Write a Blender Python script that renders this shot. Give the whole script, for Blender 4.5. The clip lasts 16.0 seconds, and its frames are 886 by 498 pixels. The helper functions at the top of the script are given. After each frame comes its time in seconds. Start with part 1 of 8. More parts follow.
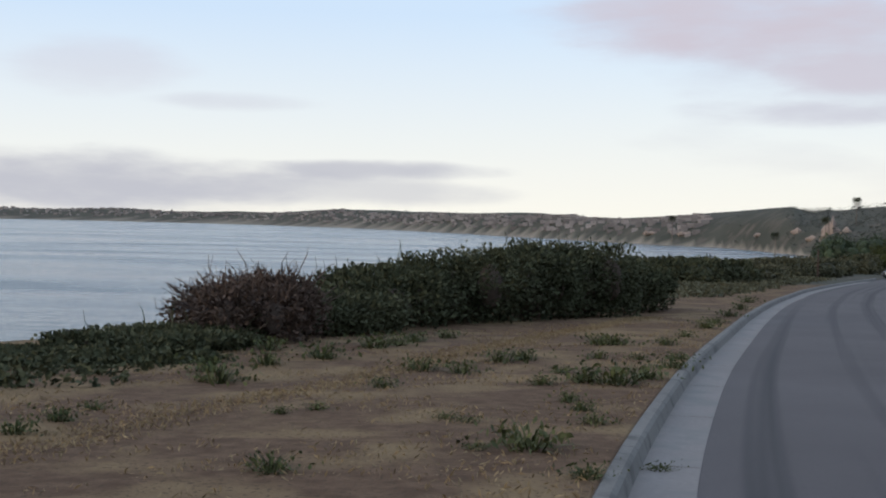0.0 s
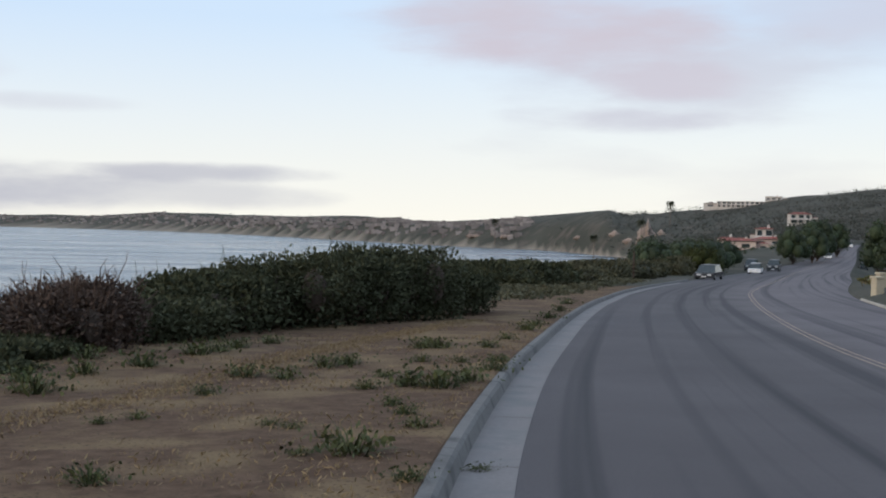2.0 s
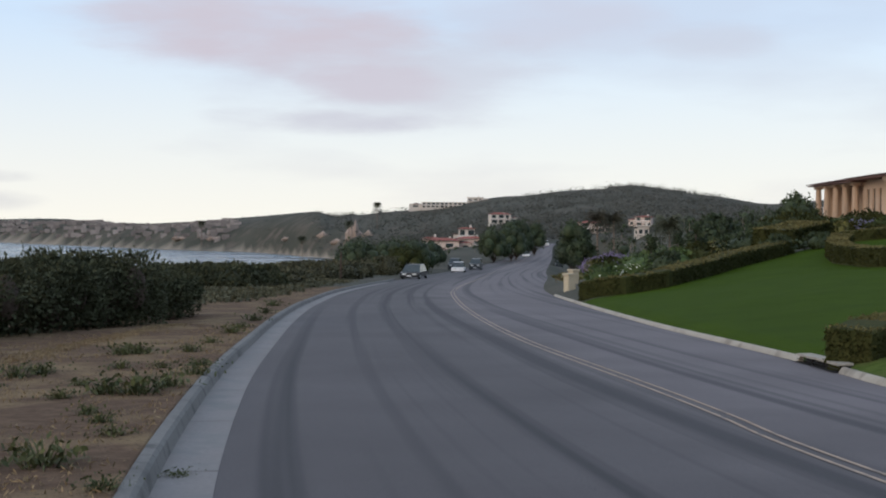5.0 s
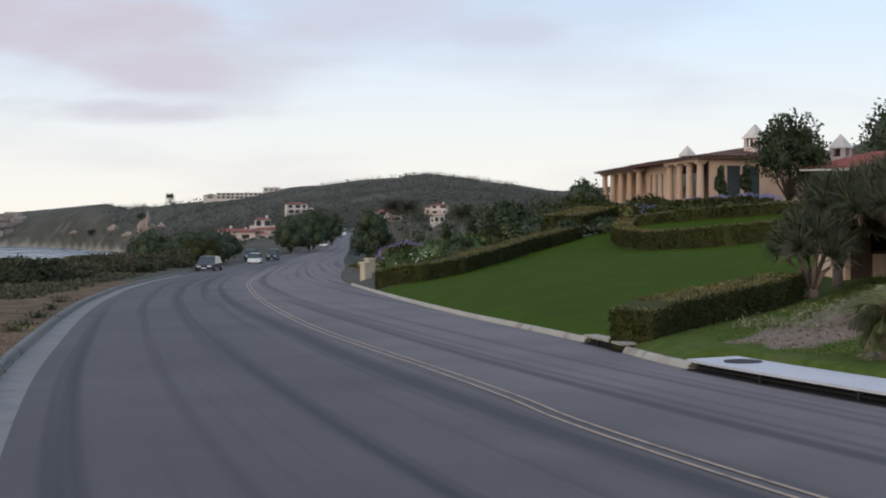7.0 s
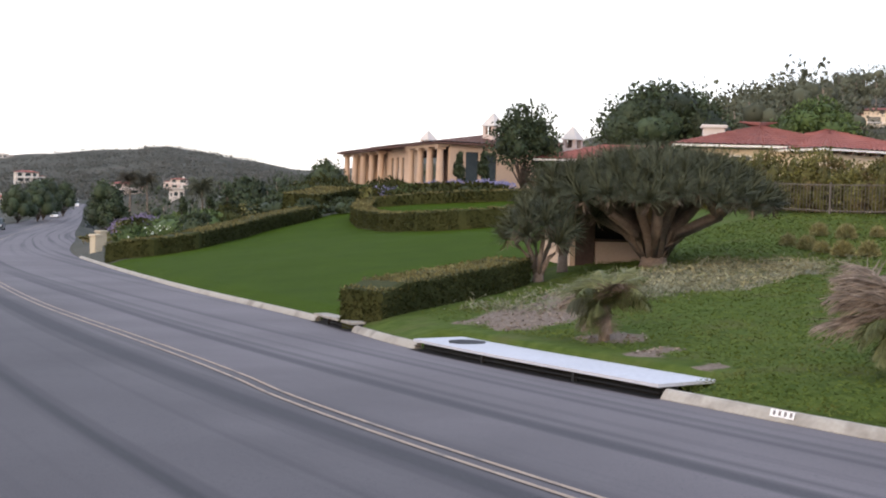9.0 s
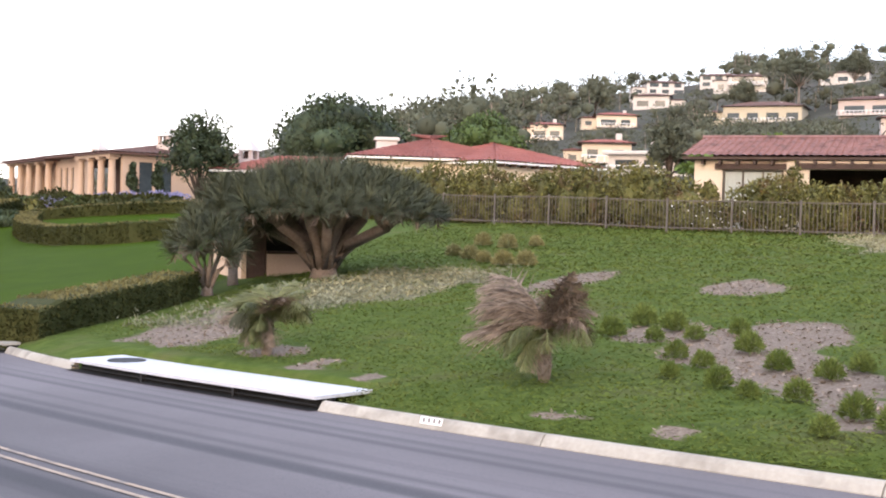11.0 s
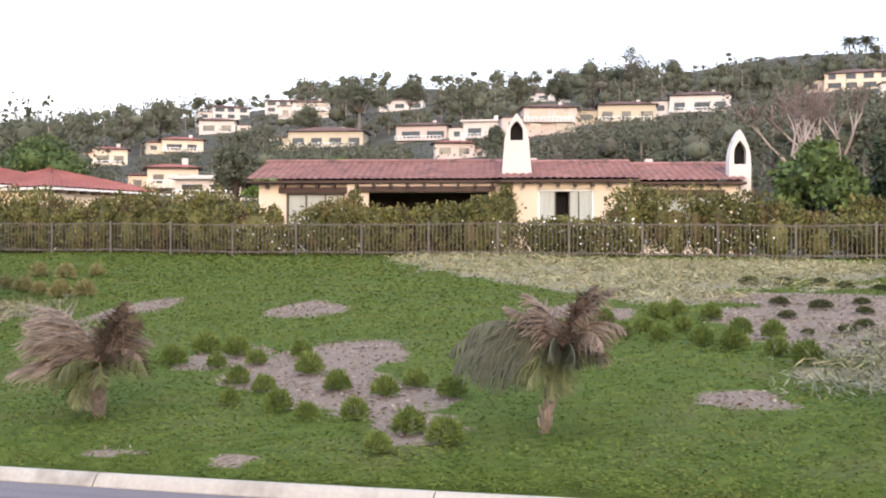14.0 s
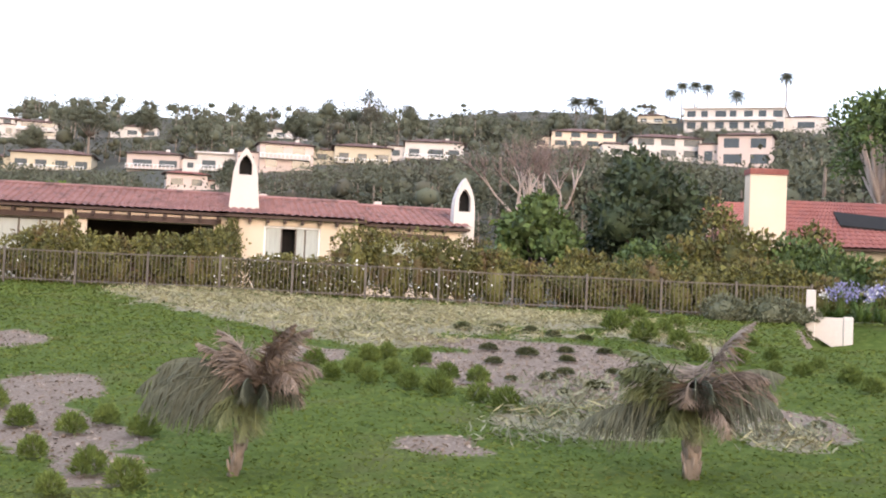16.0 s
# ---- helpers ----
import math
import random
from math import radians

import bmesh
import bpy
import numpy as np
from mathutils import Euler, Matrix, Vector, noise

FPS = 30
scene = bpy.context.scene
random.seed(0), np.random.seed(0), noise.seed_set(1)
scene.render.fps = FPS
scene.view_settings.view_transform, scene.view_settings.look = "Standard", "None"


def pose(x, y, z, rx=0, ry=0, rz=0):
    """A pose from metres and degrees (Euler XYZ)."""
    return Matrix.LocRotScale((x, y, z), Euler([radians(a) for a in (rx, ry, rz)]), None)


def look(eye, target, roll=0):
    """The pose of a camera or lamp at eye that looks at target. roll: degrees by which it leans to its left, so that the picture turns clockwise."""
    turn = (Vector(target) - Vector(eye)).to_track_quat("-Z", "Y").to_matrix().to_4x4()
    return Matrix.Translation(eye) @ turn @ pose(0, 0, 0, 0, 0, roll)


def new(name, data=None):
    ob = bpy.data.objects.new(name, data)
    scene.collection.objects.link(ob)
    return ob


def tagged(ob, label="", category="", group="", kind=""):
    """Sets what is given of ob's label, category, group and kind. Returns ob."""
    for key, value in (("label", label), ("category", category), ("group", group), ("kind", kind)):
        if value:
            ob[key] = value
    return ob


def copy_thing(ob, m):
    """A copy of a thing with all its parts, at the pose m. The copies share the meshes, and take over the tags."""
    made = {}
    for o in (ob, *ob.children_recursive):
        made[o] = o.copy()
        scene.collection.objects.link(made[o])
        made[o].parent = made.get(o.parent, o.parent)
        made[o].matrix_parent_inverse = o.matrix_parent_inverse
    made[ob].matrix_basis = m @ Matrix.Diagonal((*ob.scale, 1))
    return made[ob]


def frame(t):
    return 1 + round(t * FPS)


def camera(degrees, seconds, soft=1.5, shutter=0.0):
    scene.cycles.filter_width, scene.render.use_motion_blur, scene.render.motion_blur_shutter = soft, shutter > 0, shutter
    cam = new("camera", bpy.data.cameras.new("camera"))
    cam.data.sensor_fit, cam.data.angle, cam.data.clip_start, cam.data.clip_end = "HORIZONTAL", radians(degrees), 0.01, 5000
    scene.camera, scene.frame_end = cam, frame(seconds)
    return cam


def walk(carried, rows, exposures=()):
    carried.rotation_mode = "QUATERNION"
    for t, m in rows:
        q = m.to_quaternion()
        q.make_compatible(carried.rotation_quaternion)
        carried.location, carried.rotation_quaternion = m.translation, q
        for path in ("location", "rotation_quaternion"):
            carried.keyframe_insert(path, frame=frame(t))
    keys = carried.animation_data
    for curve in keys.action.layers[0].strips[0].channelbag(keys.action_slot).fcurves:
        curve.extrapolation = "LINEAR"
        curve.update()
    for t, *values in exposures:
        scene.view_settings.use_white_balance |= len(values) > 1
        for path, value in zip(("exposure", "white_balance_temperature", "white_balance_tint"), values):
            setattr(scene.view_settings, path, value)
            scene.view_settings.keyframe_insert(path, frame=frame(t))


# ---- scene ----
cam = camera(39.0, 16.0, soft=2.0)
ROWS = [
    (0, -0.032, 0.114, 1.574, 88.610, -1.017, 7.997),
    (0.5, -0.027, 0.098, 1.586, 88.526, -1.198, 4.709),
    (1, -0.022, 0.096, 1.590, 88.615, -1.301, 2.428),
    (1.5, -0.013, 0.042, 1.599, 88.883, -1.083, 1.245),
    (2, -0.002, 0.000, 1.603, 88.893, -0.966, 0.000),
    (2.5, 0.015, -0.054, 1.610, 88.851, -0.760, -1.684),
    (3, 0.031, -0.086, 1.618, 88.979, -1.065, -4.331),
    (3.5, 0.037, -0.032, 1.601, 89.228, -1.400, -7.129),
    (6, 0.112, -0.180, 1.620, 88.833, -0.110, -17.627),
    (6.5, 0.132, -0.138, 1.607, 88.799, -0.199, -20.302),
    (7, 0.155, -0.135, 1.604, 88.652, 0.358, -22.568),
    (7.5, 0.182, -0.138, 1.602, 88.576, 0.103, -24.814),
    (8, 0.248, -0.106, 1.595, 88.432, -0.554, -27.233),
    (8.5, 0.299, -0.101, 1.576, 88.207, -1.758, -30.250),
    (9, 0.370, -0.044, 1.565, 87.882, -1.854, -34.302),
    (11.5, 0.534, -0.293, 1.623, 88.737, -1.332, -52.726),
    (12, 0.556, -0.300, 1.620, 88.521, -0.827, -56.937),
    (12.5, 0.590, -0.288, 1.629, 88.978, 0.473, -60.560),
    (13, 0.613, -0.298, 1.626, 89.272, 0.537, -63.623),
    (13.5, 0.677, -0.279, 1.621, 90.008, -0.997, -65.962),
    (14, 0.726, -0.291, 1.623, 90.163, 0.023, -68.289),
    (14.5, 0.811, -0.347, 1.624, 90.869, -1.087, -71.019),
    (15, 0.851, -0.404, 1.614, 91.208, -2.469, -74.182),
    (15.5, 0.905, -0.433, 1.617, 91.116, -1.541, -77.063),
    (16, 0.996, -0.470, 1.629, 92.203, -2.524, -80.574),
]
EXPOSURES = [(0, 0.08, 6760, 8), (3.5, 0.10, 6760, 8), (6.0, 0.07, 6780, 9), (7.5, 0.14, 6900, 12), (8.0, 0.28, 6950, 14), (9.0, 0.9, 7050, 15), (11.5, 1.55, 7080, 17), (16.0, 1.55, 7060, 17)]
walk(cam, [(t, pose(x, y, z, rx, ry, rz)) for t, x, y, z, rx, ry, rz in ROWS], EXPOSURES)

# ---------------------------------------------------------------- light
SUN_ELEV, SUN_ROT = 9.0, -118.0            # degrees; low in the west, behind the camera's left shoulder
world = bpy.data.worlds.new("dusk_sky")
scene.world = world
world.use_nodes = True
wn, wl = world.node_tree.nodes, world.node_tree.links
wn.clear()
w_out = wn.new("ShaderNodeOutputWorld")
w_bg = wn.new("ShaderNodeBackground")
w_sky = wn.new("ShaderNodeTexSky")
w_sky.sky_type, w_sky.sun_disc = "NISHITA", False
w_sky.sun_elevation, w_sky.sun_rotation = radians(SUN_ELEV), radians(SUN_ROT)
w_sky.air_density, w_sky.dust_density, w_sky.ozone_density = 1.0, 2.0, 1.5
w_co = wn.new("ShaderNodeTexCoord")
w_map = wn.new("ShaderNodeMapping")
w_map.inputs["Scale"].default_value = (1.0, 1.0, 4.2)
w_map.inputs["Location"].default_value = (0.35, 0.1, 0.62)
w_n1 = wn.new("ShaderNodeTexNoise")
w_n1.inputs["Scale"].default_value, w_n1.inputs["Detail"].default_value, w_n1.inputs["Roughness"].default_value = 2.6, 6.0, 0.50
w_ramp = wn.new("ShaderNodeValToRGB")
w_ramp.color_ramp.elements[0].position, w_ramp.color_ramp.elements[1].position = 0.50, 0.66
# the thin overcast that veils the whole sky
w_veil = wn.new("ShaderNodeMix")
w_veil.data_type = "RGBA"
w_veil.inputs["Factor"].default_value = 0.72
w_veil.inputs["B"].default_value = (0.66, 0.82, 1.08, 1)
w_mul = wn.new("ShaderNodeMix")
w_mul.data_type, w_mul.blend_type = "RGBA", "MULTIPLY"
w_mul.inputs["Factor"].default_value = 1.0
w_mul.inputs["B"].default_value = (0.12, 0.12, 0.12, 1)
w_cloud = wn.new("ShaderNodeMix")
w_cloud.data_type = "RGBA"
w_cloud.inputs["B"].default_value = (0.42, 0.42, 0.53, 1)
# warm band low over the land
w_sep = wn.new("ShaderNodeSeparateXYZ")
w_hr = wn.new("ShaderNodeValToRGB")
w_hr.color_ramp.elements[0].position, w_hr.color_ramp.elements[0].color = 0.0, (0.75, 0.75, 0.75, 1)
w_hr.color_ramp.elements[1].position, w_hr.color_ramp.elements[1].color = 0.16, (0, 0, 0, 1)
w_warm = wn.new("ShaderNodeMix")
w_warm.data_type = "RGBA"
w_warm.inputs["B"].default_value = (0.93, 0.88, 0.76, 1)
w_low = wn.new("ShaderNodeMath")
w_low.operation = "MULTIPLY"
w_low.inputs[1].default_value = 0.30
wl.new(w_co.outputs["Generated"], w_map.inputs["Vector"])
wl.new(w_map.outputs["Vector"], w_n1.inputs["Vector"])
wl.new(w_n1.outputs["Fac"], w_ramp.inputs["Fac"])
wl.new(w_sky.outputs["Color"], w_mul.inputs["A"])
wl.new(w_mul.outputs["Result"], w_veil.inputs["A"])
wl.new(w_co.outputs["Generated"], w_sep.inputs["Vector"])
wl.new(w_sep.outputs["Z"], w_hr.inputs["Fac"])
wl.new(w_veil.outputs["Result"], w_warm.inputs["A"])
wl.new(w_hr.outputs["Color"], w_warm.inputs["Factor"])
wl.new(w_warm.outputs["Result"], w_cloud.inputs["A"])
wl.new(w_ramp.outputs["Color"], w_low.inputs[0])
wl.new(w_low.outputs["Value"], w_cloud.inputs["Factor"])
# the clouds that stand out: bearing, elevation, half-width and half-height in degrees, density, colour
PINK, GREY, BANK = (0.52, 0.49, 0.585, 1), (0.50, 0.51, 0.61, 1), (0.46, 0.475, 0.55, 1)
CLOUDS = [(-10.5, 7.0, 8.5, 2.6, 0.6, GREY), (-5.2, 8.9, 8.5, 2.2, 0.95, PINK), (-9.5, 6.6, 4.0, 1.0, 0.7, PINK), (-7.4, 4.9, 5.5, 0.7, 0.75, GREY), (23.5, 1.5, 10.5, 1.5, 1.0, BANK), (10.5, 2.2, 6.5, 0.5, 0.9, BANK), (14.0, 1.2, 9.0, 0.8, 0.6, BANK),
          (17.4, 5.1, 4.0, 0.5, 0.45, GREY), (-25.6, 8.4, 3.0, 1.0, 0.4, GREY), (24.0, 6.5, 5.0, 1.4, 0.35, PINK), (-18, 9.5, 6.0, 1.6, 0.4, PINK)]
w_map2 = wn.new("ShaderNodeMapping")
w_map2.inputs["Scale"].default_value = (1.0, 1.0, 4.0)
w_n2 = wn.new("ShaderNodeTexNoise")
w_n2.inputs["Scale"].default_value, w_n2.inputs["Detail"].default_value, w_n2.inputs["Roughness"].default_value = 7.0, 6.0, 0.55
wl.new(w_co.outputs["Generated"], w_map2.inputs["Vector"])
wl.new(w_map2.outputs["Vector"], w_n2.inputs["Vector"])


def w_math(op, a_, b_):
    nd = wn.new("ShaderNodeMath")
    nd.operation = op
    for k_, v_ in ((0, a_), (1, b_)):
        if isinstance(v_, (int, float)):
            nd.inputs[k_].default_value = v_
        else:
            wl.new(v_, nd.inputs[k_])
    return nd.outputs["Value"]


def w_dot(axis, scale):
    nd = wn.new("ShaderNodeVectorMath")
    nd.operation = "DOT_PRODUCT"
    wl.new(w_co.outputs["Generated"], nd.inputs[0])
    nd.inputs[1].default_value = axis * scale
    return nd.outputs["Value"]


w_col = w_cloud.outputs["Result"]
for c_b, c_e, c_w, c_h, c_k, c_col in CLOUDS:
    fwd = Vector((-math.sin(radians(c_b)) * math.cos(radians(c_e)), math.cos(radians(c_b)) * math.cos(radians(c_e)), math.sin(radians(c_e))))
    side = fwd.cross(Vector((0, 0, 1))).normalized()
    u2 = w_math("POWER", w_math("ABSOLUTE", w_dot(side, 1 / math.sin(radians(c_w))), 0), 2)
    v2 = w_math("POWER", w_math("ABSOLUTE", w_dot(side.cross(fwd), 1 / math.sin(radians(c_h))), 0), 2)
    body = w_math("ADD", w_math("SUBTRACT", 0.85, w_math("ADD", u2, v2)), w_math("MULTIPLY", w_math("SUBTRACT", w_n2.outputs["Fac"], 0.5), 2.6))
    soft = wn.new("ShaderNodeMapRange")
    soft.interpolation_type = "SMOOTHSTEP"
    soft.inputs["From Min"].default_value, soft.inputs["From Max"].default_value, soft.inputs["To Max"].default_value = -0.35, 0.95, c_k
    ahead = w_math("GREATER_THAN", w_dot(fwd, 1.0), 0.0)
    wl.new(w_math("MULTIPLY", body, ahead), soft.inputs["Value"])
    w_st = wn.new("ShaderNodeMix")
    w_st.data_type = "RGBA"
    w_st.inputs["B"].default_value = c_col
    wl.new(w_math("MULTIPLY", soft.outputs["Result"], ahead), w_st.inputs["Factor"])
    wl.new(w_col, w_st.inputs["A"])
    w_col = w_st.outputs["Result"]
wl.new(w_col, w_bg.inputs["Color"])
w_bg.inputs["Strength"].default_value = 1.12
wl.new(w_bg.outputs["Background"], w_out.inputs["Surface"])

sun = new("sun", bpy.data.lights.new("sun", "SUN"))
sun.data.energy, sun.data.angle, sun.data.color = 0.9, radians(25), (1.0, 0.80, 0.62)
_az = radians(-SUN_ROT)                    # measured like the camera's yaw
_d = Vector((-math.sin(_az), math.cos(_az), math.tan(radians(SUN_ELEV + 8))))
sun.matrix_world = look(_d * 100, (0, 0, 0))

# ---------------------------------------------------------------- materials
def mat(name, a, b, rough=0.8, big=0.5, small=12.0, bump=0.3, dist=0.02, metal=0.0, c=None, stretch=(1, 1, 1), island=0.0, spec=0.3, rnd=0.0, sheen=0.0):
    """Two colours mixed by a broad and a fine noise, a third one as stains, with fine relief."""
    m = bpy.data.materials.new(name)
    m.use_nodes = True
    n, l = m.node_tree.nodes, m.node_tree.links
    p = n["Principled BSDF"]
    geo = n.new("ShaderNodeNewGeometry")
    mp = n.new("ShaderNodeMapping")
    mp.inputs["Scale"].default_value = stretch
    l.new(geo.outputs["Position"], mp.inputs["Vector"])
    n1, n2 = n.new("ShaderNodeTexNoise"), n.new("ShaderNodeTexNoise")
    for t, s, d in ((n1, big, 4), (n2, small, 6)):
        t.inputs["Scale"].default_value, t.inputs["Detail"].default_value = s, d
        l.new(mp.outputs["Vector"], t.inputs["Vector"])
    add = n.new("ShaderNodeMath")
    add.operation = "ADD"
    l.new(n1.outputs["Fac"], add.inputs[0])
    l.new(n2.outputs["Fac"], add.inputs[1])
    sub = n.new("ShaderNodeMapRange")
    sub.inputs["From Min"].default_value, sub.inputs["From Max"].default_value = 0.68, 1.32
    l.new(add.outputs["Value"], sub.inputs["Value"])
    mix = n.new("ShaderNodeMix")
    mix.data_type = "RGBA"
    mix.inputs["A"].default_value, mix.inputs["B"].default_value = (*a, 1), (*b, 1)
    l.new(sub.outputs["Result"], mix.inputs["Factor"])
    col = mix.outputs["Result"]
    if c:
        n3 = n.new("ShaderNodeTexNoise")
        n3.inputs["Scale"].default_value, n3.inputs["Detail"].default_value = big * 2.7, 5
        l.new(mp.outputs["Vector"], n3.inputs["Vector"])
        r3 = n.new("ShaderNodeMapRange")
        r3.inputs["From Min"].default_value, r3.inputs["From Max"].default_value = 0.53, 0.68
        l.new(n3.outputs["Fac"], r3.inputs["Value"])
        m3 = n.new("ShaderNodeMix")
        m3.data_type = "RGBA"
        m3.inputs["B"].default_value = (*c, 1)
        l.new(col, m3.inputs["A"])
        l.new(r3.outputs["Result"], m3.inputs["Factor"])
        col = m3.outputs["Result"]
    if island or rnd:
        hsv = n.new("ShaderNodeHueSaturation")
        mr = n.new("ShaderNodeMapRange")
        k = island or rnd
        mr.inputs["To Min"].default_value, mr.inputs["To Max"].default_value = 1 - k, 1 + k
        if island:
            l.new(geo.outputs["Random Per Island"], mr.inputs["Value"])
        else:
            oi = n.new("ShaderNodeObjectInfo")
            l.new(oi.outputs["Random"], mr.inputs["Value"])
        l.new(mr.outputs["Result"], hsv.inputs["Value"])
        l.new(col, hsv.inputs["Color"])
        col = hsv.outputs["Color"]
    l.new(col, p.inputs["Base Color"])
    if bump:
        bp = n.new("ShaderNodeBump")
        bp.inputs["Strength"].default_value, bp.inputs["Distance"].default_value = bump, dist
        l.new(n2.outputs["Fac"], bp.inputs["Height"])
        l.new(bp.outputs["Normal"], p.inputs["Normal"])
    p.inputs["Roughness"].default_value, p.inputs["Metallic"].default_value = rough, metal
    p.inputs["Specular IOR Level"].default_value = spec
    return m


M = {}
M["concrete"] = mat("concrete", (0.182, 0.167, 0.164), (0.232, 0.214, 0.210), 0.9, 0.7, 25, 0.25, 0.01, c=(0.175, 0.172, 0.17))
# seaward kerb: darker than the gutter slabs, with darker stains
M["concrete_dark"] = mat("concrete_dark", (0.125, 0.122, 0.12), (0.19, 0.183, 0.175), 0.9, 0.9, 25, 0.3, 0.01, c=(0.085, 0.083, 0.082))
M["concrete_pale"] = mat("concrete_pale", (0.32, 0.29, 0.245), (0.41, 0.375, 0.325), 0.9, 0.8, 25, 0.25, 0.01, c=(0.23, 0.205, 0.175))
M["slab_white"] = mat("slab_white", (0.42, 0.42, 0.45), (0.54, 0.54, 0.57), 0.85, 0.6, 20, 0.15, 0.01)
M["iron"] = mat("iron", (0.012, 0.012, 0.013), (0.03, 0.028, 0.026), 0.7, 3, 40, 0.2, 0.004, metal=0.3)
M["dark"] = mat("dark", (0.006, 0.006, 0.006), (0.012, 0.011, 0.010), 0.9, 2, 10, 0)
M["paint_yellow"] = mat("paint_yellow", (0.30, 0.215, 0.155), (0.38, 0.295, 0.23), 0.8, 1.5, 30, 0.1, 0.003, c=(0.18, 0.15, 0.13))
M["paint_white"] = mat("paint_white", (0.75, 0.74, 0.72), (0.86, 0.85, 0.83), 0.7, 2, 30, 0.05, 0.003)
M["stucco_cream"] = mat("stucco_cream", (0.62, 0.505, 0.38), (0.69, 0.575, 0.45), 0.92, 0.6, 30, 0.2, 0.01)
M["stucco_peach"] = mat("stucco_peach", (0.45, 0.315, 0.225), (0.53, 0.385, 0.285), 0.92, 0.5, 22, 0.2, 0.01)
M["stucco_white"] = mat("stucco_white", (0.53, 0.48, 0.44), (0.62, 0.57, 0.52), 0.9, 0.5, 25, 0.2, 0.01)
M["stucco_pink"] = mat("stucco_pink", (0.50, 0.40, 0.35), (0.57, 0.47, 0.42), 0.9, 0.3, 9, 0.2, 0.01, rnd=0.12)
M["stucco_tan"] = mat("stucco_tan", (0.44, 0.375, 0.27), (0.51, 0.445, 0.335), 0.9, 0.3, 9, 0.2, 0.01)
M["tile_red"] = mat("tile_red", (0.21, 0.065, 0.052), (0.31, 0.115, 0.092), 0.85, 0.9, 9, 0.3, 0.02, c=(0.22, 0.085, 0.075), rnd=0.18)
M["tile_rose"] = mat("tile_rose", (0.195, 0.095, 0.086), (0.30, 0.16, 0.146), 0.85, 0.9, 9, 0.3, 0.02, c=(0.12, 0.07, 0.065), rnd=0.22)
M["tile_brown"] = mat("tile_brown", (0.105, 0.055, 0.045), (0.16, 0.09, 0.075), 0.85, 0.6, 9, 0.3, 0.02, rnd=0.12)
M["wood_dark"] = mat("wood_dark", (0.045, 0.026, 0.020), (0.085, 0.052, 0.040), 0.7, 1, 14, 0.2, 0.01)
M["glass"] = mat("window_glass", (0.03, 0.04, 0.045), (0.05, 0.065, 0.07), 0.10, 0.4, 3, 0, spec=0.5)
M["curtain"] = mat("curtain", (0.34, 0.36, 0.33), (0.44, 0.46, 0.42), 0.9, 1, 4, 0.3, 0.05, stretch=(6, 6, 0.4))
M["metal_bronze"] = mat("metal_bronze", (0.095, 0.08, 0.068), (0.15, 0.13, 0.112), 0.6, 2, 30, 0.1, 0.003, metal=0.2)
M["bark"] = mat("bark", (0.12, 0.09, 0.072), (0.22, 0.175, 0.145), 0.95, 2, 18, 0.6, 0.03)
M["bark_pale"] = mat("bark_pale", (0.16, 0.125, 0.10), (0.29, 0.235, 0.19), 0.95, 1, 9, 0.5, 0.03)
M["bark_dark"] = mat("bark_dark", (0.055, 0.04, 0.032), (0.11, 0.085, 0.07), 0.95, 2, 14, 0.5, 0.03)
M["leaf_bush"] = mat("leaf_bush", (0.034, 0.040, 0.021), (0.080, 0.085, 0.050), 0.8, 0.35, 7, 0, island=0.26, spec=0.12)
M["leaf_brown"] = mat("leaf_brown", (0.060, 0.040, 0.032), (0.11, 0.075, 0.058), 0.85, 0.5, 7, 0, island=0.4)
M["twig_pink"] = mat("twig_pink", (0.15, 0.105, 0.092), (0.22, 0.16, 0.14), 0.95, 0.5, 5, 0)
M["limb_pale"] = mat("limb_pale", (0.34, 0.27, 0.235), (0.44, 0.365, 0.32), 0.95, 0.6, 6, 0.3, 0.03)
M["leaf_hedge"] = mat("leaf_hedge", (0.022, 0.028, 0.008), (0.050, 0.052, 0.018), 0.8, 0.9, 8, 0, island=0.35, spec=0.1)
# hedge tops: the light from above is put into this lighter leaf colour
M["leaf_toplit"] = mat("leaf_toplit", (0.085, 0.078, 0.028), (0.165, 0.145, 0.062), 0.75, 0.9, 8, 0, island=0.3, spec=0.15)
M["leaf_olive"] = mat("leaf_olive", (0.062, 0.068, 0.018), (0.155, 0.142, 0.042), 0.7, 0.5, 5, 0, island=0.5, c=(0.13, 0.085, 0.04))
M["leaf_tree"] = mat("leaf_tree", (0.018, 0.030, 0.014), (0.050, 0.068, 0.030), 0.7, 0.2, 3, 0, island=0.5)
M["leaf_bright"] = mat("leaf_bright", (0.055, 0.10, 0.022), (0.12, 0.18, 0.045), 0.7, 0.2, 3, 0, island=0.45)
M["leaf_garden"] = mat("leaf_garden", (0.038, 0.064, 0.018), (0.085, 0.125, 0.036), 0.7, 0.2, 3, 0, island=0.5)
# hillside foliage, lightened and greyed: distance haze is put into the colour
M["leaf_far"] = mat("leaf_far", (0.056, 0.064, 0.044), (0.120, 0.126, 0.086), 0.9, 0.02, 0.12, 0, island=0.26, c=(0.080, 0.072, 0.060), spec=0.1)
M["leaf_dragon"] = mat("leaf_dragon", (0.038, 0.044, 0.023), (0.090, 0.096, 0.058), 0.7, 0.6, 6, 0, island=0.35, spec=0.12)
M["leaf_dead"] = mat("leaf_dead", (0.10, 0.074, 0.054), (0.30, 0.235, 0.185), 0.85, 1.6, 9, 0, island=0.4, spec=0.1)
M["leaf_palm"] = mat("leaf_palm", (0.06, 0.075, 0.025), (0.15, 0.155, 0.065), 0.6, 1.2, 9, 0, island=0.35)
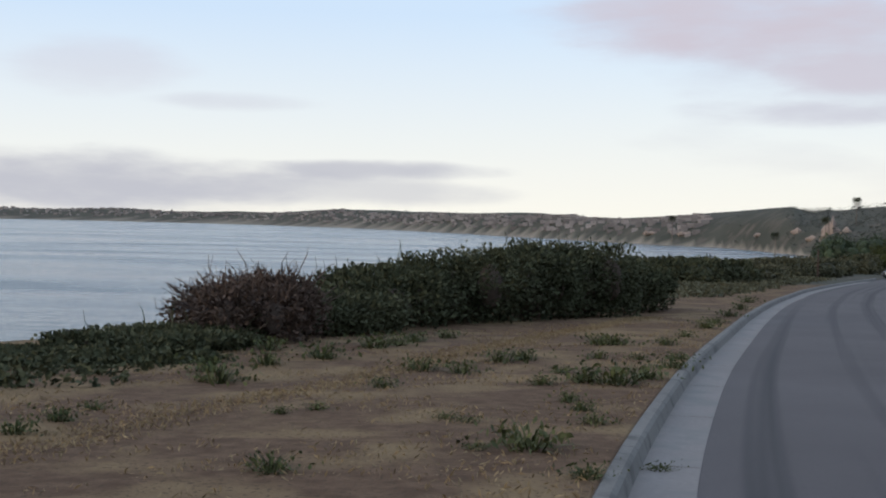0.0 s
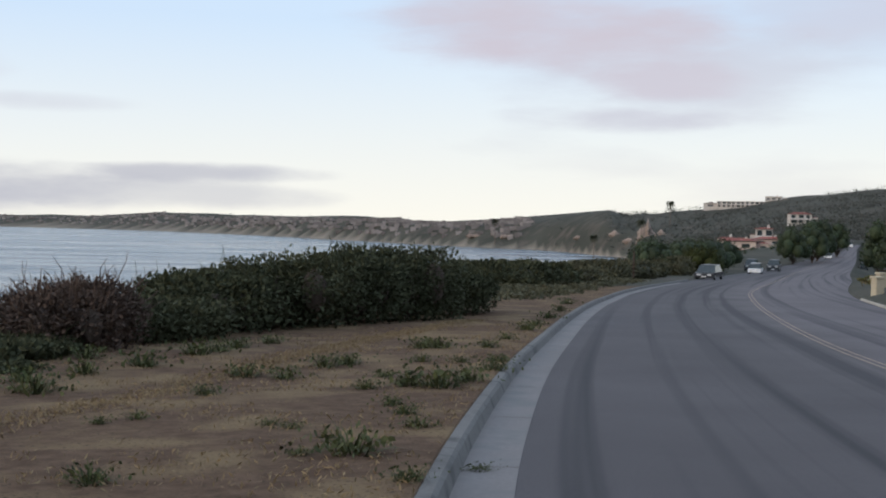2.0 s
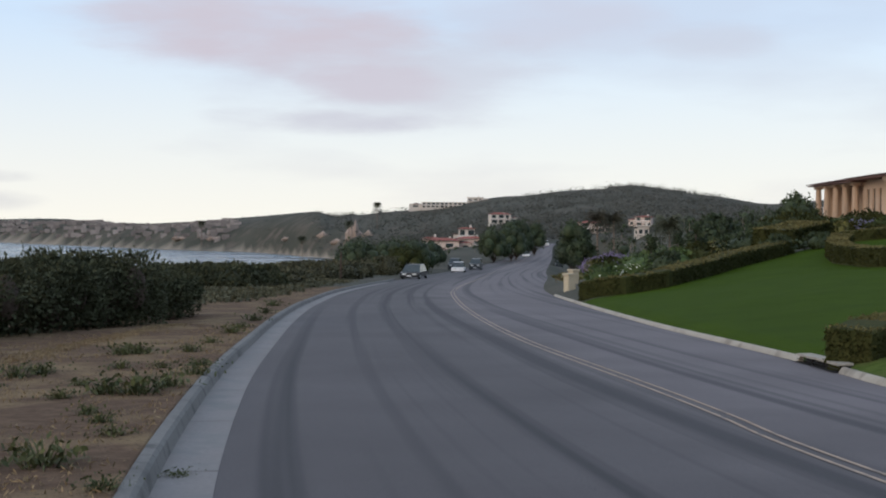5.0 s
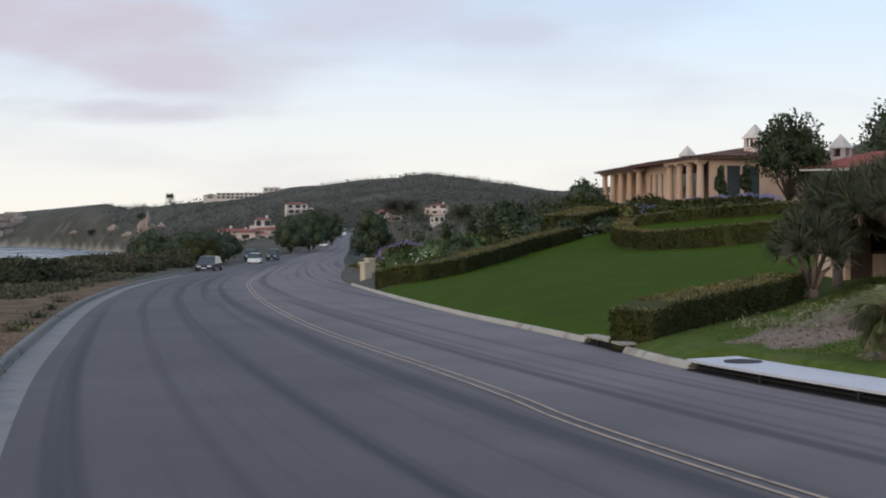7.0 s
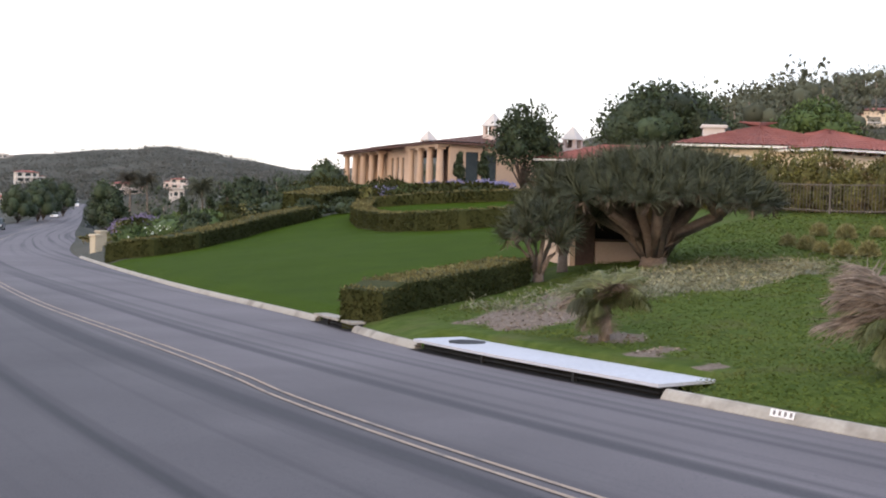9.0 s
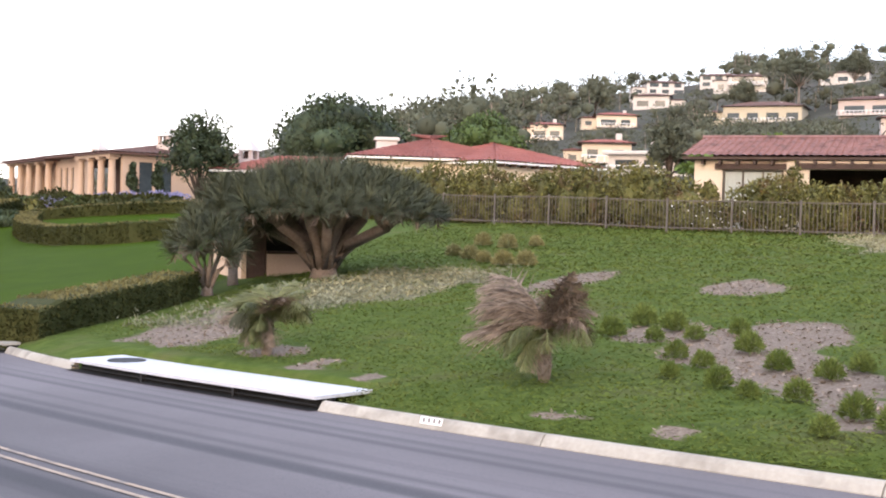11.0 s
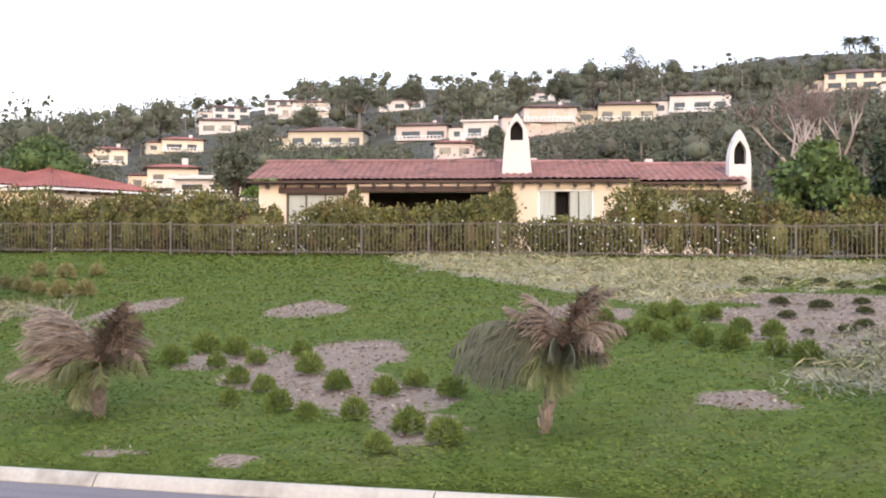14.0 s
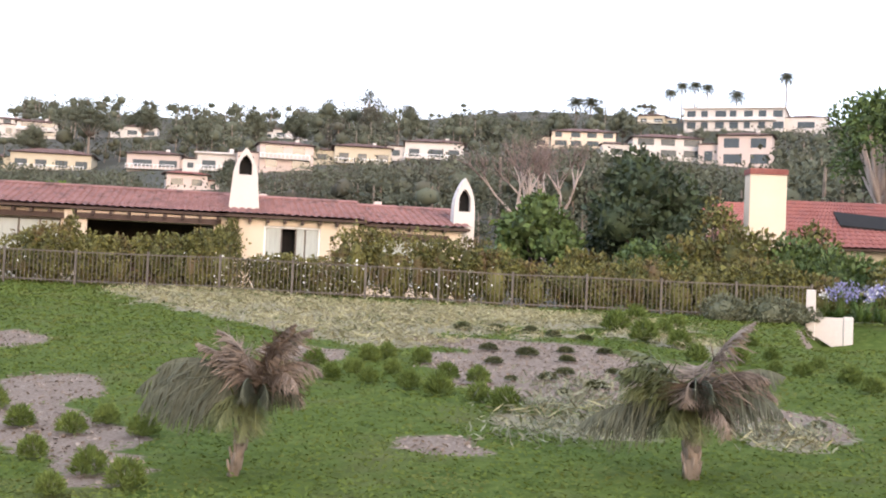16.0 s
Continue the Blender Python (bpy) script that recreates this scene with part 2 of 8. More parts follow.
M["leaf_frond"] = mat("leaf_frond", (0.048, 0.056, 0.034), (0.112, 0.116, 0.078), 0.7, 1.2, 9, 0, island=0.3)
M["leaf_grey"] = mat("leaf_grey", (0.075, 0.085, 0.048), (0.15, 0.155, 0.10), 0.8, 1, 9, 0, island=0.3)
M["leaf_trail"] = mat("leaf_trail", (0.115, 0.122, 0.075), (0.235, 0.235, 0.165), 0.85, 1, 9, 0, island=0.35, spec=0.1)
M["tuft"] = mat("tuft", (0.060, 0.092, 0.020), (0.138, 0.178, 0.050), 0.75, 1, 9, 0, island=0.32, spec=0.1)
M["tuft_dry"] = mat("tuft_dry", (0.12, 0.12, 0.05), (0.26, 0.23, 0.10), 0.7, 1, 9, 0, island=0.4)
M["weed"] = mat("weed", (0.034, 0.046, 0.015), (0.085, 0.092, 0.036), 0.8, 1, 9, 0, island=0.45)
M["leaf_scrub"] = mat("leaf_scrub", (0.046, 0.050, 0.028), (0.105, 0.100, 0.060), 0.8, 0.3, 4, 0, island=0.4)
M["cover"] = mat("cover", (0.062, 0.092, 0.019), (0.112, 0.142, 0.034), 0.85, 0.45, 2.5, 0, island=0.10, c=(0.104, 0.116, 0.034), spec=0.05)
M["dry_grass"] = mat("dry_grass", (0.17, 0.120, 0.065), (0.28, 0.205, 0.115), 0.9, 0.8, 9, 0, island=0.3)
# farthest foliage: its blue-grey tone is haze put into the base colour
M["leaf_haze"] = mat("leaf_haze", (0.066, 0.070, 0.062), (0.112, 0.115, 0.106), 0.95, 0.004, 0.05, 0, island=0.22, spec=0.05)
M["straw"] = mat("straw", (0.18, 0.165, 0.085), (0.34, 0.31, 0.185), 0.9, 0.5, 5, 0, island=0.5, c=(0.125, 0.135, 0.06), spec=0.1)
M["chips"] = mat("chips", (0.13, 0.098, 0.075), (0.28, 0.225, 0.18), 0.9, 2, 9, 0, island=0.4)
M["flower_blue"] = mat("flower_blue", (0.16, 0.16, 0.30), (0.28, 0.27, 0.44), 0.8, 2, 9, 0, island=0.25)
M["flower_white"] = mat("flower_white", (0.70, 0.70, 0.66), (0.85, 0.85, 0.80), 0.8, 2, 9, 0, island=0.1)
M["flower_purple"] = mat("flower_purple", (0.15, 0.12, 0.22), (0.26, 0.21, 0.34), 0.8, 2, 9, 0, island=0.25)
M["car_grey"] = mat("car_grey", (0.018, 0.018, 0.022), (0.028, 0.028, 0.032), 0.35, 1, 9, 0, spec=0.4)
M["car_white"] = mat("car_white", (0.72, 0.72, 0.72), (0.8, 0.8, 0.8), 0.3, 1, 9, 0, spec=0.6)
M["car_dark"] = mat("car_dark", (0.02, 0.024, 0.028), (0.03, 0.034, 0.04), 0.3, 1, 9, 0, metal=0.3, spec=0.6)
M["rubber"] = mat("rubber", (0.012, 0.012, 0.012), (0.02, 0.02, 0.02), 0.9)
M["lamp_glass"] = mat("lamp_glass", (0.6, 0.6, 0.58), (0.7, 0.7, 0.68), 0.15)
M["rock_pale"] = mat("rock_pale", (0.24, 0.185, 0.155), (0.36, 0.285, 0.24), 0.95, 0.05, 0.6, 0.5, 0.5)

# ---------------------------------------------------------------- mesh helpers
def mesh_of(name, verts, faces, material, smooth=False):
    me = bpy.data.meshes.new(name)
    me.from_pydata([tuple(v) for v in verts], [], [tuple(f) for f in faces])
    for m_ in (material if isinstance(material, (list, tuple)) else [material]):
        me.materials.append(m_)
    if smooth:
        me.shade_smooth()
    me.update()
    return me


def quad_mesh(name, corners, material):
    """corners: an array (n, 4, 3) of loose quads."""
    c = np.asarray(corners, dtype=np.float32)
    n = len(c)
    me = bpy.data.meshes.new(name)
    me.vertices.add(4 * n)
    me.vertices.foreach_set("co", c.reshape(-1))
    me.loops.add(4 * n)
    me.loops.foreach_set("vertex_index", np.arange(4 * n, dtype=np.int32))
    me.polygons.add(n)
    me.polygons.foreach_set("loop_start", np.arange(0, 4 * n, 4, dtype=np.int32))
    me.materials.append(material)
    me.update(calc_edges=True)
    me.validate()
    return me


def part(name, me, parent, label="", m=None):
    """Links a mesh as one object under a thing or under a part."""
    ob = new(name, me)
    ob.parent = parent
    if m is not None:
        ob.matrix_basis = m
    if label:
        tagged(ob, label)
    return ob


def thing(name, label, category, group="", m=None, kind=""):
    ob = new(name)
    ob.empty_display_size = 0.2
    if m is not None:
        ob.matrix_basis = m
    return tagged(ob, label, category, group, kind)


class Solid:
    """Gathers boxes, prisms and tubes into one mesh."""
    def __init__(self):
        self.v, self.f = [], []

    def add(self, verts, faces):
        k = len(self.v)
        self.v += [tuple(p) for p in verts]
        self.f += [tuple(i + k for i in q) for q in faces]
        return self

    def box(self, x0, y0, z0, x1, y1, z1):
        return self.add([(x0, y0, z0), (x1, y0, z0), (x1, y1, z0), (x0, y1, z0), (x0, y0, z1), (x1, y0, z1), (x1, y1, z1), (x0, y1, z1)],
                        [(3, 2, 1, 0), (4, 5, 6, 7), (0, 1, 5, 4), (1, 2, 6, 5), (2, 3, 7, 6), (3, 0, 4, 7)])

    def bevel_box(self, x0, y0, z0, x1, y1, z1, b=0.03):
        lo = [(x0 + b, y0), (x1 - b, y0), (x1, y0 + b), (x1, y1 - b), (x1 - b, y1), (x0 + b, y1), (x0, y1 - b), (x0, y0 + b)]
        cx, cy = (x0 + x1) / 2, (y0 + y1) / 2
        ins = [(cx + (x - cx) * (1 - 2 * b / max(x1 - x0, 1e-6)), cy + (y - cy) * (1 - 2 * b / max(y1 - y0, 1e-6))) for x, y in lo]
        v = [(x, y, z0) for x, y in lo] + [(x, y, z1 - b) for x, y in lo] + [(x, y, z1) for x, y in ins]
        f = [tuple(range(7, -1, -1)), tuple(range(16, 24))]
        for k in (0, 8):
            f += [(k + i, k + (i + 1) % 8, k + 8 + (i + 1) % 8, k + 8 + i) for i in range(8)]
        return self.add(v, f)

    def prism(self, outline, axis, a, b):
        """An outline of (p, q) pushed along an axis: 'y' takes (x, z), 'x' takes (y, z), 'z' takes (x, y)."""
        put = {"y": lambda p, q, s: (p, s, q), "x": lambda p, q, s: (s, p, q), "z": lambda p, q, s: (p, q, s)}[axis]
        n = len(outline)
        v = [put(p, q, a) for p, q in outline] + [put(p, q, b) for p, q in outline]
        return self.add(v, [tuple(range(n - 1, -1, -1)), tuple(range(n, 2 * n))] + [(i, (i + 1) % n, n + (i + 1) % n, n + i) for i in range(n)])

    def tube(self, pts, radii, sides=8):
        pts = [Vector(p) for p in pts]
        v = []
        for i, p in enumerate(pts):
            t = (pts[min(i + 1, len(pts) - 1)] - pts[max(i - 1, 0)]).normalized()
            u = t.orthogonal().normalized() if abs(t.z) < 0.9 else t.cross(Vector((1, 0, 0))).normalized()
            w = t.cross(u)
            v += [p + (u * math.cos(a) + w * math.sin(a)) * radii[i] for a in [2 * math.pi * k / sides for k in range(sides)]]
        f = []
        for i in range(len(pts) - 1):
            f += [(i * sides + k, i * sides + (k + 1) % sides, (i + 1) * sides + (k + 1) % sides, (i + 1) * sides + k) for k in range(sides)]
        f += [tuple(range(sides - 1, -1, -1)), tuple(range((len(pts) - 1) * sides, len(pts) * sides))]
        return self.add(v, f)

    def mesh(self, name, material, smooth=False, weld=False):
        me_ = mesh_of(name, self.v, self.f, material, smooth)
        if weld:
            b = bmesh.new()
            b.from_mesh(me_)
            bmesh.ops.remove_doubles(b, verts=b.verts, dist=0.0005)
            b.to_mesh(me_)
            b.free()
        return me_


def leaves(rng, centres, size, aspect=1.8, up=0.3, out=None, jitter=0.4):
    """Loose leaf quads round centres (n, 3); they lean outwards along out where it is given."""
    n = len(centres)
    d = rng.normal(size=(n, 3))
    if out is not None:
        d = d * 0.7 + out
    d[:, 2] += up
    d /= np.linalg.norm(d, axis=1)[:, None] + 1e-9
    s = rng.normal(size=(n, 3))
    s -= (s * d).sum(1)[:, None] * d
    s /= np.linalg.norm(s, axis=1)[:, None] + 1e-9
    L = size * (1 + jitter * rng.uniform(-1, 1, n))[:, None]
    w = L / aspect
    return np.stack([centres - d * L * 0.5, centres - s * w * 0.5, centres + d * L * 0.5, centres + s * w * 0.5], 1)


def smooth_curve(pts):
    """A smooth function through (x, y) pairs, straight beyond them."""
    xs, ys = np.array([p[0] for p in pts], float), np.array([p[1] for p in pts], float)
    sl = np.diff(ys) / np.diff(xs)
    m_ = np.concatenate([[sl[0]], (sl[:-1] + sl[1:]) / 2, [sl[-1]]])

    def f(x):
        x = np.asarray(x, float)
        i = np.clip(np.searchsorted(xs, x) - 1, 0, len(xs) - 2)
        h = xs[i + 1] - xs[i]
        t = (x - xs[i]) / h
        tc = np.clip(t, 0, 1)
        v = ((2 * tc**3 - 3 * tc**2 + 1) * ys[i] + (tc**3 - 2 * tc**2 + tc) * h * m_[i] + (-2 * tc**3 + 3 * tc**2) * ys[i + 1] + (tc**3 - tc**2) * h * m_[i + 1])
        return v + np.where(t < 0, t * h * m_[0], 0) + np.where(t > 1, (t - 1) * h * m_[-1], 0)
    return f


def step(a, b, x):
    t = np.clip((np.asarray(x, float) - a) / (b - a), 0, 1)
    return t * t * (3 - 2 * t)


def wobble(x, y, s, seed=0):
    """Cheap smooth noise of about -1 to 1, s metres across."""
    x, y = np.asarray(x, float) / s + seed * 7.3, np.asarray(y, float) / s - seed * 3.1
    return (np.sin(x * 1.7 + 1.3 * np.sin(y * 1.1 + 0.5)) + np.sin(y * 1.9 + 1.1 * np.sin(x * 1.3 + 2.1)) + 0.5 * np.sin(x * 4.1 - y * 3.7 + seed)) / 2.5


# ---------------------------------------------------------------- plan: road, land, sea
SEA = -24.0
x_left = smooth_curve([(-160, 30), (-80, 9.0), (-40, 2.7), (-12, -0.4), (0, -0.45), (8.3, 0.05), (13.7, 0.60), (18.3, 1.17), (25.3, 2.2), (33.7, 3.5), (45.4, 5.55), (52.3, 6.95), (61, 8.75), (74, 11.9), (90, 16.2), (104, 20.2), (130, 27.8), (184, 45), (280, 81), (430, 134), (620, 205)])
x_right = smooth_curve([(-160, 39), (-80, 18.0), (-40, 11.7), (-12, 8.75), (0, 8.5), (5.7, 8.65), (8.6, 8.87), (14, 9.45), (18, 10.42), (28.7, 12.5), (48, 16.95), (62, 20.5), (76, 24.7), (122, 40), (184, 60), (280, 92.6), (430, 143), (620, 214)])
x_mid = smooth_curve([(-160, 35.5), (-80, 14.3), (-40, 8.0), (-12, 5.15), (0, 4.9), (5.5, 5.14), (10.3, 5.62), (11.7, 5.88), (25, 7.65), (40, 10.4), (56, 13.86), (68, 16.75), (122, 33), (184, 52), (280, 86), (430, 138.5), (620, 209.5)])
z_road = smooth_curve([(-160, 4.2), (0, 0), (130, -3.4), (190, -4.7), (260, -5.1), (350, -4.6), (450, -3.5), (620, -0.5)])
bank = smooth_curve([(-60, 0.05), (0, 0.05), (10, 0.064), (21, 0.085), (32, 0.125), (42, 0.13), (55, 0.175), (70, 0.16), (90, 0.08)])
plateau = smooth_curve([(-60, 1.2), (-6, 1.42), (6, 1.52), (16, 1.64), (30, 1.68), (45, 1.9), (62, 2.5), (80, 2.6)])
EYES = {0: (0, 0), 3.5: (0.04, -0.03), 7: (0.16, -0.13), 8: (0.25, -0.11), 9: (0.37, -0.04), 11.5: (0.53, -0.29), 12.5: (0.59, -0.29), 14: (0.73, -0.29), 14.5: (0.81, -0.35), 16: (1.0, -0.47)}


def at(bearing, d, t=0):
    """The place d metres along a bearing (degrees to the left of y) from the stand at t."""
    a = radians(bearing)
    return EYES[t][0] - math.sin(a) * d, EYES[t][1] + math.cos(a) * d


def polar_table(bearings, radii, rows):
    """Elevation angles over bearing and distance, interpolated."""
    b, rr, v = np.array(bearings, float), np.log(np.array(radii, float)), np.array(rows, float)

    def f(az, r):
        i = np.clip(np.searchsorted(b, az) - 1, 0, len(b) - 2)
        ti = np.clip((az - b[i]) / (b[i + 1] - b[i]), 0, 1)
        lr = np.log(r)
        j = np.clip(np.searchsorted(rr, lr) - 1, 0, len(rr) - 2)
        tj = np.clip((lr - rr[j]) / (rr[j + 1] - rr[j]), 0, 1)
        return (v[i, j] * (1 - tj) + v[i, j + 1] * tj) * (1 - ti) + (v[i + 1, j] * (1 - tj) + v[i + 1, j + 1] * tj) * ti
    return f


# inland slopes, by bearing: plateau, foot of the hill, the streets of houses, the ridge
hill = polar_table([-180, -110, -98, -90, -76, -62, -50, -45, -38, -28, -22, -16, -12, -8],
                   [60, 95, 180, 320, 560, 900, 1300, 2500, 4800],
                   [(0.0, 1.2, 3.4, 5.2, 6.8, 6, 4, 2, 1), (0.0, 1.2, 3.6, 6.0, 7.4, 6, 4, 2, 1), (0.0, 1.2, 3.8, 6.5, 8.3, 6.6, 4, 2, 1),
                    (0.0, 1.2, 3.8, 6.5, 8.4, 6.6, 4, 2, 1), (0.0, 1.2, 3.6, 6.0, 7.8, 6.4, 4, 2, 1), (0.0, 1.1, 3.2, 5.0, 6.7, 5.8, 4, 2, 1),
                    (0.3, 1.0, 2.4, 3.7, 5.1, 4.6, 3.5, 2, 1), (0.6, 0.9, 1.5, 2.2, 3.2, 3.9, 3.8, 2, 1), (0.6, 0.7, 0.9, 1.3, 1.9, 2.4, 2.7, 1.5, 0.8),
                    (0.2, 0.0, -0.2, 0.0, 0.4, 0.85, 1.15, 0.7, 0.4), (-1.5, -1.5, -1.2, -0.7, 0.0, 1.2, 2.15, 1.0, 0.5), (-2.6, -2.4, -2.0, -1.1, -0.5, 0.35, 1.40, 0.8, 0.4),
                    (-3.0, -2.8, -2.4, -1.6, -1.1, -0.5, 0.85, 0.5, 0.3), (-3.2, -3.2, -3.0, -2.3, -1.9, -1.6, 0.4, 0.4, 0.3)])
shore_r = smooth_curve([(-40, 980), (-8, 1080), (-4.4, 1330), (-1, 1450), (5, 1900), (12.7, 2900), (20, 3700), (28, 4300), (40, 4600)])
far_el = smooth_curve([(-9, 0.80), (-8, 0.72), (-4.6, 0.40), (-1, 0.10), (0.4, 0.08), (3.7, 0.22), (7.6, 0.18), (12.6, 0.24), (17.6, 0.06), (23, 0.20), (28, 0.14), (40, 0.1)])


def land(x, y):
    x, y = np.asarray(x, float), np.asarray(y, float)
    r = np.maximum(np.hypot(x, y), 1.0)
    az = np.degrees(np.arctan2(-x, y))
    az = np.where(az > 150, az - 360, az)
    xl, xr, zr = x_left(y), x_right(y), z_road(np.clip(y, -160, 620))
    # seaward side: a flat verge, the brow of the bluff and the fall to the water
    ul = xl - x
    brow = 11.5 + 1.2 * wobble(x, y, 9) + np.clip(y - 30, 0, 60) * 0.25 + np.clip(y - 90, 0, 700) * 0.02
    flat = zr + 0.14 - 0.012 * np.clip(ul, 0, 30) + 0.05 * wobble(x, y, 2.6, 1) * step(0.4, 2.5, ul)
    fall = np.clip(ul - brow, 0, 400)
    left = flat - 5.5 * step(0, 10, fall) - np.clip(fall - 3, 0, 60) * 0.55
    # inland side: the bank, the plateau with the houses, the hill
    ur = x - xr
    rise = zr + 0.055 + 0.085 * step(0.12, 0.7, ur) + bank(y) * np.clip(ur, 0, 400) - 0.5 * (step(8.5, 8.62, y) * (1 - step(13.75, 13.87, y)) * (1 - step(0.5, 0.85, ur)) + step(16.4, 16.5, y) * (1 - step(18.6, 18.7, y)) * (1 - step(0.06, 0.22, ur)))
    top = plateau(np.clip(y, -60, 80)) - np.clip(y - 85, 0, 200) * 0.05
    k = 0.25
    near = -k * np.log(np.exp(-np.clip(rise, -30, 30) / k) + np.exp(-np.clip(top, -30, 30) / k))
    near = near + 0.04 * wobble(x, y, 1.9, 2) * step(1.0, 4.0, ur)
    near = near - 0.85 * step(-96.9, -98.0, az) * step(24, 31, r) * (1 - step(36.8, 37.8, r)) * (ur > 0)      # the sunken path beside the end wall
    up = 1.6 + r * np.tan(np.radians(hill(az, r))) + (0.003 + 0.007 * step(-40, -50, az)) * r * wobble(x, y, 64, 3) * step(120, 400, r)
    off = np.maximum(ul, ur) + 60 * step(440, 520, y)
    z = np.where(ur > 0, near, np.where(ul > 0, left, zr - 0.10))
    inland = np.where(ur > 0, step(0, 40, off), step(6, 50, off) * step(-7.0, -9.0, az) * step(110, 190, r))
    z = np.where(r > 62, z + (up - z) * inland * step(62, 105, r), z)
    # the far side of the bay
    rs = shore_r(az)
    q = r / rs
    el = far_el(np.clip(az, -9, 40))
    bluff = 1.6 + r * np.tan(np.radians(el)) * step(1.0, 1.22, q) + (SEA - 1.6) * (1 - step(1.0, 1.10, q)) - 3 * (1 - step(1.04, 1.16, q))
    bluff = bluff + 0.0022 * r * wobble(x, y, 140, 5) * step(1.05, 1.2, q)
    far = np.where(q < 1.0, SEA - 3.0, bluff)
    w = step(-9.5, -7.5, az) * step(620, 760, r)
    z = z * (1 - w) + far * w
    return np.maximum(z, SEA - 6.0)


def ground_z(x, y):
    return float(land(x, y))


EASTWARD = [0.16 * 1.062**k for k in range(180)]
ys = np.concatenate([-np.array([0.5 * 1.09**k for k in range(100)])[::-1] * 1.6 - 0.3, np.arange(0, 62, 0.32), 62 * 1.021 ** np.arange(0, 206)])
ys = ys[ys > -4700]
offs = [-a for a in EASTWARD[::-1] if a < 4700]
XL, XR = x_left(np.clip(ys, -160, 620)), x_right(np.clip(ys, -160, 620))
lx = XL[:, None] + np.array(offs)[None, :]
mx = XL[:, None] + (XR - XL)[:, None] * np.array([0.001, 0.35, 0.65, 0.999])[None, :]
rx_ = XR[:, None] - np.array(offs[::-1])[None, :]
gx = np.concatenate([lx, mx, rx_], 1)
gy = np.repeat(ys[:, None], gx.shape[1], 1)
gz = land(gx, gy)
nr, nc = gx.shape
me = bpy.data.meshes.new("ground")
idx = np.arange(nr * nc).reshape(nr, nc)
quads = np.stack([idx[:-1, :-1], idx[:-1, 1:], idx[1:, 1:], idx[1:, :-1]], -1).reshape(-1, 4)
me.vertices.add(nr * nc)
me.vertices.foreach_set("co", np.stack([gx, gy, gz], -1).astype(np.float32).reshape(-1))
me.loops.add(quads.size)
me.loops.foreach_set("vertex_index", quads.astype(np.int32).reshape(-1))
me.polygons.add(len(quads))
me.polygons.foreach_set("loop_start", np.arange(0, quads.size, 4, dtype=np.int32))
me.update(calc_edges=True)
me.validate()
me.shade_smooth()


# what grows or lies where, as soft weights on the ground's corners
def in_blob(x, y, cx, cy, a, b, turn=0.0):
    c, s = math.cos(radians(turn)), math.sin(radians(turn))
    u, v = (x - cx) * c + (y - cy) * s, -(x - cx) * s + (y - cy) * c
    return 1 - step(0.8, 1.15, np.hypot(u / a, v / b) + 0.24 * wobble(x, y, 0.8, 4) + 0.10 * wobble(x, y, 0.27, 8))


def zone_dirt(x, y):
    ul = x_left(y) - x
    return step(-0.2, 0.1, ul) * (1 - step(60, 90, y)) * (1 - step(9, 12.5, ul))


LAWN_NEAR = smooth_curve([(8, 16.2), (10.2, 16.9), (15.6, 19.6), (19, 22.4), (27, 30), (40, 42)])   # y of the lawn's near edge over x


LAWN_FAR = smooth_curve([(15, 46.8), (18, 45.6), (19.8, 45.6), (22, 47.8), (24, 49.6), (26.6, 51.7), (28.8, 53.0), (40, 57)])   # y of its far edge


def zone_lawn(x, y):
    ur = x - x_right(y)
    return step(0, 0.15, ur) * step(-0.15, 0.15, y - LAWN_NEAR(x)) * (1 - step(-0.2, 0.2, y - LAWN_FAR(x))) * (1 - step(38, 41, x))


MULCH = [(14.9, 6.75, 0.85, 1.5, -69), (13.4, 6.85, 0.6, 1.3, -70), (12.5, 5.55, 0.75, 1.35, -70), (11.8, 4.7, 0.55, 1.15, -72), (10.5, 3.85, 0.40, 0.9, -68), (20.7, 10.3, 0.75, 1.5, -72), (14.4, 8.2, 0.6, 1.2, -78),
         (9.2, 5.93, 0.26, 0.13, -82), (9.1, 4.83, 0.26, 0.12, -80), (10.3, 10.2, 0.28, 0.45, -72), (9.9, 8.9, 0.2, 0.2, -73), (20.4, 13.7, 0.6, 2.0, -78), (22.6, 2.3, 1.0, 2.6, -62), (20.8, 0.9, 1.5, 3.8, -64), (19.0, 1.7, 1.1, 2.6, -68),
         (16.3, 0.5, 0.8, 1.5, -76), (14.6, -1.9, 0.6, 1.4, -80), (12.2, 1.35, 0.45, 0.55, -74), (20.4, 5.1, 0.7, 1.7, -62), (17.5, -0.3, 0.6, 2.4, -68), (10.9, 11.6, 0.4, 0.5, -48), (12.7, 15.0, 1.1, 2.0, -60), (15.2, 17.0, 0.6, 1.8, -62), (11.2, 13.6, 0.5, 0.9, -60), (30.5, -5.6, 1.6, 4.0, -80)]
STRAW = [(23.8, 4.6, 1.3, 2.6, -58), (31.5, 8.2, 3.6, 8.5, -42), (32.2, 3.1, 3.0, 5.2, -46), (26.0, 6.2, 1.6, 4.2, -50), (13.7, 0.1, 1.0, 0.75, -70), (13.2, -1.8, 0.4, 0.7, -73), (18.0, 16.8, 1.7, 4.0, -74), (25.2, -0.8, 0.8, 2.2, -62)]


def zone_mulch(x, y):
    return np.max([in_blob(x, y, *b) for b in MULCH], axis=0)


def zone_straw(x, y):
    return np.max([in_blob(x, y, *b) for b in STRAW], axis=0)


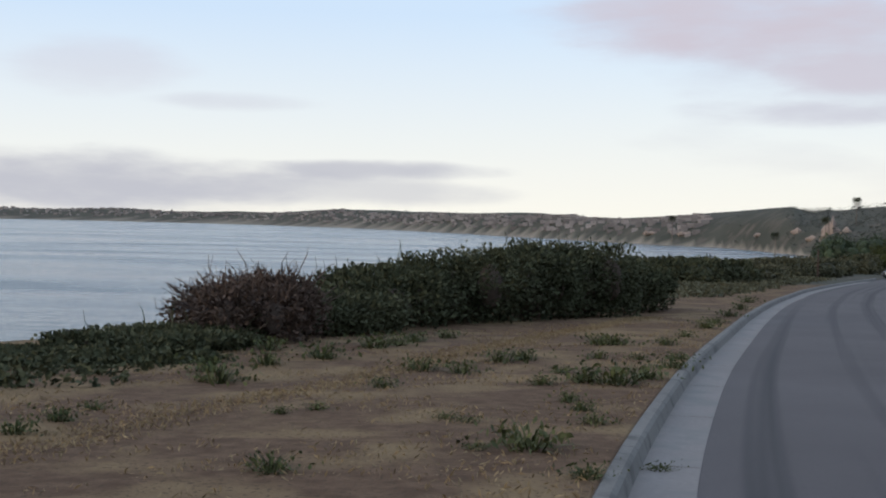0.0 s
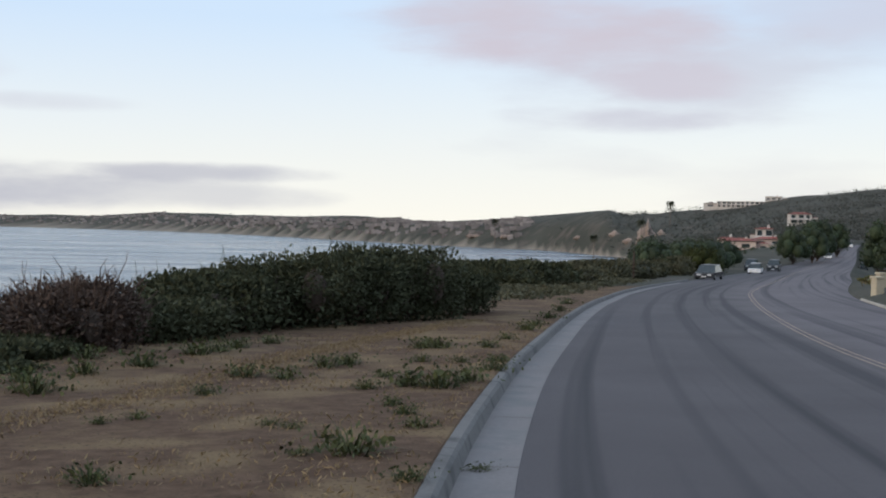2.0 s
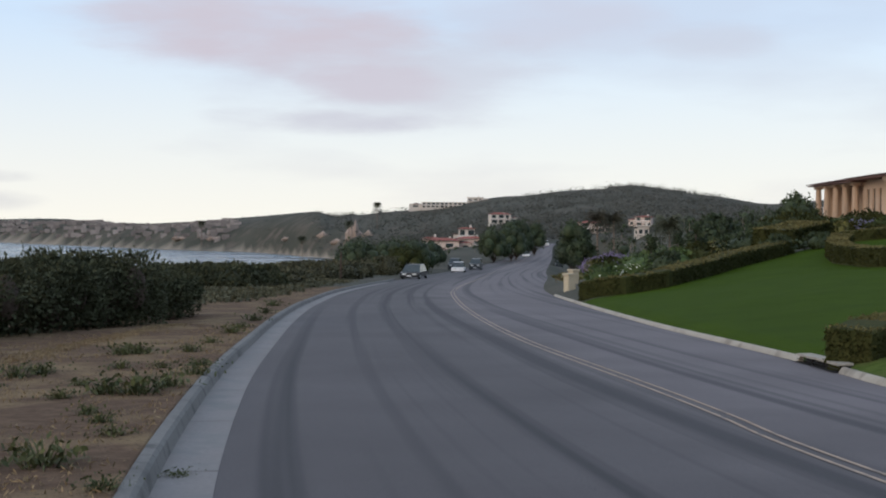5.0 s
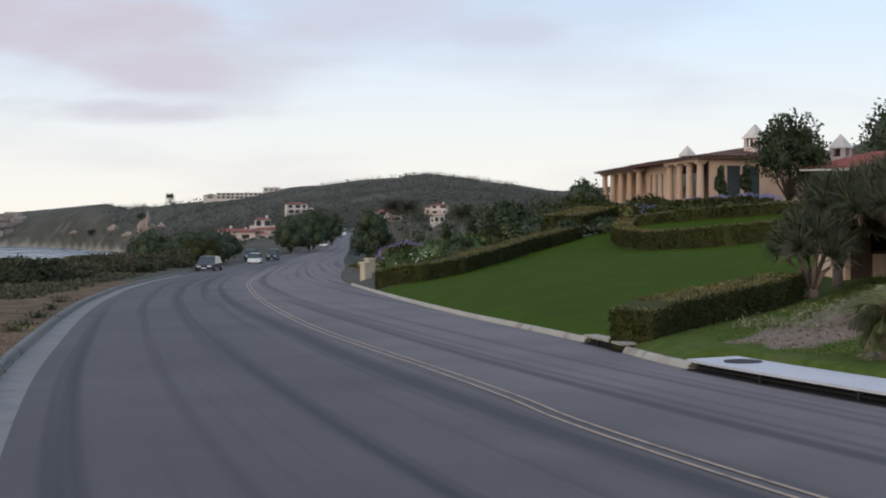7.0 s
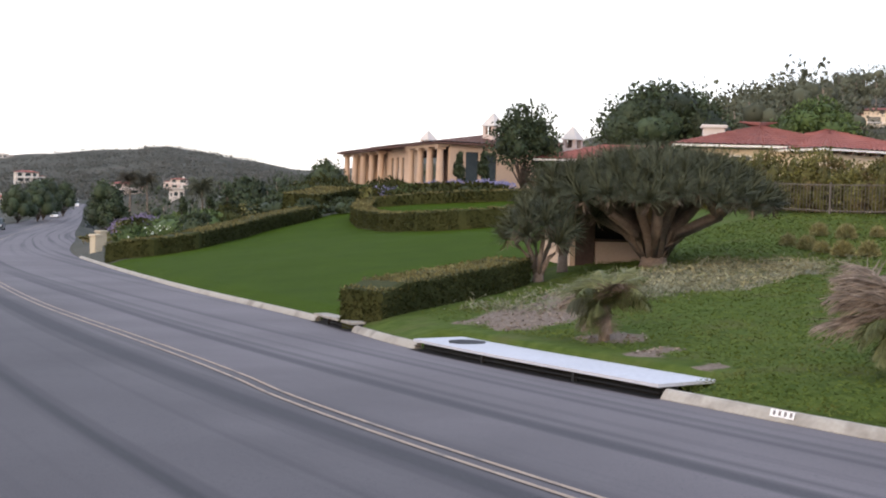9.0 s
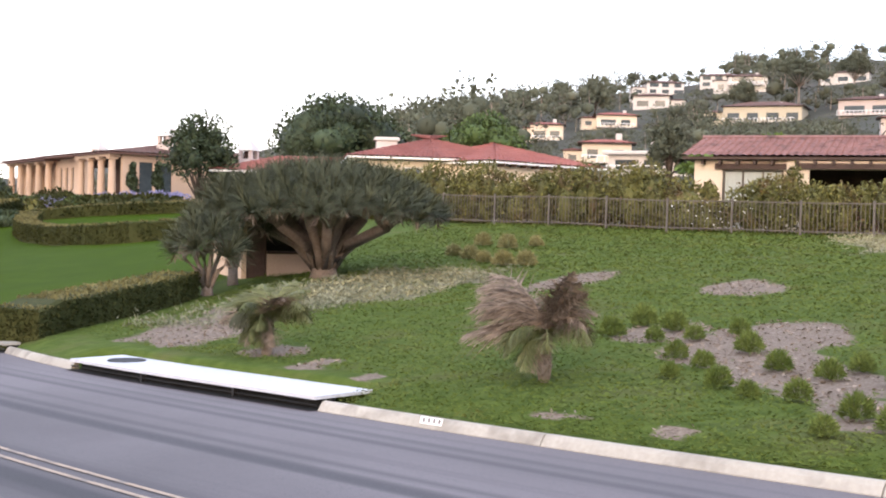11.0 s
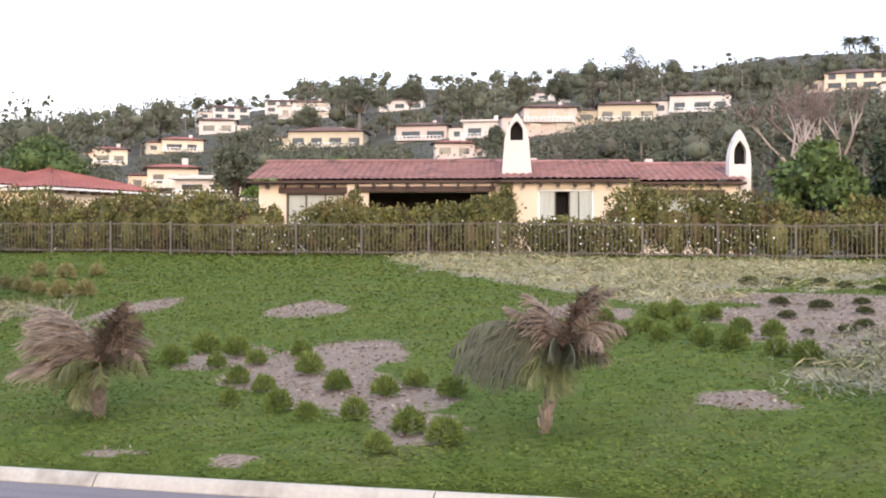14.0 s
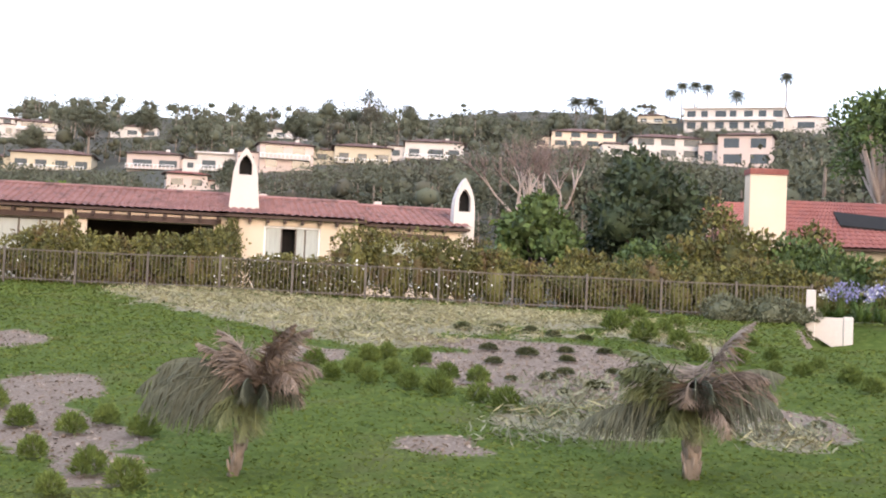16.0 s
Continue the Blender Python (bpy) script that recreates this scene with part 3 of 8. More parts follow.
def zone_bank(x, y):
    return step(0, 0.2, x - x_right(y)) * (1 - step(40, 46, x)) * (1 - step(-0.1, 0.1, y - LAWN_NEAR(x))) * step(-60, -40, y)


zd, zl = zone_dirt(gx, gy), zone_lawn(gx, gy)
zb = zone_bank(gx, gy) * (1 - zl)
zm, zs = zone_mulch(gx, gy) * zb, zone_straw(gx, gy) * zb
zsand = (1 - step(SEA + 0.6, SEA + 1.8, gz))
for nm, layers in (("zone_a", (zd, zl, zb)), ("zone_b", (zm, zs, zsand))):
    attr = me.attributes.new(nm, "FLOAT_VECTOR", "POINT")
    attr.data.foreach_set("vector", np.stack(layers, -1).astype(np.float32).reshape(-1))


def ground_material():
    m = bpy.data.materials.new("ground_cover")
    m.use_nodes = True
    n, l = m.node_tree.nodes, m.node_tree.links
    p = n["Principled BSDF"]
    geo = n.new("ShaderNodeNewGeometry")

    def noise_(scale, detail=5.0, stretch=None):
        t = n.new("ShaderNodeTexNoise")
        t.inputs["Scale"].default_value, t.inputs["Detail"].default_value = scale, detail
        l.new(geo.outputs["Position"], t.inputs["Vector"])
        return t.outputs["Fac"]

    def ramp(fac, lo, hi, a, b):
        r = n.new("ShaderNodeMapRange")
        r.inputs["From Min"].default_value, r.inputs["From Max"].default_value = lo, hi
        l.new(fac, r.inputs["Value"])
        return blend(r.outputs["Result"], a, b)

    def blend(fac, a, b):
        x = n.new("ShaderNodeMix")
        x.data_type = "RGBA"
        l.new(fac, x.inputs["Factor"])
        for k, v in (("A", a), ("B", b)):
            if isinstance(v, tuple):
                x.inputs[k].default_value = (*v, 1)
            else:
                l.new(v, x.inputs[k])
        return x.outputs["Result"]

    def sharpen(fac, fine):
        """A ragged edge for a soft weight."""
        a = n.new("ShaderNodeMath")
        a.operation = "MULTIPLY_ADD"
        a.inputs[1].default_value, a.inputs[2].default_value = 0.6, -0.3
        l.new(fine, a.inputs[0])
        b = n.new("ShaderNodeMath")
        b.operation = "ADD"
        l.new(a.outputs["Value"], b.inputs[0])
        l.new(fac, b.inputs[1])
        r = n.new("ShaderNodeMapRange")
        r.inputs["From Min"].default_value, r.inputs["From Max"].default_value = 0.38, 0.62
        l.new(b.outputs["Value"], r.inputs["Value"])
        return r.outputs["Result"]

    za, zb_ = n.new("ShaderNodeAttribute"), n.new("ShaderNodeAttribute")
    za.attribute_name, zb_.attribute_name = "zone_a", "zone_b"
    sa, sb = n.new("ShaderNodeSeparateXYZ"), n.new("ShaderNodeSeparateXYZ")
    l.new(za.outputs["Vector"], sa.inputs["Vector"])
    l.new(zb_.outputs["Vector"], sb.inputs["Vector"])
    fine, mid, broad, vast = noise_(26, 6), noise_(5.5), noise_(0.9), noise_(0.012, 8)
    # scrub greyed and lightened, so the far hills carry haze in their colour
    scrub = ramp(vast, 0.35, 0.65, (0.062, 0.063, 0.052), (0.092, 0.090, 0.074))
    scrub = ramp(noise_(0.05, 6), 0.50, 0.68, scrub, (0.115, 0.100, 0.084))
    dirt = ramp(mid, 0.35, 0.65, (0.094, 0.060, 0.042), (0.145, 0.096, 0.066))
    dirt = ramp(broad, 0.48, 0.66, dirt, (0.20, 0.142, 0.085))
    dirt = ramp(fine, 0.35, 0.42, (0.075, 0.054, 0.038), dirt)
    lawn = ramp(broad, 0.3, 0.7, (0.034, 0.064, 0.003), (0.054, 0.092, 0.005))
    lawn = ramp(fine, 0.3, 0.7, (0.028, 0.050, 0.003), lawn)
    cover = ramp(mid, 0.3, 0.7, (0.046, 0.072, 0.014), (0.084, 0.114, 0.026))
    cover = ramp(broad, 0.54, 0.74, cover, (0.090, 0.096, 0.034))
    mulch = ramp(fine, 0.3, 0.7, (0.12, 0.088, 0.068), (0.25, 0.198, 0.16))
    straw = ramp(fine, 0.3, 0.7, (0.15, 0.135, 0.09), (0.28, 0.25, 0.17))
    c = blend(sa.outputs["Z"], scrub, cover)
    c = blend(sharpen(sa.outputs["X"], mid), c, dirt)
    c = blend(sa.outputs["Y"], c, lawn)
    c = blend(sharpen(sb.outputs["Y"], mid), c, straw)
    c = blend(sharpen(sb.outputs["X"], mid), c, mulch)
    c = blend(sb.outputs["Z"], c, (0.30, 0.255, 0.205))
    l.new(c, p.inputs["Base Color"])
    bp = n.new("ShaderNodeBump")
    bp.inputs["Strength"].default_value, bp.inputs["Distance"].default_value = 0.5, 0.03
    l.new(fine, bp.inputs["Height"])
    l.new(bp.outputs["Normal"], p.inputs["Normal"])
    p.inputs["Roughness"].default_value = 0.95
    p.inputs["Specular IOR Level"].default_value = 0.05
    return m


me.materials.append(ground_material())
tagged(new("ground", me), "dry verge, green bank and scrub-covered hills above the bay", "ground", kind="structure")


def sea_material():
    m = bpy.data.materials.new("sea_water")
    m.use_nodes = True
    n, l = m.node_tree.nodes, m.node_tree.links
    p = n["Principled BSDF"]
    geo = n.new("ShaderNodeNewGeometry")
    mp = n.new("ShaderNodeMapping")
    mp.inputs["Rotation"].default_value, mp.inputs["Scale"].default_value = (0, 0, radians(-20)), (0.6, 2.2, 1)
    l.new(geo.outputs["Position"], mp.inputs["Vector"])
    a, b = n.new("ShaderNodeTexNoise"), n.new("ShaderNodeTexNoise")
    a.inputs["Scale"].default_value, a.inputs["Detail"].default_value = 0.11, 8
    b.inputs["Scale"].default_value, b.inputs["Detail"].default_value = 0.006, 4
    l.new(mp.outputs["Vector"], a.inputs["Vector"])
    l.new(mp.outputs["Vector"], b.inputs["Vector"])
    r = n.new("ShaderNodeMapRange")
    r.inputs["From Min"].default_value, r.inputs["From Max"].default_value = 0.35, 0.7
    r.inputs["To Min"].default_value, r.inputs["To Max"].default_value = 0.10, 0.34
    l.new(b.outputs["Fac"], r.inputs["Value"])
    l.new(r.outputs["Result"], p.inputs["Roughness"])
    bp = n.new("ShaderNodeBump")
    bp.inputs["Strength"].default_value, bp.inputs["Distance"].default_value = 0.55, 2.5
    l.new(a.outputs["Fac"], bp.inputs["Height"])
    l.new(bp.outputs["Normal"], p.inputs["Normal"])
    p.inputs["Base Color"].default_value = (0.055, 0.085, 0.11, 1)
    p.inputs["IOR"].default_value = 1.33
    return m


sv = [(-4900, -4900, SEA), (4900, -4900, SEA), (4900, 4900, SEA), (-4900, 4900, SEA)]
tagged(new("water", mesh_of("water", sv, [(0, 1, 2, 3)], sea_material())), "pale grey-blue sea of a wide bay at dusk", "sea", kind="structure")


# ---------------------------------------------------------------- road, kerbs, drains
def asphalt_material():
    m = bpy.data.materials.new("asphalt")
    m.use_nodes = True
    n, l = m.node_tree.nodes, m.node_tree.links
    p = n["Principled BSDF"]
    geo, uv = n.new("ShaderNodeNewGeometry"), n.new("ShaderNodeUVMap")
    uv.uv_map = "lane"
    mp = n.new("ShaderNodeMapping")
    mp.inputs["Scale"].default_value = (1.7, 0.010, 1)
    l.new(uv.outputs["UV"], mp.inputs["Vector"])
    streak, grit, patch = n.new("ShaderNodeTexNoise"), n.new("ShaderNodeTexNoise"), n.new("ShaderNodeTexNoise")
    streak.inputs["Scale"].default_value, streak.inputs["Detail"].default_value = 1.0, 3
    grit.inputs["Scale"].default_value, grit.inputs["Detail"].default_value = 60, 4
    patch.inputs["Scale"].default_value, patch.inputs["Detail"].default_value = 0.35, 5
    l.new(mp.outputs["Vector"], streak.inputs["Vector"])
    l.new(geo.outputs["Position"], grit.inputs["Vector"])
    l.new(geo.outputs["Position"], patch.inputs["Vector"])

    def ramp(fac, lo, hi, a, b):
        r = n.new("ShaderNodeMapRange")
        r.inputs["From Min"].default_value, r.inputs["From Max"].default_value = lo, hi
        l.new(fac, r.inputs["Value"])
        x = n.new("ShaderNodeMix")
        x.data_type = "RGBA"
        l.new(r.outputs["Result"], x.inputs["Factor"])
        for k, v in (("A", a), ("B", b)):
            if isinstance(v, tuple):
                x.inputs[k].default_value = (*v, 1)
            else:
                l.new(v, x.inputs[k])
        return x.outputs["Result"]
    c = ramp(patch.outputs["Fac"], 0.3, 0.7, (0.075, 0.066, 0.070), (0.100, 0.089, 0.094))
    c = ramp(streak.outputs["Fac"], 0.50, 0.62, c, (0.039, 0.036, 0.040))
    c = ramp(grit.outputs["Fac"], 0.3, 0.45, (0.055, 0.055, 0.060), c)
    sep = n.new("ShaderNodeSeparateXYZ")    # the inland lane is paler
    l.new(uv.outputs["UV"], sep.inputs["Vector"])
    edge = n.new("ShaderNodeMath")
    edge.operation = "MULTIPLY_ADD"
    l.new(patch.outputs["Fac"], edge.inputs[0])
    edge.inputs[1].default_value = 2.0
    l.new(sep.outputs["X"], edge.inputs[2])
    pale = n.new("ShaderNodeMix")
    pale.data_type, pale.blend_type = "RGBA", "MULTIPLY"
    pale.inputs["Factor"].default_value = 1.0
    pale.inputs["B"].default_value = (1.62, 1.58, 1.56, 1)
    pale.clamp_result = False
    l.new(c, pale.inputs["A"])
    c = ramp(edge.outputs["Value"], 5.2, 8.0, c, pale.outputs["Result"])
    l.new(c, p.inputs["Base Color"])
    bp = n.new("ShaderNodeBump")
    bp.inputs["Strength"].default_value, bp.inputs["Distance"].default_value = 0.3, 0.008
    l.new(grit.outputs["Fac"], bp.inputs["Height"])
    l.new(bp.outputs["Normal"], p.inputs["Normal"])
    p.inputs["Roughness"].default_value = 0.85
    p.inputs["Specular IOR Level"].default_value = 0.3
    return m


GUTTER = 0.45
ry_ = np.concatenate([np.arange(-160, -8, 4.0), np.arange(-8, 60, 0.5), np.arange(60, 200, 3.0), np.arange(200, 620, 10.0)])


def crown(y, f):
    return z_road(y) + 0.03 * 4 * f * (1 - f) - 0.02


def ribbon(name, xa, xb, ys_, n, z_of, material, uvs=False, lift=0.0):
    """A strip between two lines of the plan, n quads across."""
    f = np.linspace(0, 1, n + 1)
    A, B = xa(ys_), xb(ys_)
    X = A[:, None] + (B - A)[:, None] * f[None, :]
    Y = np.repeat(ys_[:, None], n + 1, 1)
    Z = z_of(X, Y) + lift
    k = np.arange(len(ys_) * (n + 1)).reshape(len(ys_), n + 1)
    q = np.stack([k[:-1, :-1], k[:-1, 1:], k[1:, 1:], k[1:, :-1]], -1).reshape(-1, 4)
    me_ = mesh_of(name, np.stack([X, Y, Z], -1).reshape(-1, 3).tolist(), q.tolist(), material, True)
    if uvs:
        lay = me_.uv_layers.new(name="lane")
        co = np.stack([X - x_left(Y), Y], -1).reshape(-1, 2)
        lay.data.foreach_set("uv", co[q.reshape(-1)].astype(np.float32).reshape(-1))
    return me_


def road_z(x, y):
    f = np.clip((x - x_left(y)) / (x_right(y) - x_left(y)), 0, 1)
    return crown(y, f)


tagged(new("road", ribbon("road", lambda y: x_left(y) + np.where(y < 98, GUTTER, -0.3), lambda y: x_right(y) + 0.02, ry_, 24, road_z, asphalt_material(), True)),
       "worn grey asphalt road bending along the bluff, with dark tyre streaks", "road", kind="structure")


def curb_piece(xline, y0, y1, side, face, top, material, down=0.12, n=3):
    """One cast length of kerb: its face stands on the line and its back lies away from the road (side -1: towards the sea)."""
    v, f = [], []
    for y in np.linspace(y0, y1, n + 1):
        x, z = float(xline(y)), float(z_road(y)) - 0.02
        for dx, dz in ((0.015, -down), (0.015, 0.01), (-0.02, face - 0.03), (-0.05, face), (-top + 0.02, face + 0.005), (-top, face - 0.015), (-top, -down)):
            v.append((x + dx * -side, y, z + dz))
    for i in range(n):
        for k in range(7):
            a, b = i * 7 + k, i * 7 + (k + 1) % 7
            q = (a, b, b + 7, a + 7)
            f.append(q if side > 0 else q[::-1])
    f.append(tuple(range(6, -1, -1)) if side > 0 else tuple(range(7)))
    e = n * 7
    f.append(tuple(e + i for i in range(7)) if side > 0 else tuple(e + i for i in range(6, -1, -1)))
    return mesh_of("kerb", v, f, material)


def kerb_run(label, xline, spans, side, face, top, material):
    owner = thing("kerb", label, "kerb", kind="structure")
    for y0, y1 in spans:
        part("kerb_stone", curb_piece(xline, y0 + 0.006, y1 - 0.006, side, face, top, material), owner)
    return owner


edges = [-30 + 6.1 * k for k in range(5)] + [0.5 + 3.05 * k for k in range(36)]
left_kerb = kerb_run("dark grey concrete kerb along the dry verge", x_left, [(a, b) for a, b in zip(edges, edges[1:])], -1, 0.15, 0.16, M["concrete_dark"])
for a, b in zip(edges, edges[1:]):
    if b < 100:
        yy = np.linspace(a + 0.008, b - 0.008, 5)
        part("gutter_slab", ribbon("gutter_slab", lambda y: x_left(y) + 0.005, lambda y: x_left(y) + GUTTER, yy, 2, lambda x, y: z_road(y) - 0.004 - 0.02 * np.abs(x - x_left(y) - 0.1), M["concrete"]), left_kerb)

r_edges = [-30, -24, -18, -12, -6.1, -3.05, 0, 2.9, 5.75, 8.6]
spans = list(zip(r_edges, r_edges[1:])) + [(13.75, 16.5)] + [(18.6 + 3.05 * k, 21.65 + 3.05 * k) for k in range(13)]
right_kerb = kerb_run("pale concrete kerb below the planted bank", x_right, spans, 1, 0.092, 0.105, M["concrete_pale"])


def stripe(dx):
    return ribbon("stripe", lambda y: x_mid(y) + dx + 0.037, lambda y: x_mid(y) + dx + 0.083, ry_, 1, road_z, M["paint_yellow"], lift=0.006)


centre = thing("centre_line", "worn double centre line of faded yellow paint", "road marking", kind="structure")
for dx in (-0.08, 0.08):
    part("stripe", stripe(dx), centre)


# ---------------------------------------------------------------- plants: how each kind is made
def ellipsoid(c, r, seg=9, ring=6):
    v, f = [], []
    for i in range(ring + 1):
        th = math.pi * i / ring
        for k in range(seg):
            ph = 2 * math.pi * k / seg
            v.append((c[0] + r[0] * math.sin(th) * math.cos(ph), c[1] + r[1] * math.sin(th) * math.sin(ph), c[2] + r[2] * math.cos(th)))
    for i in range(ring):
        for k in range(seg):
            f.append((i * seg + k, (i + 1) * seg + k, (i + 1) * seg + (k + 1) % seg, i * seg + (k + 1) % seg))
    return v, f


def blob_points(rng, blobs, n, depth=0.22, low=-0.35):
    """Points near the skin of several ellipsoids, and the way out at each."""
    area = np.array([b[3] * b[4] + b[3] * b[5] + b[4] * b[5] for b in blobs])
    pick = rng.choice(len(blobs), n, p=area / area.sum())
    d = rng.normal(size=(n, 3))
    d /= np.linalg.norm(d, axis=1)[:, None]
    d[:, 2] = np.where(d[:, 2] < low, -d[:, 2], d[:, 2])
    B = np.array(blobs)[pick]
    lump = 1 + 0.10 * np.sin(d[:, 0] * 9 + pick) * np.sin(d[:, 1] * 8 + 1) + 0.08 * np.sin(d[:, 2] * 13 + pick * 2)
    rad = (1 - depth * rng.uniform(0, 1, n) ** 1.6 + 0.07 * rng.normal(size=n)) * lump
    return B[:, :3] + d * B[:, 3:6] * rad[:, None], d


def shrub(name, label, blobs, leaf, n, material, seed, twigs=0, group="", category="shrub", core=0.66, aspect=1.9, twig_mat="bark_dark", core_mat=None):
    """A dense shrub: solid cores within, leaves on the skin, bare shoots over the top. core_mat: a dark colour that
    stands for the shade inside. blobs: (x, y, z, rx, ry, rz) in the world.
    """
    rng = np.random.default_rng(seed)
    x0, y0 = blobs[0][0], blobs[0][1]
    z0 = ground_z(x0, y0)
    loc = [(b[0] - x0, b[1] - y0, b[2] - z0, b[3], b[4], b[5]) for b in blobs]
    o = thing(name, label, category, group, pose(x0, y0, z0))
    pts, out = blob_points(rng, loc, n, 0.5 if core_mat else 0.25, -0.75)
    k = n // 5                              # skirt of leaves down to the ground
    a = rng.uniform(0, 2 * np.pi, k)
    B = np.array(loc)[rng.integers(0, len(loc), k)]
    sk = np.stack([B[:, 0] + np.cos(a) * B[:, 3] * 0.82, B[:, 1] + np.sin(a) * B[:, 4] * 0.82, np.zeros(k)], 1)
    sk[:, 2] = land(sk[:, 0] + x0, sk[:, 1] + y0) - z0 + rng.uniform(0, 1, k) * np.maximum(0.1, B[:, 2])
    pts, out = np.concatenate([pts, sk]), np.concatenate([out, np.stack([np.cos(a), np.sin(a), 0.2 + 0 * a], 1)])
    part("foliage", quad_mesh("foliage", leaves(rng, pts, leaf, aspect, 0.25, out), M[material]), o)
    s = Solid()
    for b in loc:
        s.add(*ellipsoid((b[0], b[1], b[2] * 0.75), [b[3] * core, b[4] * core, b[5] * core + b[2] * 0.25]))
    tagged(part("inner_growth", s.mesh("inner_growth", M[core_mat or material], True), o), kind="stuff")
    if twigs:
        t = Solid()
        tp, td = blob_points(rng, loc, twigs, 0.0, 0.15)
        for p, d in zip(tp, td):
            L = rng.uniform(0.08, 0.24)
            q = p + (d + np.array([0, 0, 0.5]) + 0.5 * rng.normal(size=3)) * L
            t.tube([p - d * 0.15, (p + q) / 2 + 0.05 * rng.normal(size=3), q], [0.012, 0.008, 0.004], 3)
        tagged(part("shoot_growth", t.mesh("shoot_growth", M[twig_mat]), o), kind="stuff")
    return o


def hedge(label, path, h, w, leaf, density, material, seed, name="hedge", top="leaf_toplit"):
    """A clipped hedge along a line of the plan."""
    rng = np.random.default_rng(seed)
    P = [Vector((x, y, 0)) for x, y in path]
    o = thing(name, label, "hedge", m=pose(P[0].x, P[0].y, ground_z(P[0].x, P[0].y)))
    base = Vector((P[0].x, P[0].y, ground_z(P[0].x, P[0].y)))
    v, f, lq, ld = [], [], [], []
    prof = [(-1, -0.1), (-1, 0.93), (-0.86, 1.0), (0.86, 1.0), (1, 0.93), (1, -0.1)]
    dist = 0
    dense = []
    for a, b in zip(P, P[1:]):
        k = max(2, int((b - a).length / 0.6))
        dense += [a.lerp(b, i / k) for i in range(k)]
    dense.append(P[-1])
    for i, p in enumerate(dense):
        t = (dense[min(i + 1, len(dense) - 1)] - dense[max(i - 1, 0)]).normalized()
        nrm = Vector((-t.y, t.x, 0))
        for s_, q in prof:
            c = p + nrm * (s_ * w / 2 * 0.96)
            z = ground_z(c.x, c.y) if q < 0 else ground_z(p.x, p.y)
            v.append((c.x - base.x, c.y - base.y, z + q * (h * 0.97) - base.z + 0.02 * math.sin(i * 1.7 + s_)))
    m6 = len(prof)
    for i in range(len(dense) - 1):
        f += [(i * m6 + k, i * m6 + k + 1, (i + 1) * m6 + k + 1, (i + 1) * m6 + k) for k in range(m6 - 1)]
        n = int((dense[i + 1] - dense[i]).length * (2 * h + w) * density)
        t = (dense[i + 1] - dense[i]).normalized()
        nrm = np.array((-t.y, t.x, 0))
        u = rng.uniform(0, 1, n)
        per = rng.uniform(0, 2 * h + w, n)
        side = np.where(per < h, -1.0, np.where(per > h + w, 1.0, (per - h) / w * 2 - 1))
        zz = np.where(per < h, per, np.where(per > h + w, 2 * h + w - per, h))
        c = np.array(dense[i])[None] + (np.array(dense[i + 1]) - np.array(dense[i]))[None] * u[:, None] + nrm[None] * (side * w / 2)[:, None]
        c[:, 2] = land(c[:, 0], c[:, 1]) * 0 + ground_z(dense[i].x, dense[i].y) + zz
        c += rng.normal(size=c.shape) * 0.02
        lq.append(c - np.array(base))
        ld.append(np.where((zz >= h)[:, None], np.array([[0, 0, 1.0]]), nrm[None] * np.sign(side)[:, None]))
    e = (len(dense) - 1) * m6
    f += [tuple(range(m6 - 1, -1, -1)), tuple(e + k for k in range(m6))]
    for p, sgn in ((dense[0], -1), (dense[-1], 1)):
        n = int(w * h * density * 1.2)
        t = (dense[1] - dense[0]).normalized() if sgn < 0 else (dense[-1] - dense[-2]).normalized()
        nrm = np.array((-t.y, t.x, 0))
        c = np.array(p)[None] + nrm[None] * (rng.uniform(-0.5, 0.5, n) * w)[:, None] + np.array(t)[None] * 0.02 * sgn
        c[:, 2] = ground_z(p.x, p.y) + rng.uniform(0, h, n)
        lq.append(c - np.array(base))
        ld.append(np.repeat(np.array(t)[None] * sgn, n, 0))
    part("clipped_growth", mesh_of("clipped_growth", v, f, M[material]), o)
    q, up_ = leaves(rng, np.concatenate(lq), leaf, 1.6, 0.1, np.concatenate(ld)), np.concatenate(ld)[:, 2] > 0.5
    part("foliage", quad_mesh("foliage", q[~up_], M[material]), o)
    # top leaves take the lighter colour that stands for light falling on them
    part("top_growth", quad_mesh("top_growth", q[up_], M[top]), o, "hedge top leaves coloured lighter, as if lit from above")
    return o


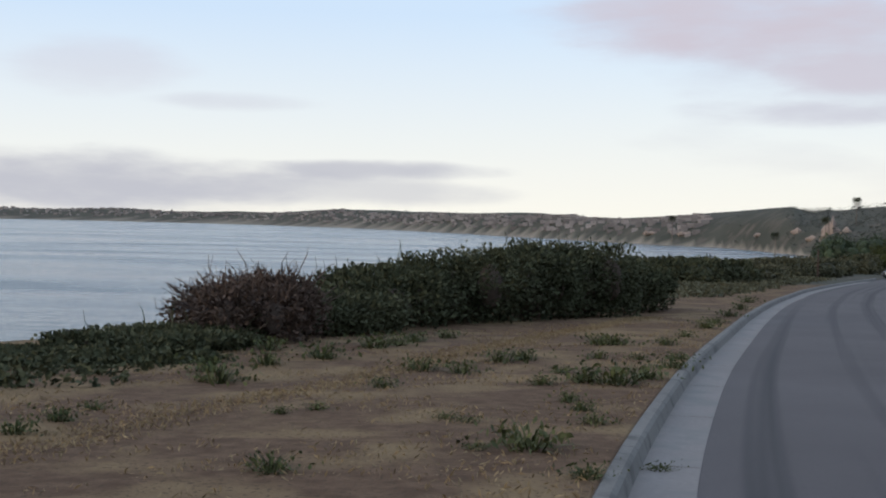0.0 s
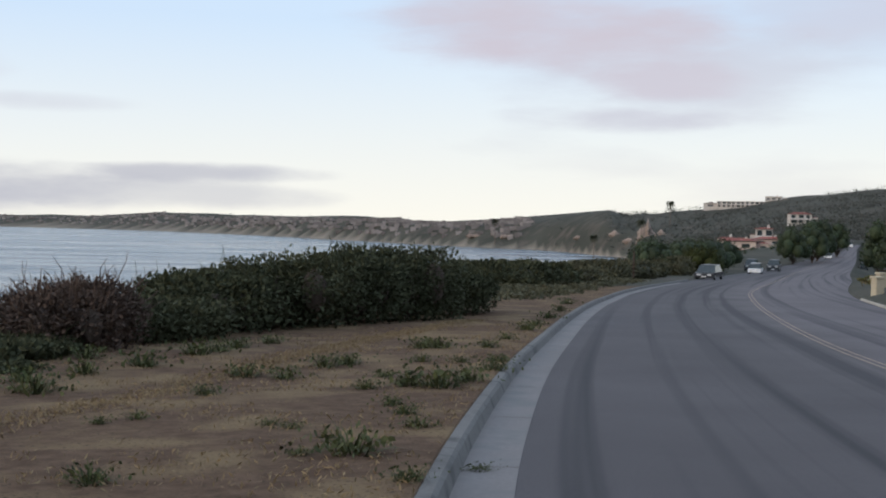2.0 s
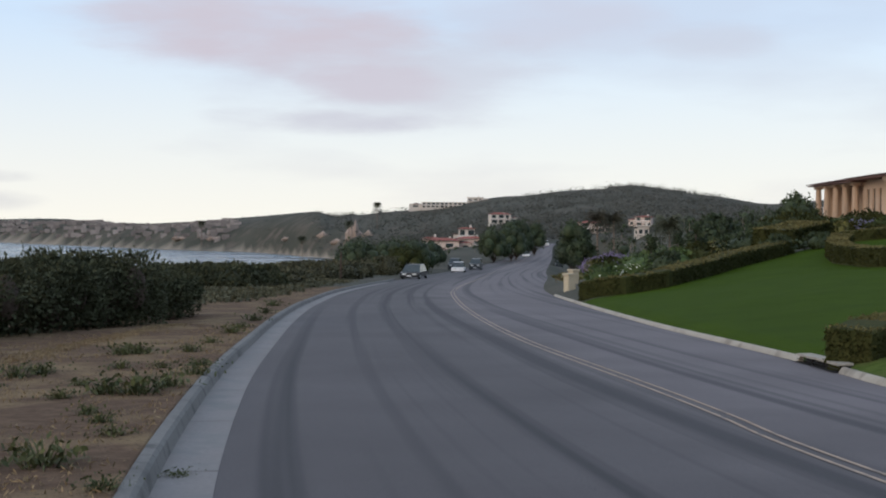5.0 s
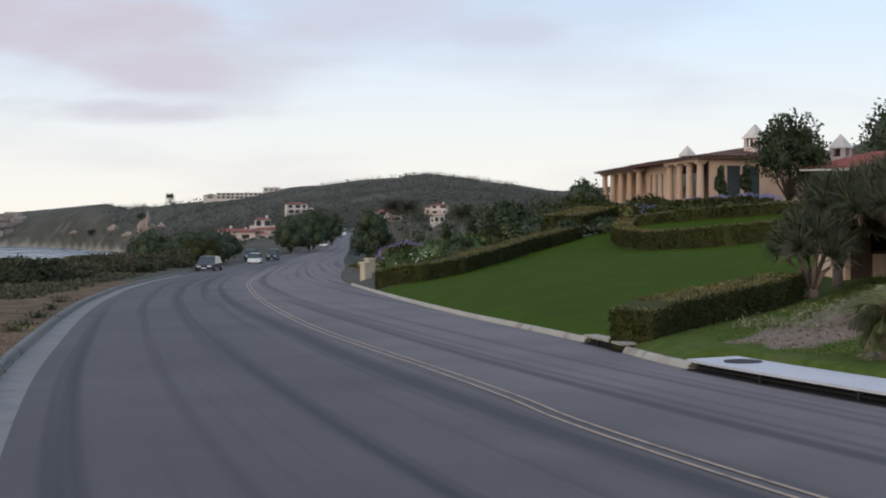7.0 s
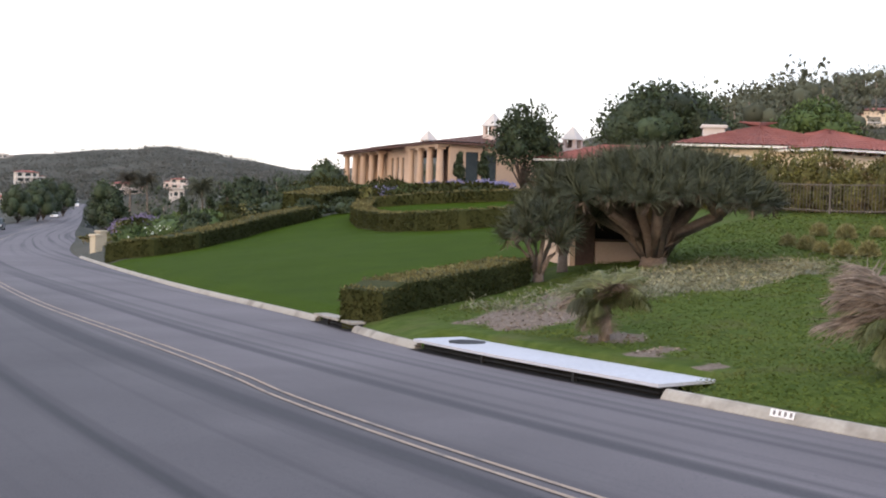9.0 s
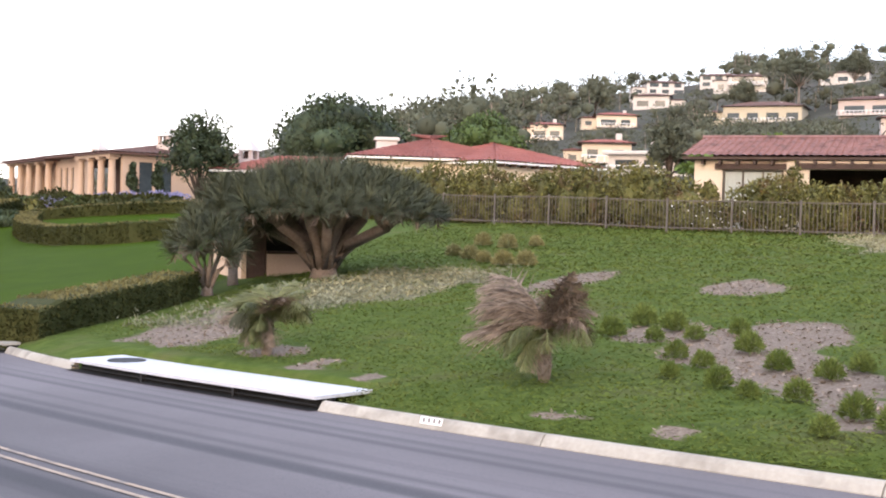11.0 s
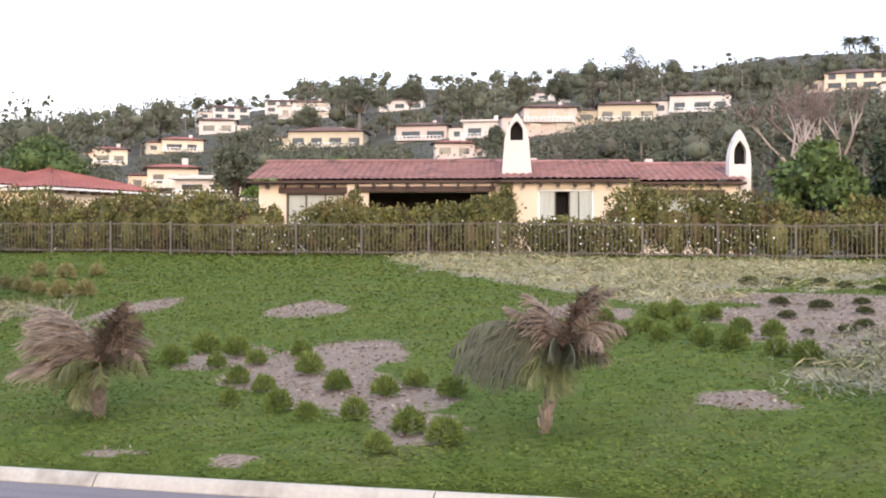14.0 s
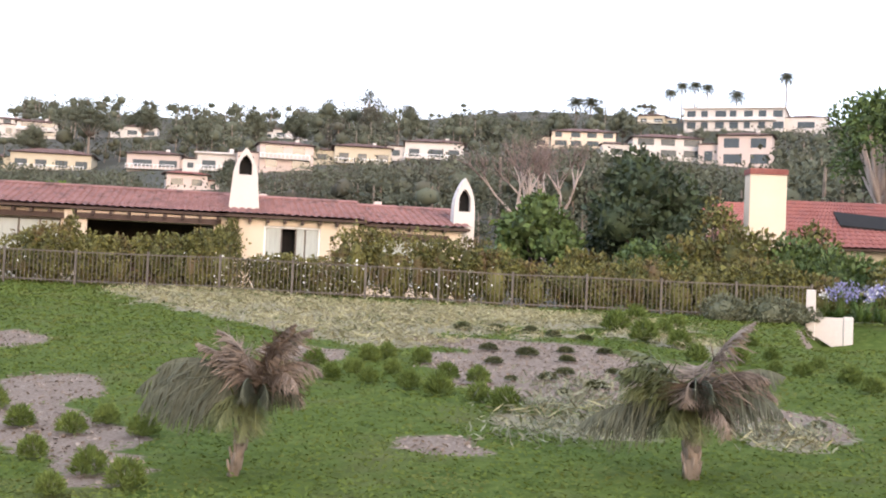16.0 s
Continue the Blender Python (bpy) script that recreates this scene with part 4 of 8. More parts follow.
def limb_tree(name, label, x, y, h, r, trunk_h, material, seed, leaf=0.35, n=2600, bark="bark_dark", flat=0.62, group="", lean=0.0, clumps=11, core=0.62, trunk_r=None):
    """A tree: tapered trunk, limbs that fork to clumps, and a crown of leaves with gaps."""
    rng = np.random.default_rng(seed)
    o = thing(name, label, "tree", group, pose(x, y, ground_z(x, y) - 0.05))
    s = Solid()
    tr = trunk_r or 0.028 * h
    top = Vector((lean, 0, trunk_h))
    s.tube([(0, 0, 0), (lean * 0.3, 0.1, trunk_h * 0.5), top, (lean * 1.1, 0.1, h * 0.72)], [tr * 1.35, tr, tr * 0.8, tr * 0.25], 8)
    blobs = []
    for i in range(clumps):
        a = 2 * math.pi * i / clumps * 1.618 * 2 + rng.uniform(0, 0.6)
        q = math.sqrt((i + 0.4) / clumps)
        c = Vector((lean + math.cos(a) * r * 0.68 * q, math.sin(a) * r * 0.68 * q, trunk_h + (h - trunk_h) * (0.78 - 0.5 * q * q + rng.uniform(-0.08, 0.08))))
        k = r * rng.uniform(0.30, 0.46)
        blobs.append((c.x, c.y, c.z, k, k, k * flat * rng.uniform(0.8, 1.15)))
        s.tube([top * 0.9, top.lerp(c, 0.5) + Vector((0, 0, -0.03 * h)), c], [tr * 0.5, tr * 0.3, tr * 0.1], 5)
    part("trunk", s.mesh("trunk", M[bark], True), o)
    pts, out = blob_points(rng, blobs, n, 0.5, -0.9)
    part("crown", quad_mesh("crown", leaves(rng, pts, leaf, 1.7, 0.2, out), M[material]), o)
    if core:
        c = Solid()
        for b in blobs:
            c.add(*ellipsoid(b[:3], [q * core for q in b[3:6]], 8, 5))
        tagged(part("inner_growth", c.mesh("inner_growth", M[material], True), o), kind="stuff")
    return o


def blades(rng, n, length, width, spread, droop=0.5, base_r=0.05):
    """A tuft of bent blades, two quads each, about the origin."""
    a = rng.uniform(0, 2 * np.pi, n)
    t = rng.uniform(0.05, 1, n) ** 0.7 * spread
    L = length * rng.uniform(0.6, 1.15, n)
    d = np.stack([np.cos(a), np.sin(a), np.zeros(n)], 1)
    side = np.stack([-np.sin(a), np.cos(a), np.zeros(n)], 1) * (width / 2)
    b = d * (base_r * rng.uniform(0, 1, n))[:, None]
    m = b + d * (np.sin(t) * L * 0.55)[:, None] + np.array([0, 0, 1.0]) * (np.cos(t) * L * 0.6)[:, None]
    e = m + d * (np.sin(t + droop) * L * 0.5)[:, None] + np.array([0, 0, 1.0]) * (np.cos(t + droop) * L * 0.45)[:, None]
    return np.concatenate([np.stack([b - side, b + side, m + side * 0.8, m - side * 0.8], 1), np.stack([m - side * 0.8, m + side * 0.8, e + side * 0.15, e - side * 0.15], 1)])


def frond(rng, base, yaw, pitch, L, droop, leaflet, n=46, hang=0.0, wide=0.0075):
    """A feather frond: its bent rib as points, and its leaflets as quads."""
    rib = []
    p, a = np.array(base, float), pitch
    fw = np.array([math.cos(yaw), math.sin(yaw), 0])
    for i in range(13):
        rib.append(p.copy())
        p = p + (fw * math.cos(a) + np.array([0, 0, math.sin(a)])) * (L / 12)
        a -= droop / 12 * (0.5 + i / 8)
    rib = np.array(rib)
    side = np.array([-math.sin(yaw), math.cos(yaw), 0])
    q = []
    for i in range(n):
        f = 0.14 + 0.86 * i / n
        k = f * 12
        j = min(int(k), 11)
        c = rib[j] + (rib[j + 1] - rib[j]) * (k - j)
        t = rib[j + 1] - rib[j]
        t /= np.linalg.norm(t)
        ll = leaflet * math.sin(math.pi * min(0.98, 0.12 + 0.86 * f)) * rng.uniform(0.75, 1.2)
        for sg in (-1, 1):
            d = side * sg * (0.8 - 0.5 * hang) + t * (0.55 - 0.3 * hang) + np.array([0, 0, -0.35 - 0.7 * hang + 0.25 * rng.normal()]) + 0.16 * rng.normal(size=3)
            d /= np.linalg.norm(d)
            w = t * wide + np.array([0, 0, wide * 0.4])
            q.append([c - w, c + w, c + d * ll + w * 0.2, c + d * ll - w * 0.2])
    return rib, q


def small_palm(label, x, y, trunk_h, fronds, seed, dead, lean=0.0, trunk_r=0.062):
    """A young wind-burnt feather palm. fronds: (yaw, pitch, length, droop, 0 green, 1 dry, 2 grey and hanging, 3 yellow)."""
    rng = np.random.default_rng(seed)
    o = thing("palm", label, "palm", "young palms on the bank", pose(x, y, ground_z(x, y) - 0.03))
    s = Solid()
    s.tube([(0, 0, 0), (0, -lean * 0.4, trunk_h * 0.4), (0, -lean * 0.8, trunk_h * 0.8), (0, -lean, trunk_h)], [trunk_r * 1.15, trunk_r, trunk_r * 0.85, trunk_r * 0.6], 8)
    for i in range(34):                      # old leaf bases
        a, z = i * 2.4, trunk_h * (0.06 + 0.026 * i)
        r_ = trunk_r * 0.9
        s.tube([(math.cos(a) * r_, math.sin(a) * r_ - lean * z / trunk_h, z), (math.cos(a) * (r_ + 0.025), math.sin(a) * (r_ + 0.025) - lean * z / trunk_h, z + 0.10)], [0.020, 0.008], 4)
    part("trunk", s.mesh("trunk", M["bark_pale"], True), o)
    for yaw, pitch, L, droop, dry in fronds:
        rib, q = frond(rng, (0, -lean, trunk_h * 0.92), radians(yaw), radians(pitch), L, radians(droop), L * 0.30 + 0.08, 96, (0.15, 0.1, 0.95, 0.3)[dry])
        m_ = M[("leaf_palm", "leaf_dead", "leaf_frond", "leaf_palm")[dry]]
        fr = part("frond", quad_mesh("frond", q, m_), o)
        part("rib", Solid().tube(rib, [0.014 - 0.001 * i for i in range(13)], 4).mesh("rib", m_), fr)
    return o


# ---------------------------------------------------------------- the bluff: shrubs and weeds
BUSHES = [  # bearing, distance of the middle, top, half-width across and along, material, label
    (29.5, 15.2, -1.05, 2.0, 1.5, "leaf_bush", "low dark green coastal shrub on the brow of the bluff"),
    (23.6, 17.4, -0.32, 1.8, 1.5, "leaf_bush", "low dark green coastal shrub on the brow of the bluff"),
    (20.6, 19.2, -0.08, 1.4, 1.6, "leaf_bush", "green shrub with long shoots on the brow of the bluff"),
    (16.8, 20.4, 0.72, 1.2, 1.6, "leaf_brown", "brown half-dead shrub with a crown of bare twigs"),
    (13.4, 23.4, 0.30, 1.6, 1.7, "leaf_bush", "dark green shrub with upright shoots beside the dry path"),
    (10.4, 25.6, 0.72, 1.5, 1.9, "leaf_bush", "dark green shrub with upright shoots beside the dry path"),
    (7.6, 27.6, 1.02, 1.7, 2.0, "leaf_bush", "tall dark green shrub on the bluff"),
    (4.4, 29.0, 1.10, 1.8, 2.2, "leaf_bush", "tall dark green shrub on the bluff"),
    (1.6, 31.0, 1.12, 1.6, 2.3, "leaf_bush", "tall dark green shrub on the bluff"),
    (-0.5, 34.0, 0.62, 1.1, 2.4, "leaf_bush", "dark green shrub at the end of the thicket")]
for k, (b, d, top, hw, hd, m_, lab) in enumerate(BUSHES):
    x, y = at(b, d)
    z = ground_z(x, y)
    h = top - z
    a = radians(b)
    ax, ay = math.cos(a), math.sin(a)       # across the line of sight
    rng_ = random.Random(40 + k)
    bl = [(x, y, z + h * 0.40, hw * 0.95, hw, h * 0.52)]
    for j in range(9):
        u, w = rng_.uniform(-0.75, 0.75) * hw, rng_.uniform(-0.6, 0.6) * hd
        bl.append((x + ax * u - ay * w * 0.5, y + ay * u + ax * w, z + h * rng_.uniform(0.30, 0.68), hw * rng_.uniform(0.36, 0.6), hw * rng_.uniform(0.36, 0.6), h * rng_.uniform(0.24, 0.36)))
    # the bark-brown core puts the shade between the leaves into its colour
    shrub("shrub", lab, bl, 0.098 if m_ == "leaf_bush" else 0.075, 13500 if d > 20 else 10500, m_, 100 + k, 420 if m_ == "leaf_brown" else 36, "thicket along the bluff", core=0.34, core_mat="bark_dark", twig_mat="leaf_brown" if m_ == "leaf_brown" else "leaf_bush")

DARK_B, GREY_B = "dense dark green shrub farther along the bluff", "grey-green shrub near the bend of the road"
for k, (b, d, top, hw, lab) in enumerate([(-2.2, 70, -0.30, 2.4, DARK_B), (-3.8, 72, -0.34, 2.4, DARK_B), (-5.4, 80, -0.85, 2.0, GREY_B), (-7.0, 106, -1.15, 2.2, GREY_B), (-8.1, 112, -1.15, 2.6, GREY_B),
                                          (-9.0, 120, -1.5, 2.0, GREY_B), (-10.1, 138, -1.2, 2.4, DARK_B), (-6.2, 94, -1.45, 2.0, GREY_B)]):
    x, y = at(b, d)
    z = min(ground_z(x, y), top - 1.4)
    h = top - z
    bl = [(x, y, z + h * 0.4, hw, hw, h * 0.6), (x - hw * 0.6, y + 0.8, z + h * 0.4, hw * 0.7, hw, h * 0.52), (x + hw * 0.6, y - 0.5, z + h * 0.4, hw * 0.7, hw, h * 0.55)]
    shrub("shrub", lab, bl, 0.24, 4200, "leaf_bush" if k < 2 else "leaf_scrub", 140 + k, 0, "thicket along the bluff")

# low scrub between path and shrubs
rng = np.random.default_rng(5)
yy = rng.uniform(38, 92, 26000)
uu = rng.uniform(1.3, 13, 26000)
ok = uu > 1.4 + np.clip(52 - yy, 0, 20) * 0.16 + 0.5 * wobble(yy, uu, 2.0)
yy, uu = yy[ok], uu[ok]
xx = x_left(yy) - uu
c = np.stack([xx, yy, land(xx, yy) + rng.uniform(0.02, 0.34, len(xx)) * (0.7 + 0.3 * wobble(xx, yy, 1.5, 2))], 1)
tagged(new("low_scrub", quad_mesh("low_scrub", leaves(rng, c, 0.18, 2.4, 0.8), M["leaf_scrub"])), "low olive-green scrub covering the verge beyond the path", "scrub", kind="stuff")

# dry grass on the bare verge
n = 30000
yy = 5.5 + 24 * rng.uniform(0, 1, n) ** 1.6
uu = rng.uniform(0.16, 10.5, n)
xx = x_left(yy) - uu
ok = wobble(xx, yy, 0.9, 6) + 0.5 * wobble(xx, yy, 0.25, 7) > 0.12 - 0.6 * (uu < 1.2)
xx, yy = xx[ok], yy[ok]
track = smooth_curve([(6, -5.4), (8.6, -4.3), (12, -3.5), (16.5, -2.6), (23, -1.2), (30, 0.8)])   # the grassy edge of the path
ty = rng.uniform(6, 30, 9000)
tx = track(ty) + rng.normal(size=9000) * 0.22
xx, yy = np.concatenate([xx, tx]), np.concatenate([yy, ty])
c = np.stack([xx, yy, land(xx, yy) + 0.018], 1)
d_ = leaves(rng, c, 0.055, 5.0, 0.5)
tagged(new("dry_grass", quad_mesh("dry_grass", d_, M["dry_grass"])), "sparse straw-coloured dry grass on the bare verge", "dry grass", kind="stuff")

WEEDS = [(-0.64, 9.30, 1.0), (-0.03, 14.2, 1.2), (0.33, 14.9, 0.9), (-0.35, 14.4, 0.9), (-2.28, 8.14, 0.6), (-0.21, 8.19, 0.5), (-1.6, 17.1, 0.9), (-1.28, 17.5, 0.8), (-0.31, 20.4, 0.9), (-0.04, 20.5, 0.9),
         (-4.0, 16.7, 1.1), (-2.47, 15.7, 0.9), (-1.95, 15.6, 0.8), (-4.47, 13.7, 1.1), (-4.46, 15.6, 0.9), (-4.64, 10.0, 0.6), (-4.67, 9.3, 0.6), (-2.51, 13.4, 0.6), (-0.83, 14.0, 0.6),
         (-0.49, 12.4, 0.5), (-0.33, 11.7, 0.5), (-0.19, 10.8, 0.5), (-1.25, 10.6, 0.35), (-1.48, 10.8, 0.35), (0.28, 17.7, 0.5), (-0.27, 17.9, 0.6), (0.78, 20.7, 0.7), (0.70, 16.5, 0.8), (-0.69, 15.6, 0.5),
         (-1.04, 9.2, 0.35), (-2.72, 11.2, 0.4), (-2.97, 10.9, 0.35), (-4.67, 10.8, 0.4), (-3.66, 18.6, 1.1), (-3.43, 19.2, 0.9), (-3.24, 20.0, 0.9), (1.78, 26.0, 0.9), (2.69, 31.4, 0.9), (4.2, 42, 1.1),
         (0.83, 17.9, 0.6), (2.1, 28.0, 0.7), (1.2, 23.0, 0.6), (3.4, 36.0, 0.9), (-4.9, 14.6, 0.9), (-5.0, 17.6, 0.9), (-2.9, 21.4, 0.8)]
rng = np.random.default_rng(6)
weed_meshes = []
for k in range(4):
    a = blades(rng, 70, 0.20, 0.016, 1.25, 0.5, 0.16)
    pts = np.stack([rng.normal(size=90) * 0.16, rng.normal(size=90) * 0.16, rng.uniform(0.01, 0.16, 90)], 1)
    weed_meshes.append(quad_mesh("weed", np.concatenate([a, leaves(rng, pts, 0.055, 1.8, 0.3)]), M["weed"]))
for k, (x, y, s_) in enumerate(WEEDS):
    o = new("weed", weed_meshes[k % 4])
    o.matrix_basis = pose(x, y, ground_z(x, y) - 0.01, 0, 0, k * 77) @ Matrix.Diagonal((s_ * 1.2, s_ * 1.2, s_ * 1.25, 1))
    tagged(o, "scrubby grey-green weed on the bare dirt" if s_ < 0.85 else "broad clump of green weeds on the bare dirt", "weed", "weeds on the verge")
o = new("weed", weed_meshes[1])
o.matrix_basis = pose(0.30, 9.45, float(z_road(9.45)) - 0.02, 0, 0, 30) @ Matrix.Diagonal((0.5, 0.4, 0.4, 1))
tagged(o, "withered brown weed growing in the gutter joint", "weed", "weeds on the verge")


# ---------------------------------------------------------------- the planted bank
n = 270000
rng = np.random.default_rng(8)
xx = 8.7 + 31 * rng.uniform(0, 1, n) ** 1.7
yy = rng.uniform(-16, 30, n) * (0.55 + 0.45 * (xx - 8.7) / 31) + 3 * (1 - (xx - 8.7) / 31)
ur = xx - x_right(yy)
patchy = zone_mulch(xx, yy) + zone_straw(xx, yy)
bald = step(0.25, 0.75, wobble(xx, yy, 1.3, 9)) * (1 - step(0.5, 2.2, ur)) * 0.75
ok = (ur > 0.13) & ~((yy > 8.5) & (yy < 16.4) & (ur < 1.05)) & ((yy < LAWN_NEAR(xx) - 0.9) | (xx > 0.95 * yy)) & (rng.uniform(0, 1, n) > patchy + bald)
xx, yy = xx[ok], yy[ok]
c = np.stack([xx, yy, land(xx, yy) + rng.uniform(0.0, 0.030, len(xx)) * (1.2 + 0.8 * wobble(xx, yy, 0.7, 3)) + 0.014 * (1 + wobble(xx, yy, 0.33, 5))], 1)
k_ = 0.75 + 0.045 * (xx - 8.7)
q = leaves(rng, c, 0.051, 1.7, 0.3)
mid = q.mean(1, keepdims=True)
q = mid + (q - mid) * k_[:, None, None] * np.array([1.0, 1.0, 0.4])
tagged(new("ground_cover", quad_mesh("ground_cover", q, M["cover"])), "leafy green ground cover spread over the bank", "ground cover", kind="stuff")


def strewn(name, label, zone, n, size, aspect, up, material, box, seed, lift, category):
    rng = np.random.default_rng(seed)
    xx, yy = rng.uniform(box[0], box[1], n), rng.uniform(box[2], box[3], n)
    ur = xx - x_right(yy)
    zn = zone(xx, yy)
    ok = (zn > 0.12) & (rng.uniform(0.15, 1.25, n) < zn + 0.3 * wobble(xx, yy, 0.8, 4)) & (ur > 0.3) & ~((yy > 8.5) & (yy < 16.4) & (ur < 1.1))
    xx, yy = xx[ok], yy[ok]
    heap = 0.55 + 0.45 * wobble(xx, yy, 0.45, 6)
    c = np.stack([xx, yy, land(xx, yy) + rng.uniform(0.005, lift, len(xx)) * (0.3 + heap)], 1)
    q = leaves(rng, c, size, aspect, up)
    q[:, :, 2] = c[:, None, 2] + (q[:, :, 2] - c[:, None, 2]) * 0.5
    return tagged(new(name, quad_mesh(name, q, M[material])), label, category, kind="stuff")


strewn("straw_mulch", "pale straw and dry cuttings strewn over the upper bank", zone_straw, 170000, 0.25, 11, 0.25, "straw", (9, 42, -4, 22), 11, 0.16, "straw")
strewn("bark_mulch", "greyish wood-chip mulch between the grass tufts", zone_mulch, 60000, 0.065, 2.0, 0.0, "chips", (8.8, 27, -4, 15), 12, 0.03, "mulch")
# grey trailing plants in the straw
rng = np.random.default_rng(13)
TRAIL = [(18.0, 16.8, 3.8, 1.5, 16, 60), (14.0, 0.1, 1.1, 0.8, 8, 16), (14.6, 15.6, 2.4, 1.0, 10, 20), (16.2, 0.4, 1.2, 0.5, 8, 8), (13.2, -1.9, 0.8, 0.4, 8, 6)]
pts = []
for cx, cy, a_, b_, turn, m_ in TRAIL:
    for j in range(m_):
        u, v = rng.uniform(-1, 1) * a_, rng.uniform(-1, 1) * b_
        co, si = math.cos(radians(turn)), math.sin(radians(turn))
        px_, py_ = cx + u * co - v * si, cy + u * si + v * co
        w = rng.normal(size=(90, 3)) * np.array([0.26, 0.26, 0.0])
        w[:, 0] += px_
        w[:, 1] += py_
        w[:, 2] = land(w[:, 0], w[:, 1]) + np.abs(rng.normal(size=90)) * 0.08
        pts.append(w)
pts = np.concatenate(pts)
tagged(new("trailing_plants", quad_mesh("trailing_plants", leaves(rng, pts, 0.115, 6, 0.15), M["leaf_trail"])), "grey-green trailing plants creeping over the mulch", "ground cover", kind="stuff")

TUFTS = [(24.6, 20.44, 0.95, 1), (24.0, 19.37, 1.05, 1), (23.6, 18.63, 0.85, 1), (23.1, 17.64, 1.1, 1), (23.1, 16.98, 1.1, 1), (27.4, 20.91, 1.2, 1), (27.8, 22.11, 1.1, 1), (28.3, 20.62, 0.9, 1)]
TUFTS += [(x, y, s_ * 1.06, 0) for x, y, s_ in ((13.9, 8.56, 0.73), (15.1, 8.84, 0.81), (14.7, 8.14, 0.78), (13.8, 7.87, 0.51), (14.0, 7.43, 0.54), (12.6, 6.85, 0.58), (12.2, 6.29, 0.52), (14.6, 7.14, 0.59), (13.4, 6.39, 0.69), (12.4, 5.54, 0.6),
                                                (11.1, 5.51, 0.57), (11.3, 6.15, 0.44), (10.7, 5.0, 0.45), (10.8, 4.57, 0.54), (12.1, 4.86, 0.6), (12.7, 4.78, 0.57), (12.1, 4.14, 0.64), (10.2, 3.78, 0.61), (9.8, 3.31, 0.62), (9.4, 3.7, 0.46))]
TUFTS += [(x, y, s_ * 1.04, 0) for x, y, s_ in ((18.7, 4.32, 0.72), (17.0, 3.63, 0.61), (17.9, 3.54, 0.64), (16.7, 3.05, 0.6), (19.6, 3.71, 0.74), (20.0, 3.52, 0.68), (18.2, 3.06, 0.58), (19.4, 2.87, 0.69), (16.2, 2.43, 0.7), (15.6, 1.96, 0.76),
                                                (17.7, 2.2, 0.66), (17.2, 1.71, 0.67), (15.0, 1.4, 0.61), (14.4, 1.03, 0.72), (27.8, 0.24, 1.32), (32.1, -0.12, 1.28), (24.8, -0.37, 1.22), (27.0, -0.73, 0.96), (30.4, -1.07, 0.91))]
TUFTS += [(x, y, s_, 0) for x, y, s_ in ((23.9, -1.0, 0.99), (21.6, -1.23, 0.85), (21.4, -1.89, 0.76), (24.8, -2.33, 0.64), (22.1, -2.45, 0.65), (19.6, -2.65, 0.65), (20.0, -2.31, 0.51), (18.8, -3.19, 0.74), (20.8, -3.03, 0.58), (17.4, -3.25, 0.68))]
TUFTS += [(x, y, s_, 2) for x, y, s_ in ((26.7, 3.36, 0.96), (26.7, 2.66, 0.9), (26.6, 1.94, 0.79), (25.7, 1.39, 0.76), (24.6, 0.72, 0.73), (21.4, 2.12, 0.72), (19.7, 1.82, 0.62), (20.8, 1.43, 0.82), (21.7, 0.88, 0.64), (20.2, 0.76, 0.59), (21.9, 0.25, 0.6),
                                         (17.6, 0.83, 0.62), (18.5, 0.67, 0.61), (16.6, 0.16, 0.64), (18.7, 0.01, 0.51), (16.0, 0.5, 0.43), (17.5, 1.31, 0.41), (14.3, -2.19, 0.42), (14.4, -1.72, 0.33))]
rng = np.random.default_rng(9)
def tuft_quads():
    d = rng.normal(size=(620, 3))
    d[:, 2] = np.abs(d[:, 2]) + 0.05
    d /= np.linalg.norm(d, axis=1)[:, None]
    pts = d * np.array([0.17, 0.17, 0.20]) * rng.uniform(0.75, 1.05, 620)[:, None] + np.array([0, 0, 0.01])
    return np.concatenate([leaves(rng, pts, 0.085, 7, 0.3, d * 1.8), blades(rng, 130, 0.23, 0.006, 1.5, 0.4, 0.08)])


tuft_meshes = [quad_mesh("grass_tuft", tuft_quads(), M[m_]) for m_ in ("tuft", "tuft", "tuft_dry", "tuft_dry", "weed")]
for k, (x, y, s_, kind_) in enumerate(TUFTS):
    me_ = tuft_meshes[k % 2] if kind_ == 0 else (tuft_meshes[2 + k % 2] if kind_ == 1 else tuft_meshes[4])
    o = new("grass_tuft", me_)
    o.matrix_basis = pose(x, y, ground_z(x, y) + 0.02, 0, 0, k * 61) @ Matrix.Diagonal((s_ * 1.32, s_ * 1.32, s_ * (0.75 if kind_ == 2 else 1.5), 1))
    tagged(o, ("round green tuft of ornamental grass in the mulch", "yellowing round tuft of ornamental grass", "small flat dark tuft in the mulch")[kind_], "grass tuft", "grass tufts on the bank")

small_palm("small drooping palm with yellowed fronds on the bank", 10.68, 11.46, 0.48, [(95, 42, 0.85, 80, 3), (80, 55, 0.75, 75, 0), (110, 30, 0.75, 85, 1), (268, 48, 0.8, 80, 3), (282, 38, 0.75, 90, 0), (250, 60, 0.7, 80, 1), (0, 72, 0.7, 60, 0), (60, 68, 0.7, 65, 3), (310, 66, 0.7, 70, 0), (180, 62, 0.6, 110, 0), (150, 40, 0.6, 115, 2), (215, 36, 0.6, 115, 0), (190, 10, 0.5, 110, 3),
                                  (165, -20, 0.46, 60, 1), (200, -25, 0.44, 55, 3), (130, -10, 0.5, 70, 0), (240, -12, 0.48, 70, 1)], 21, 0)
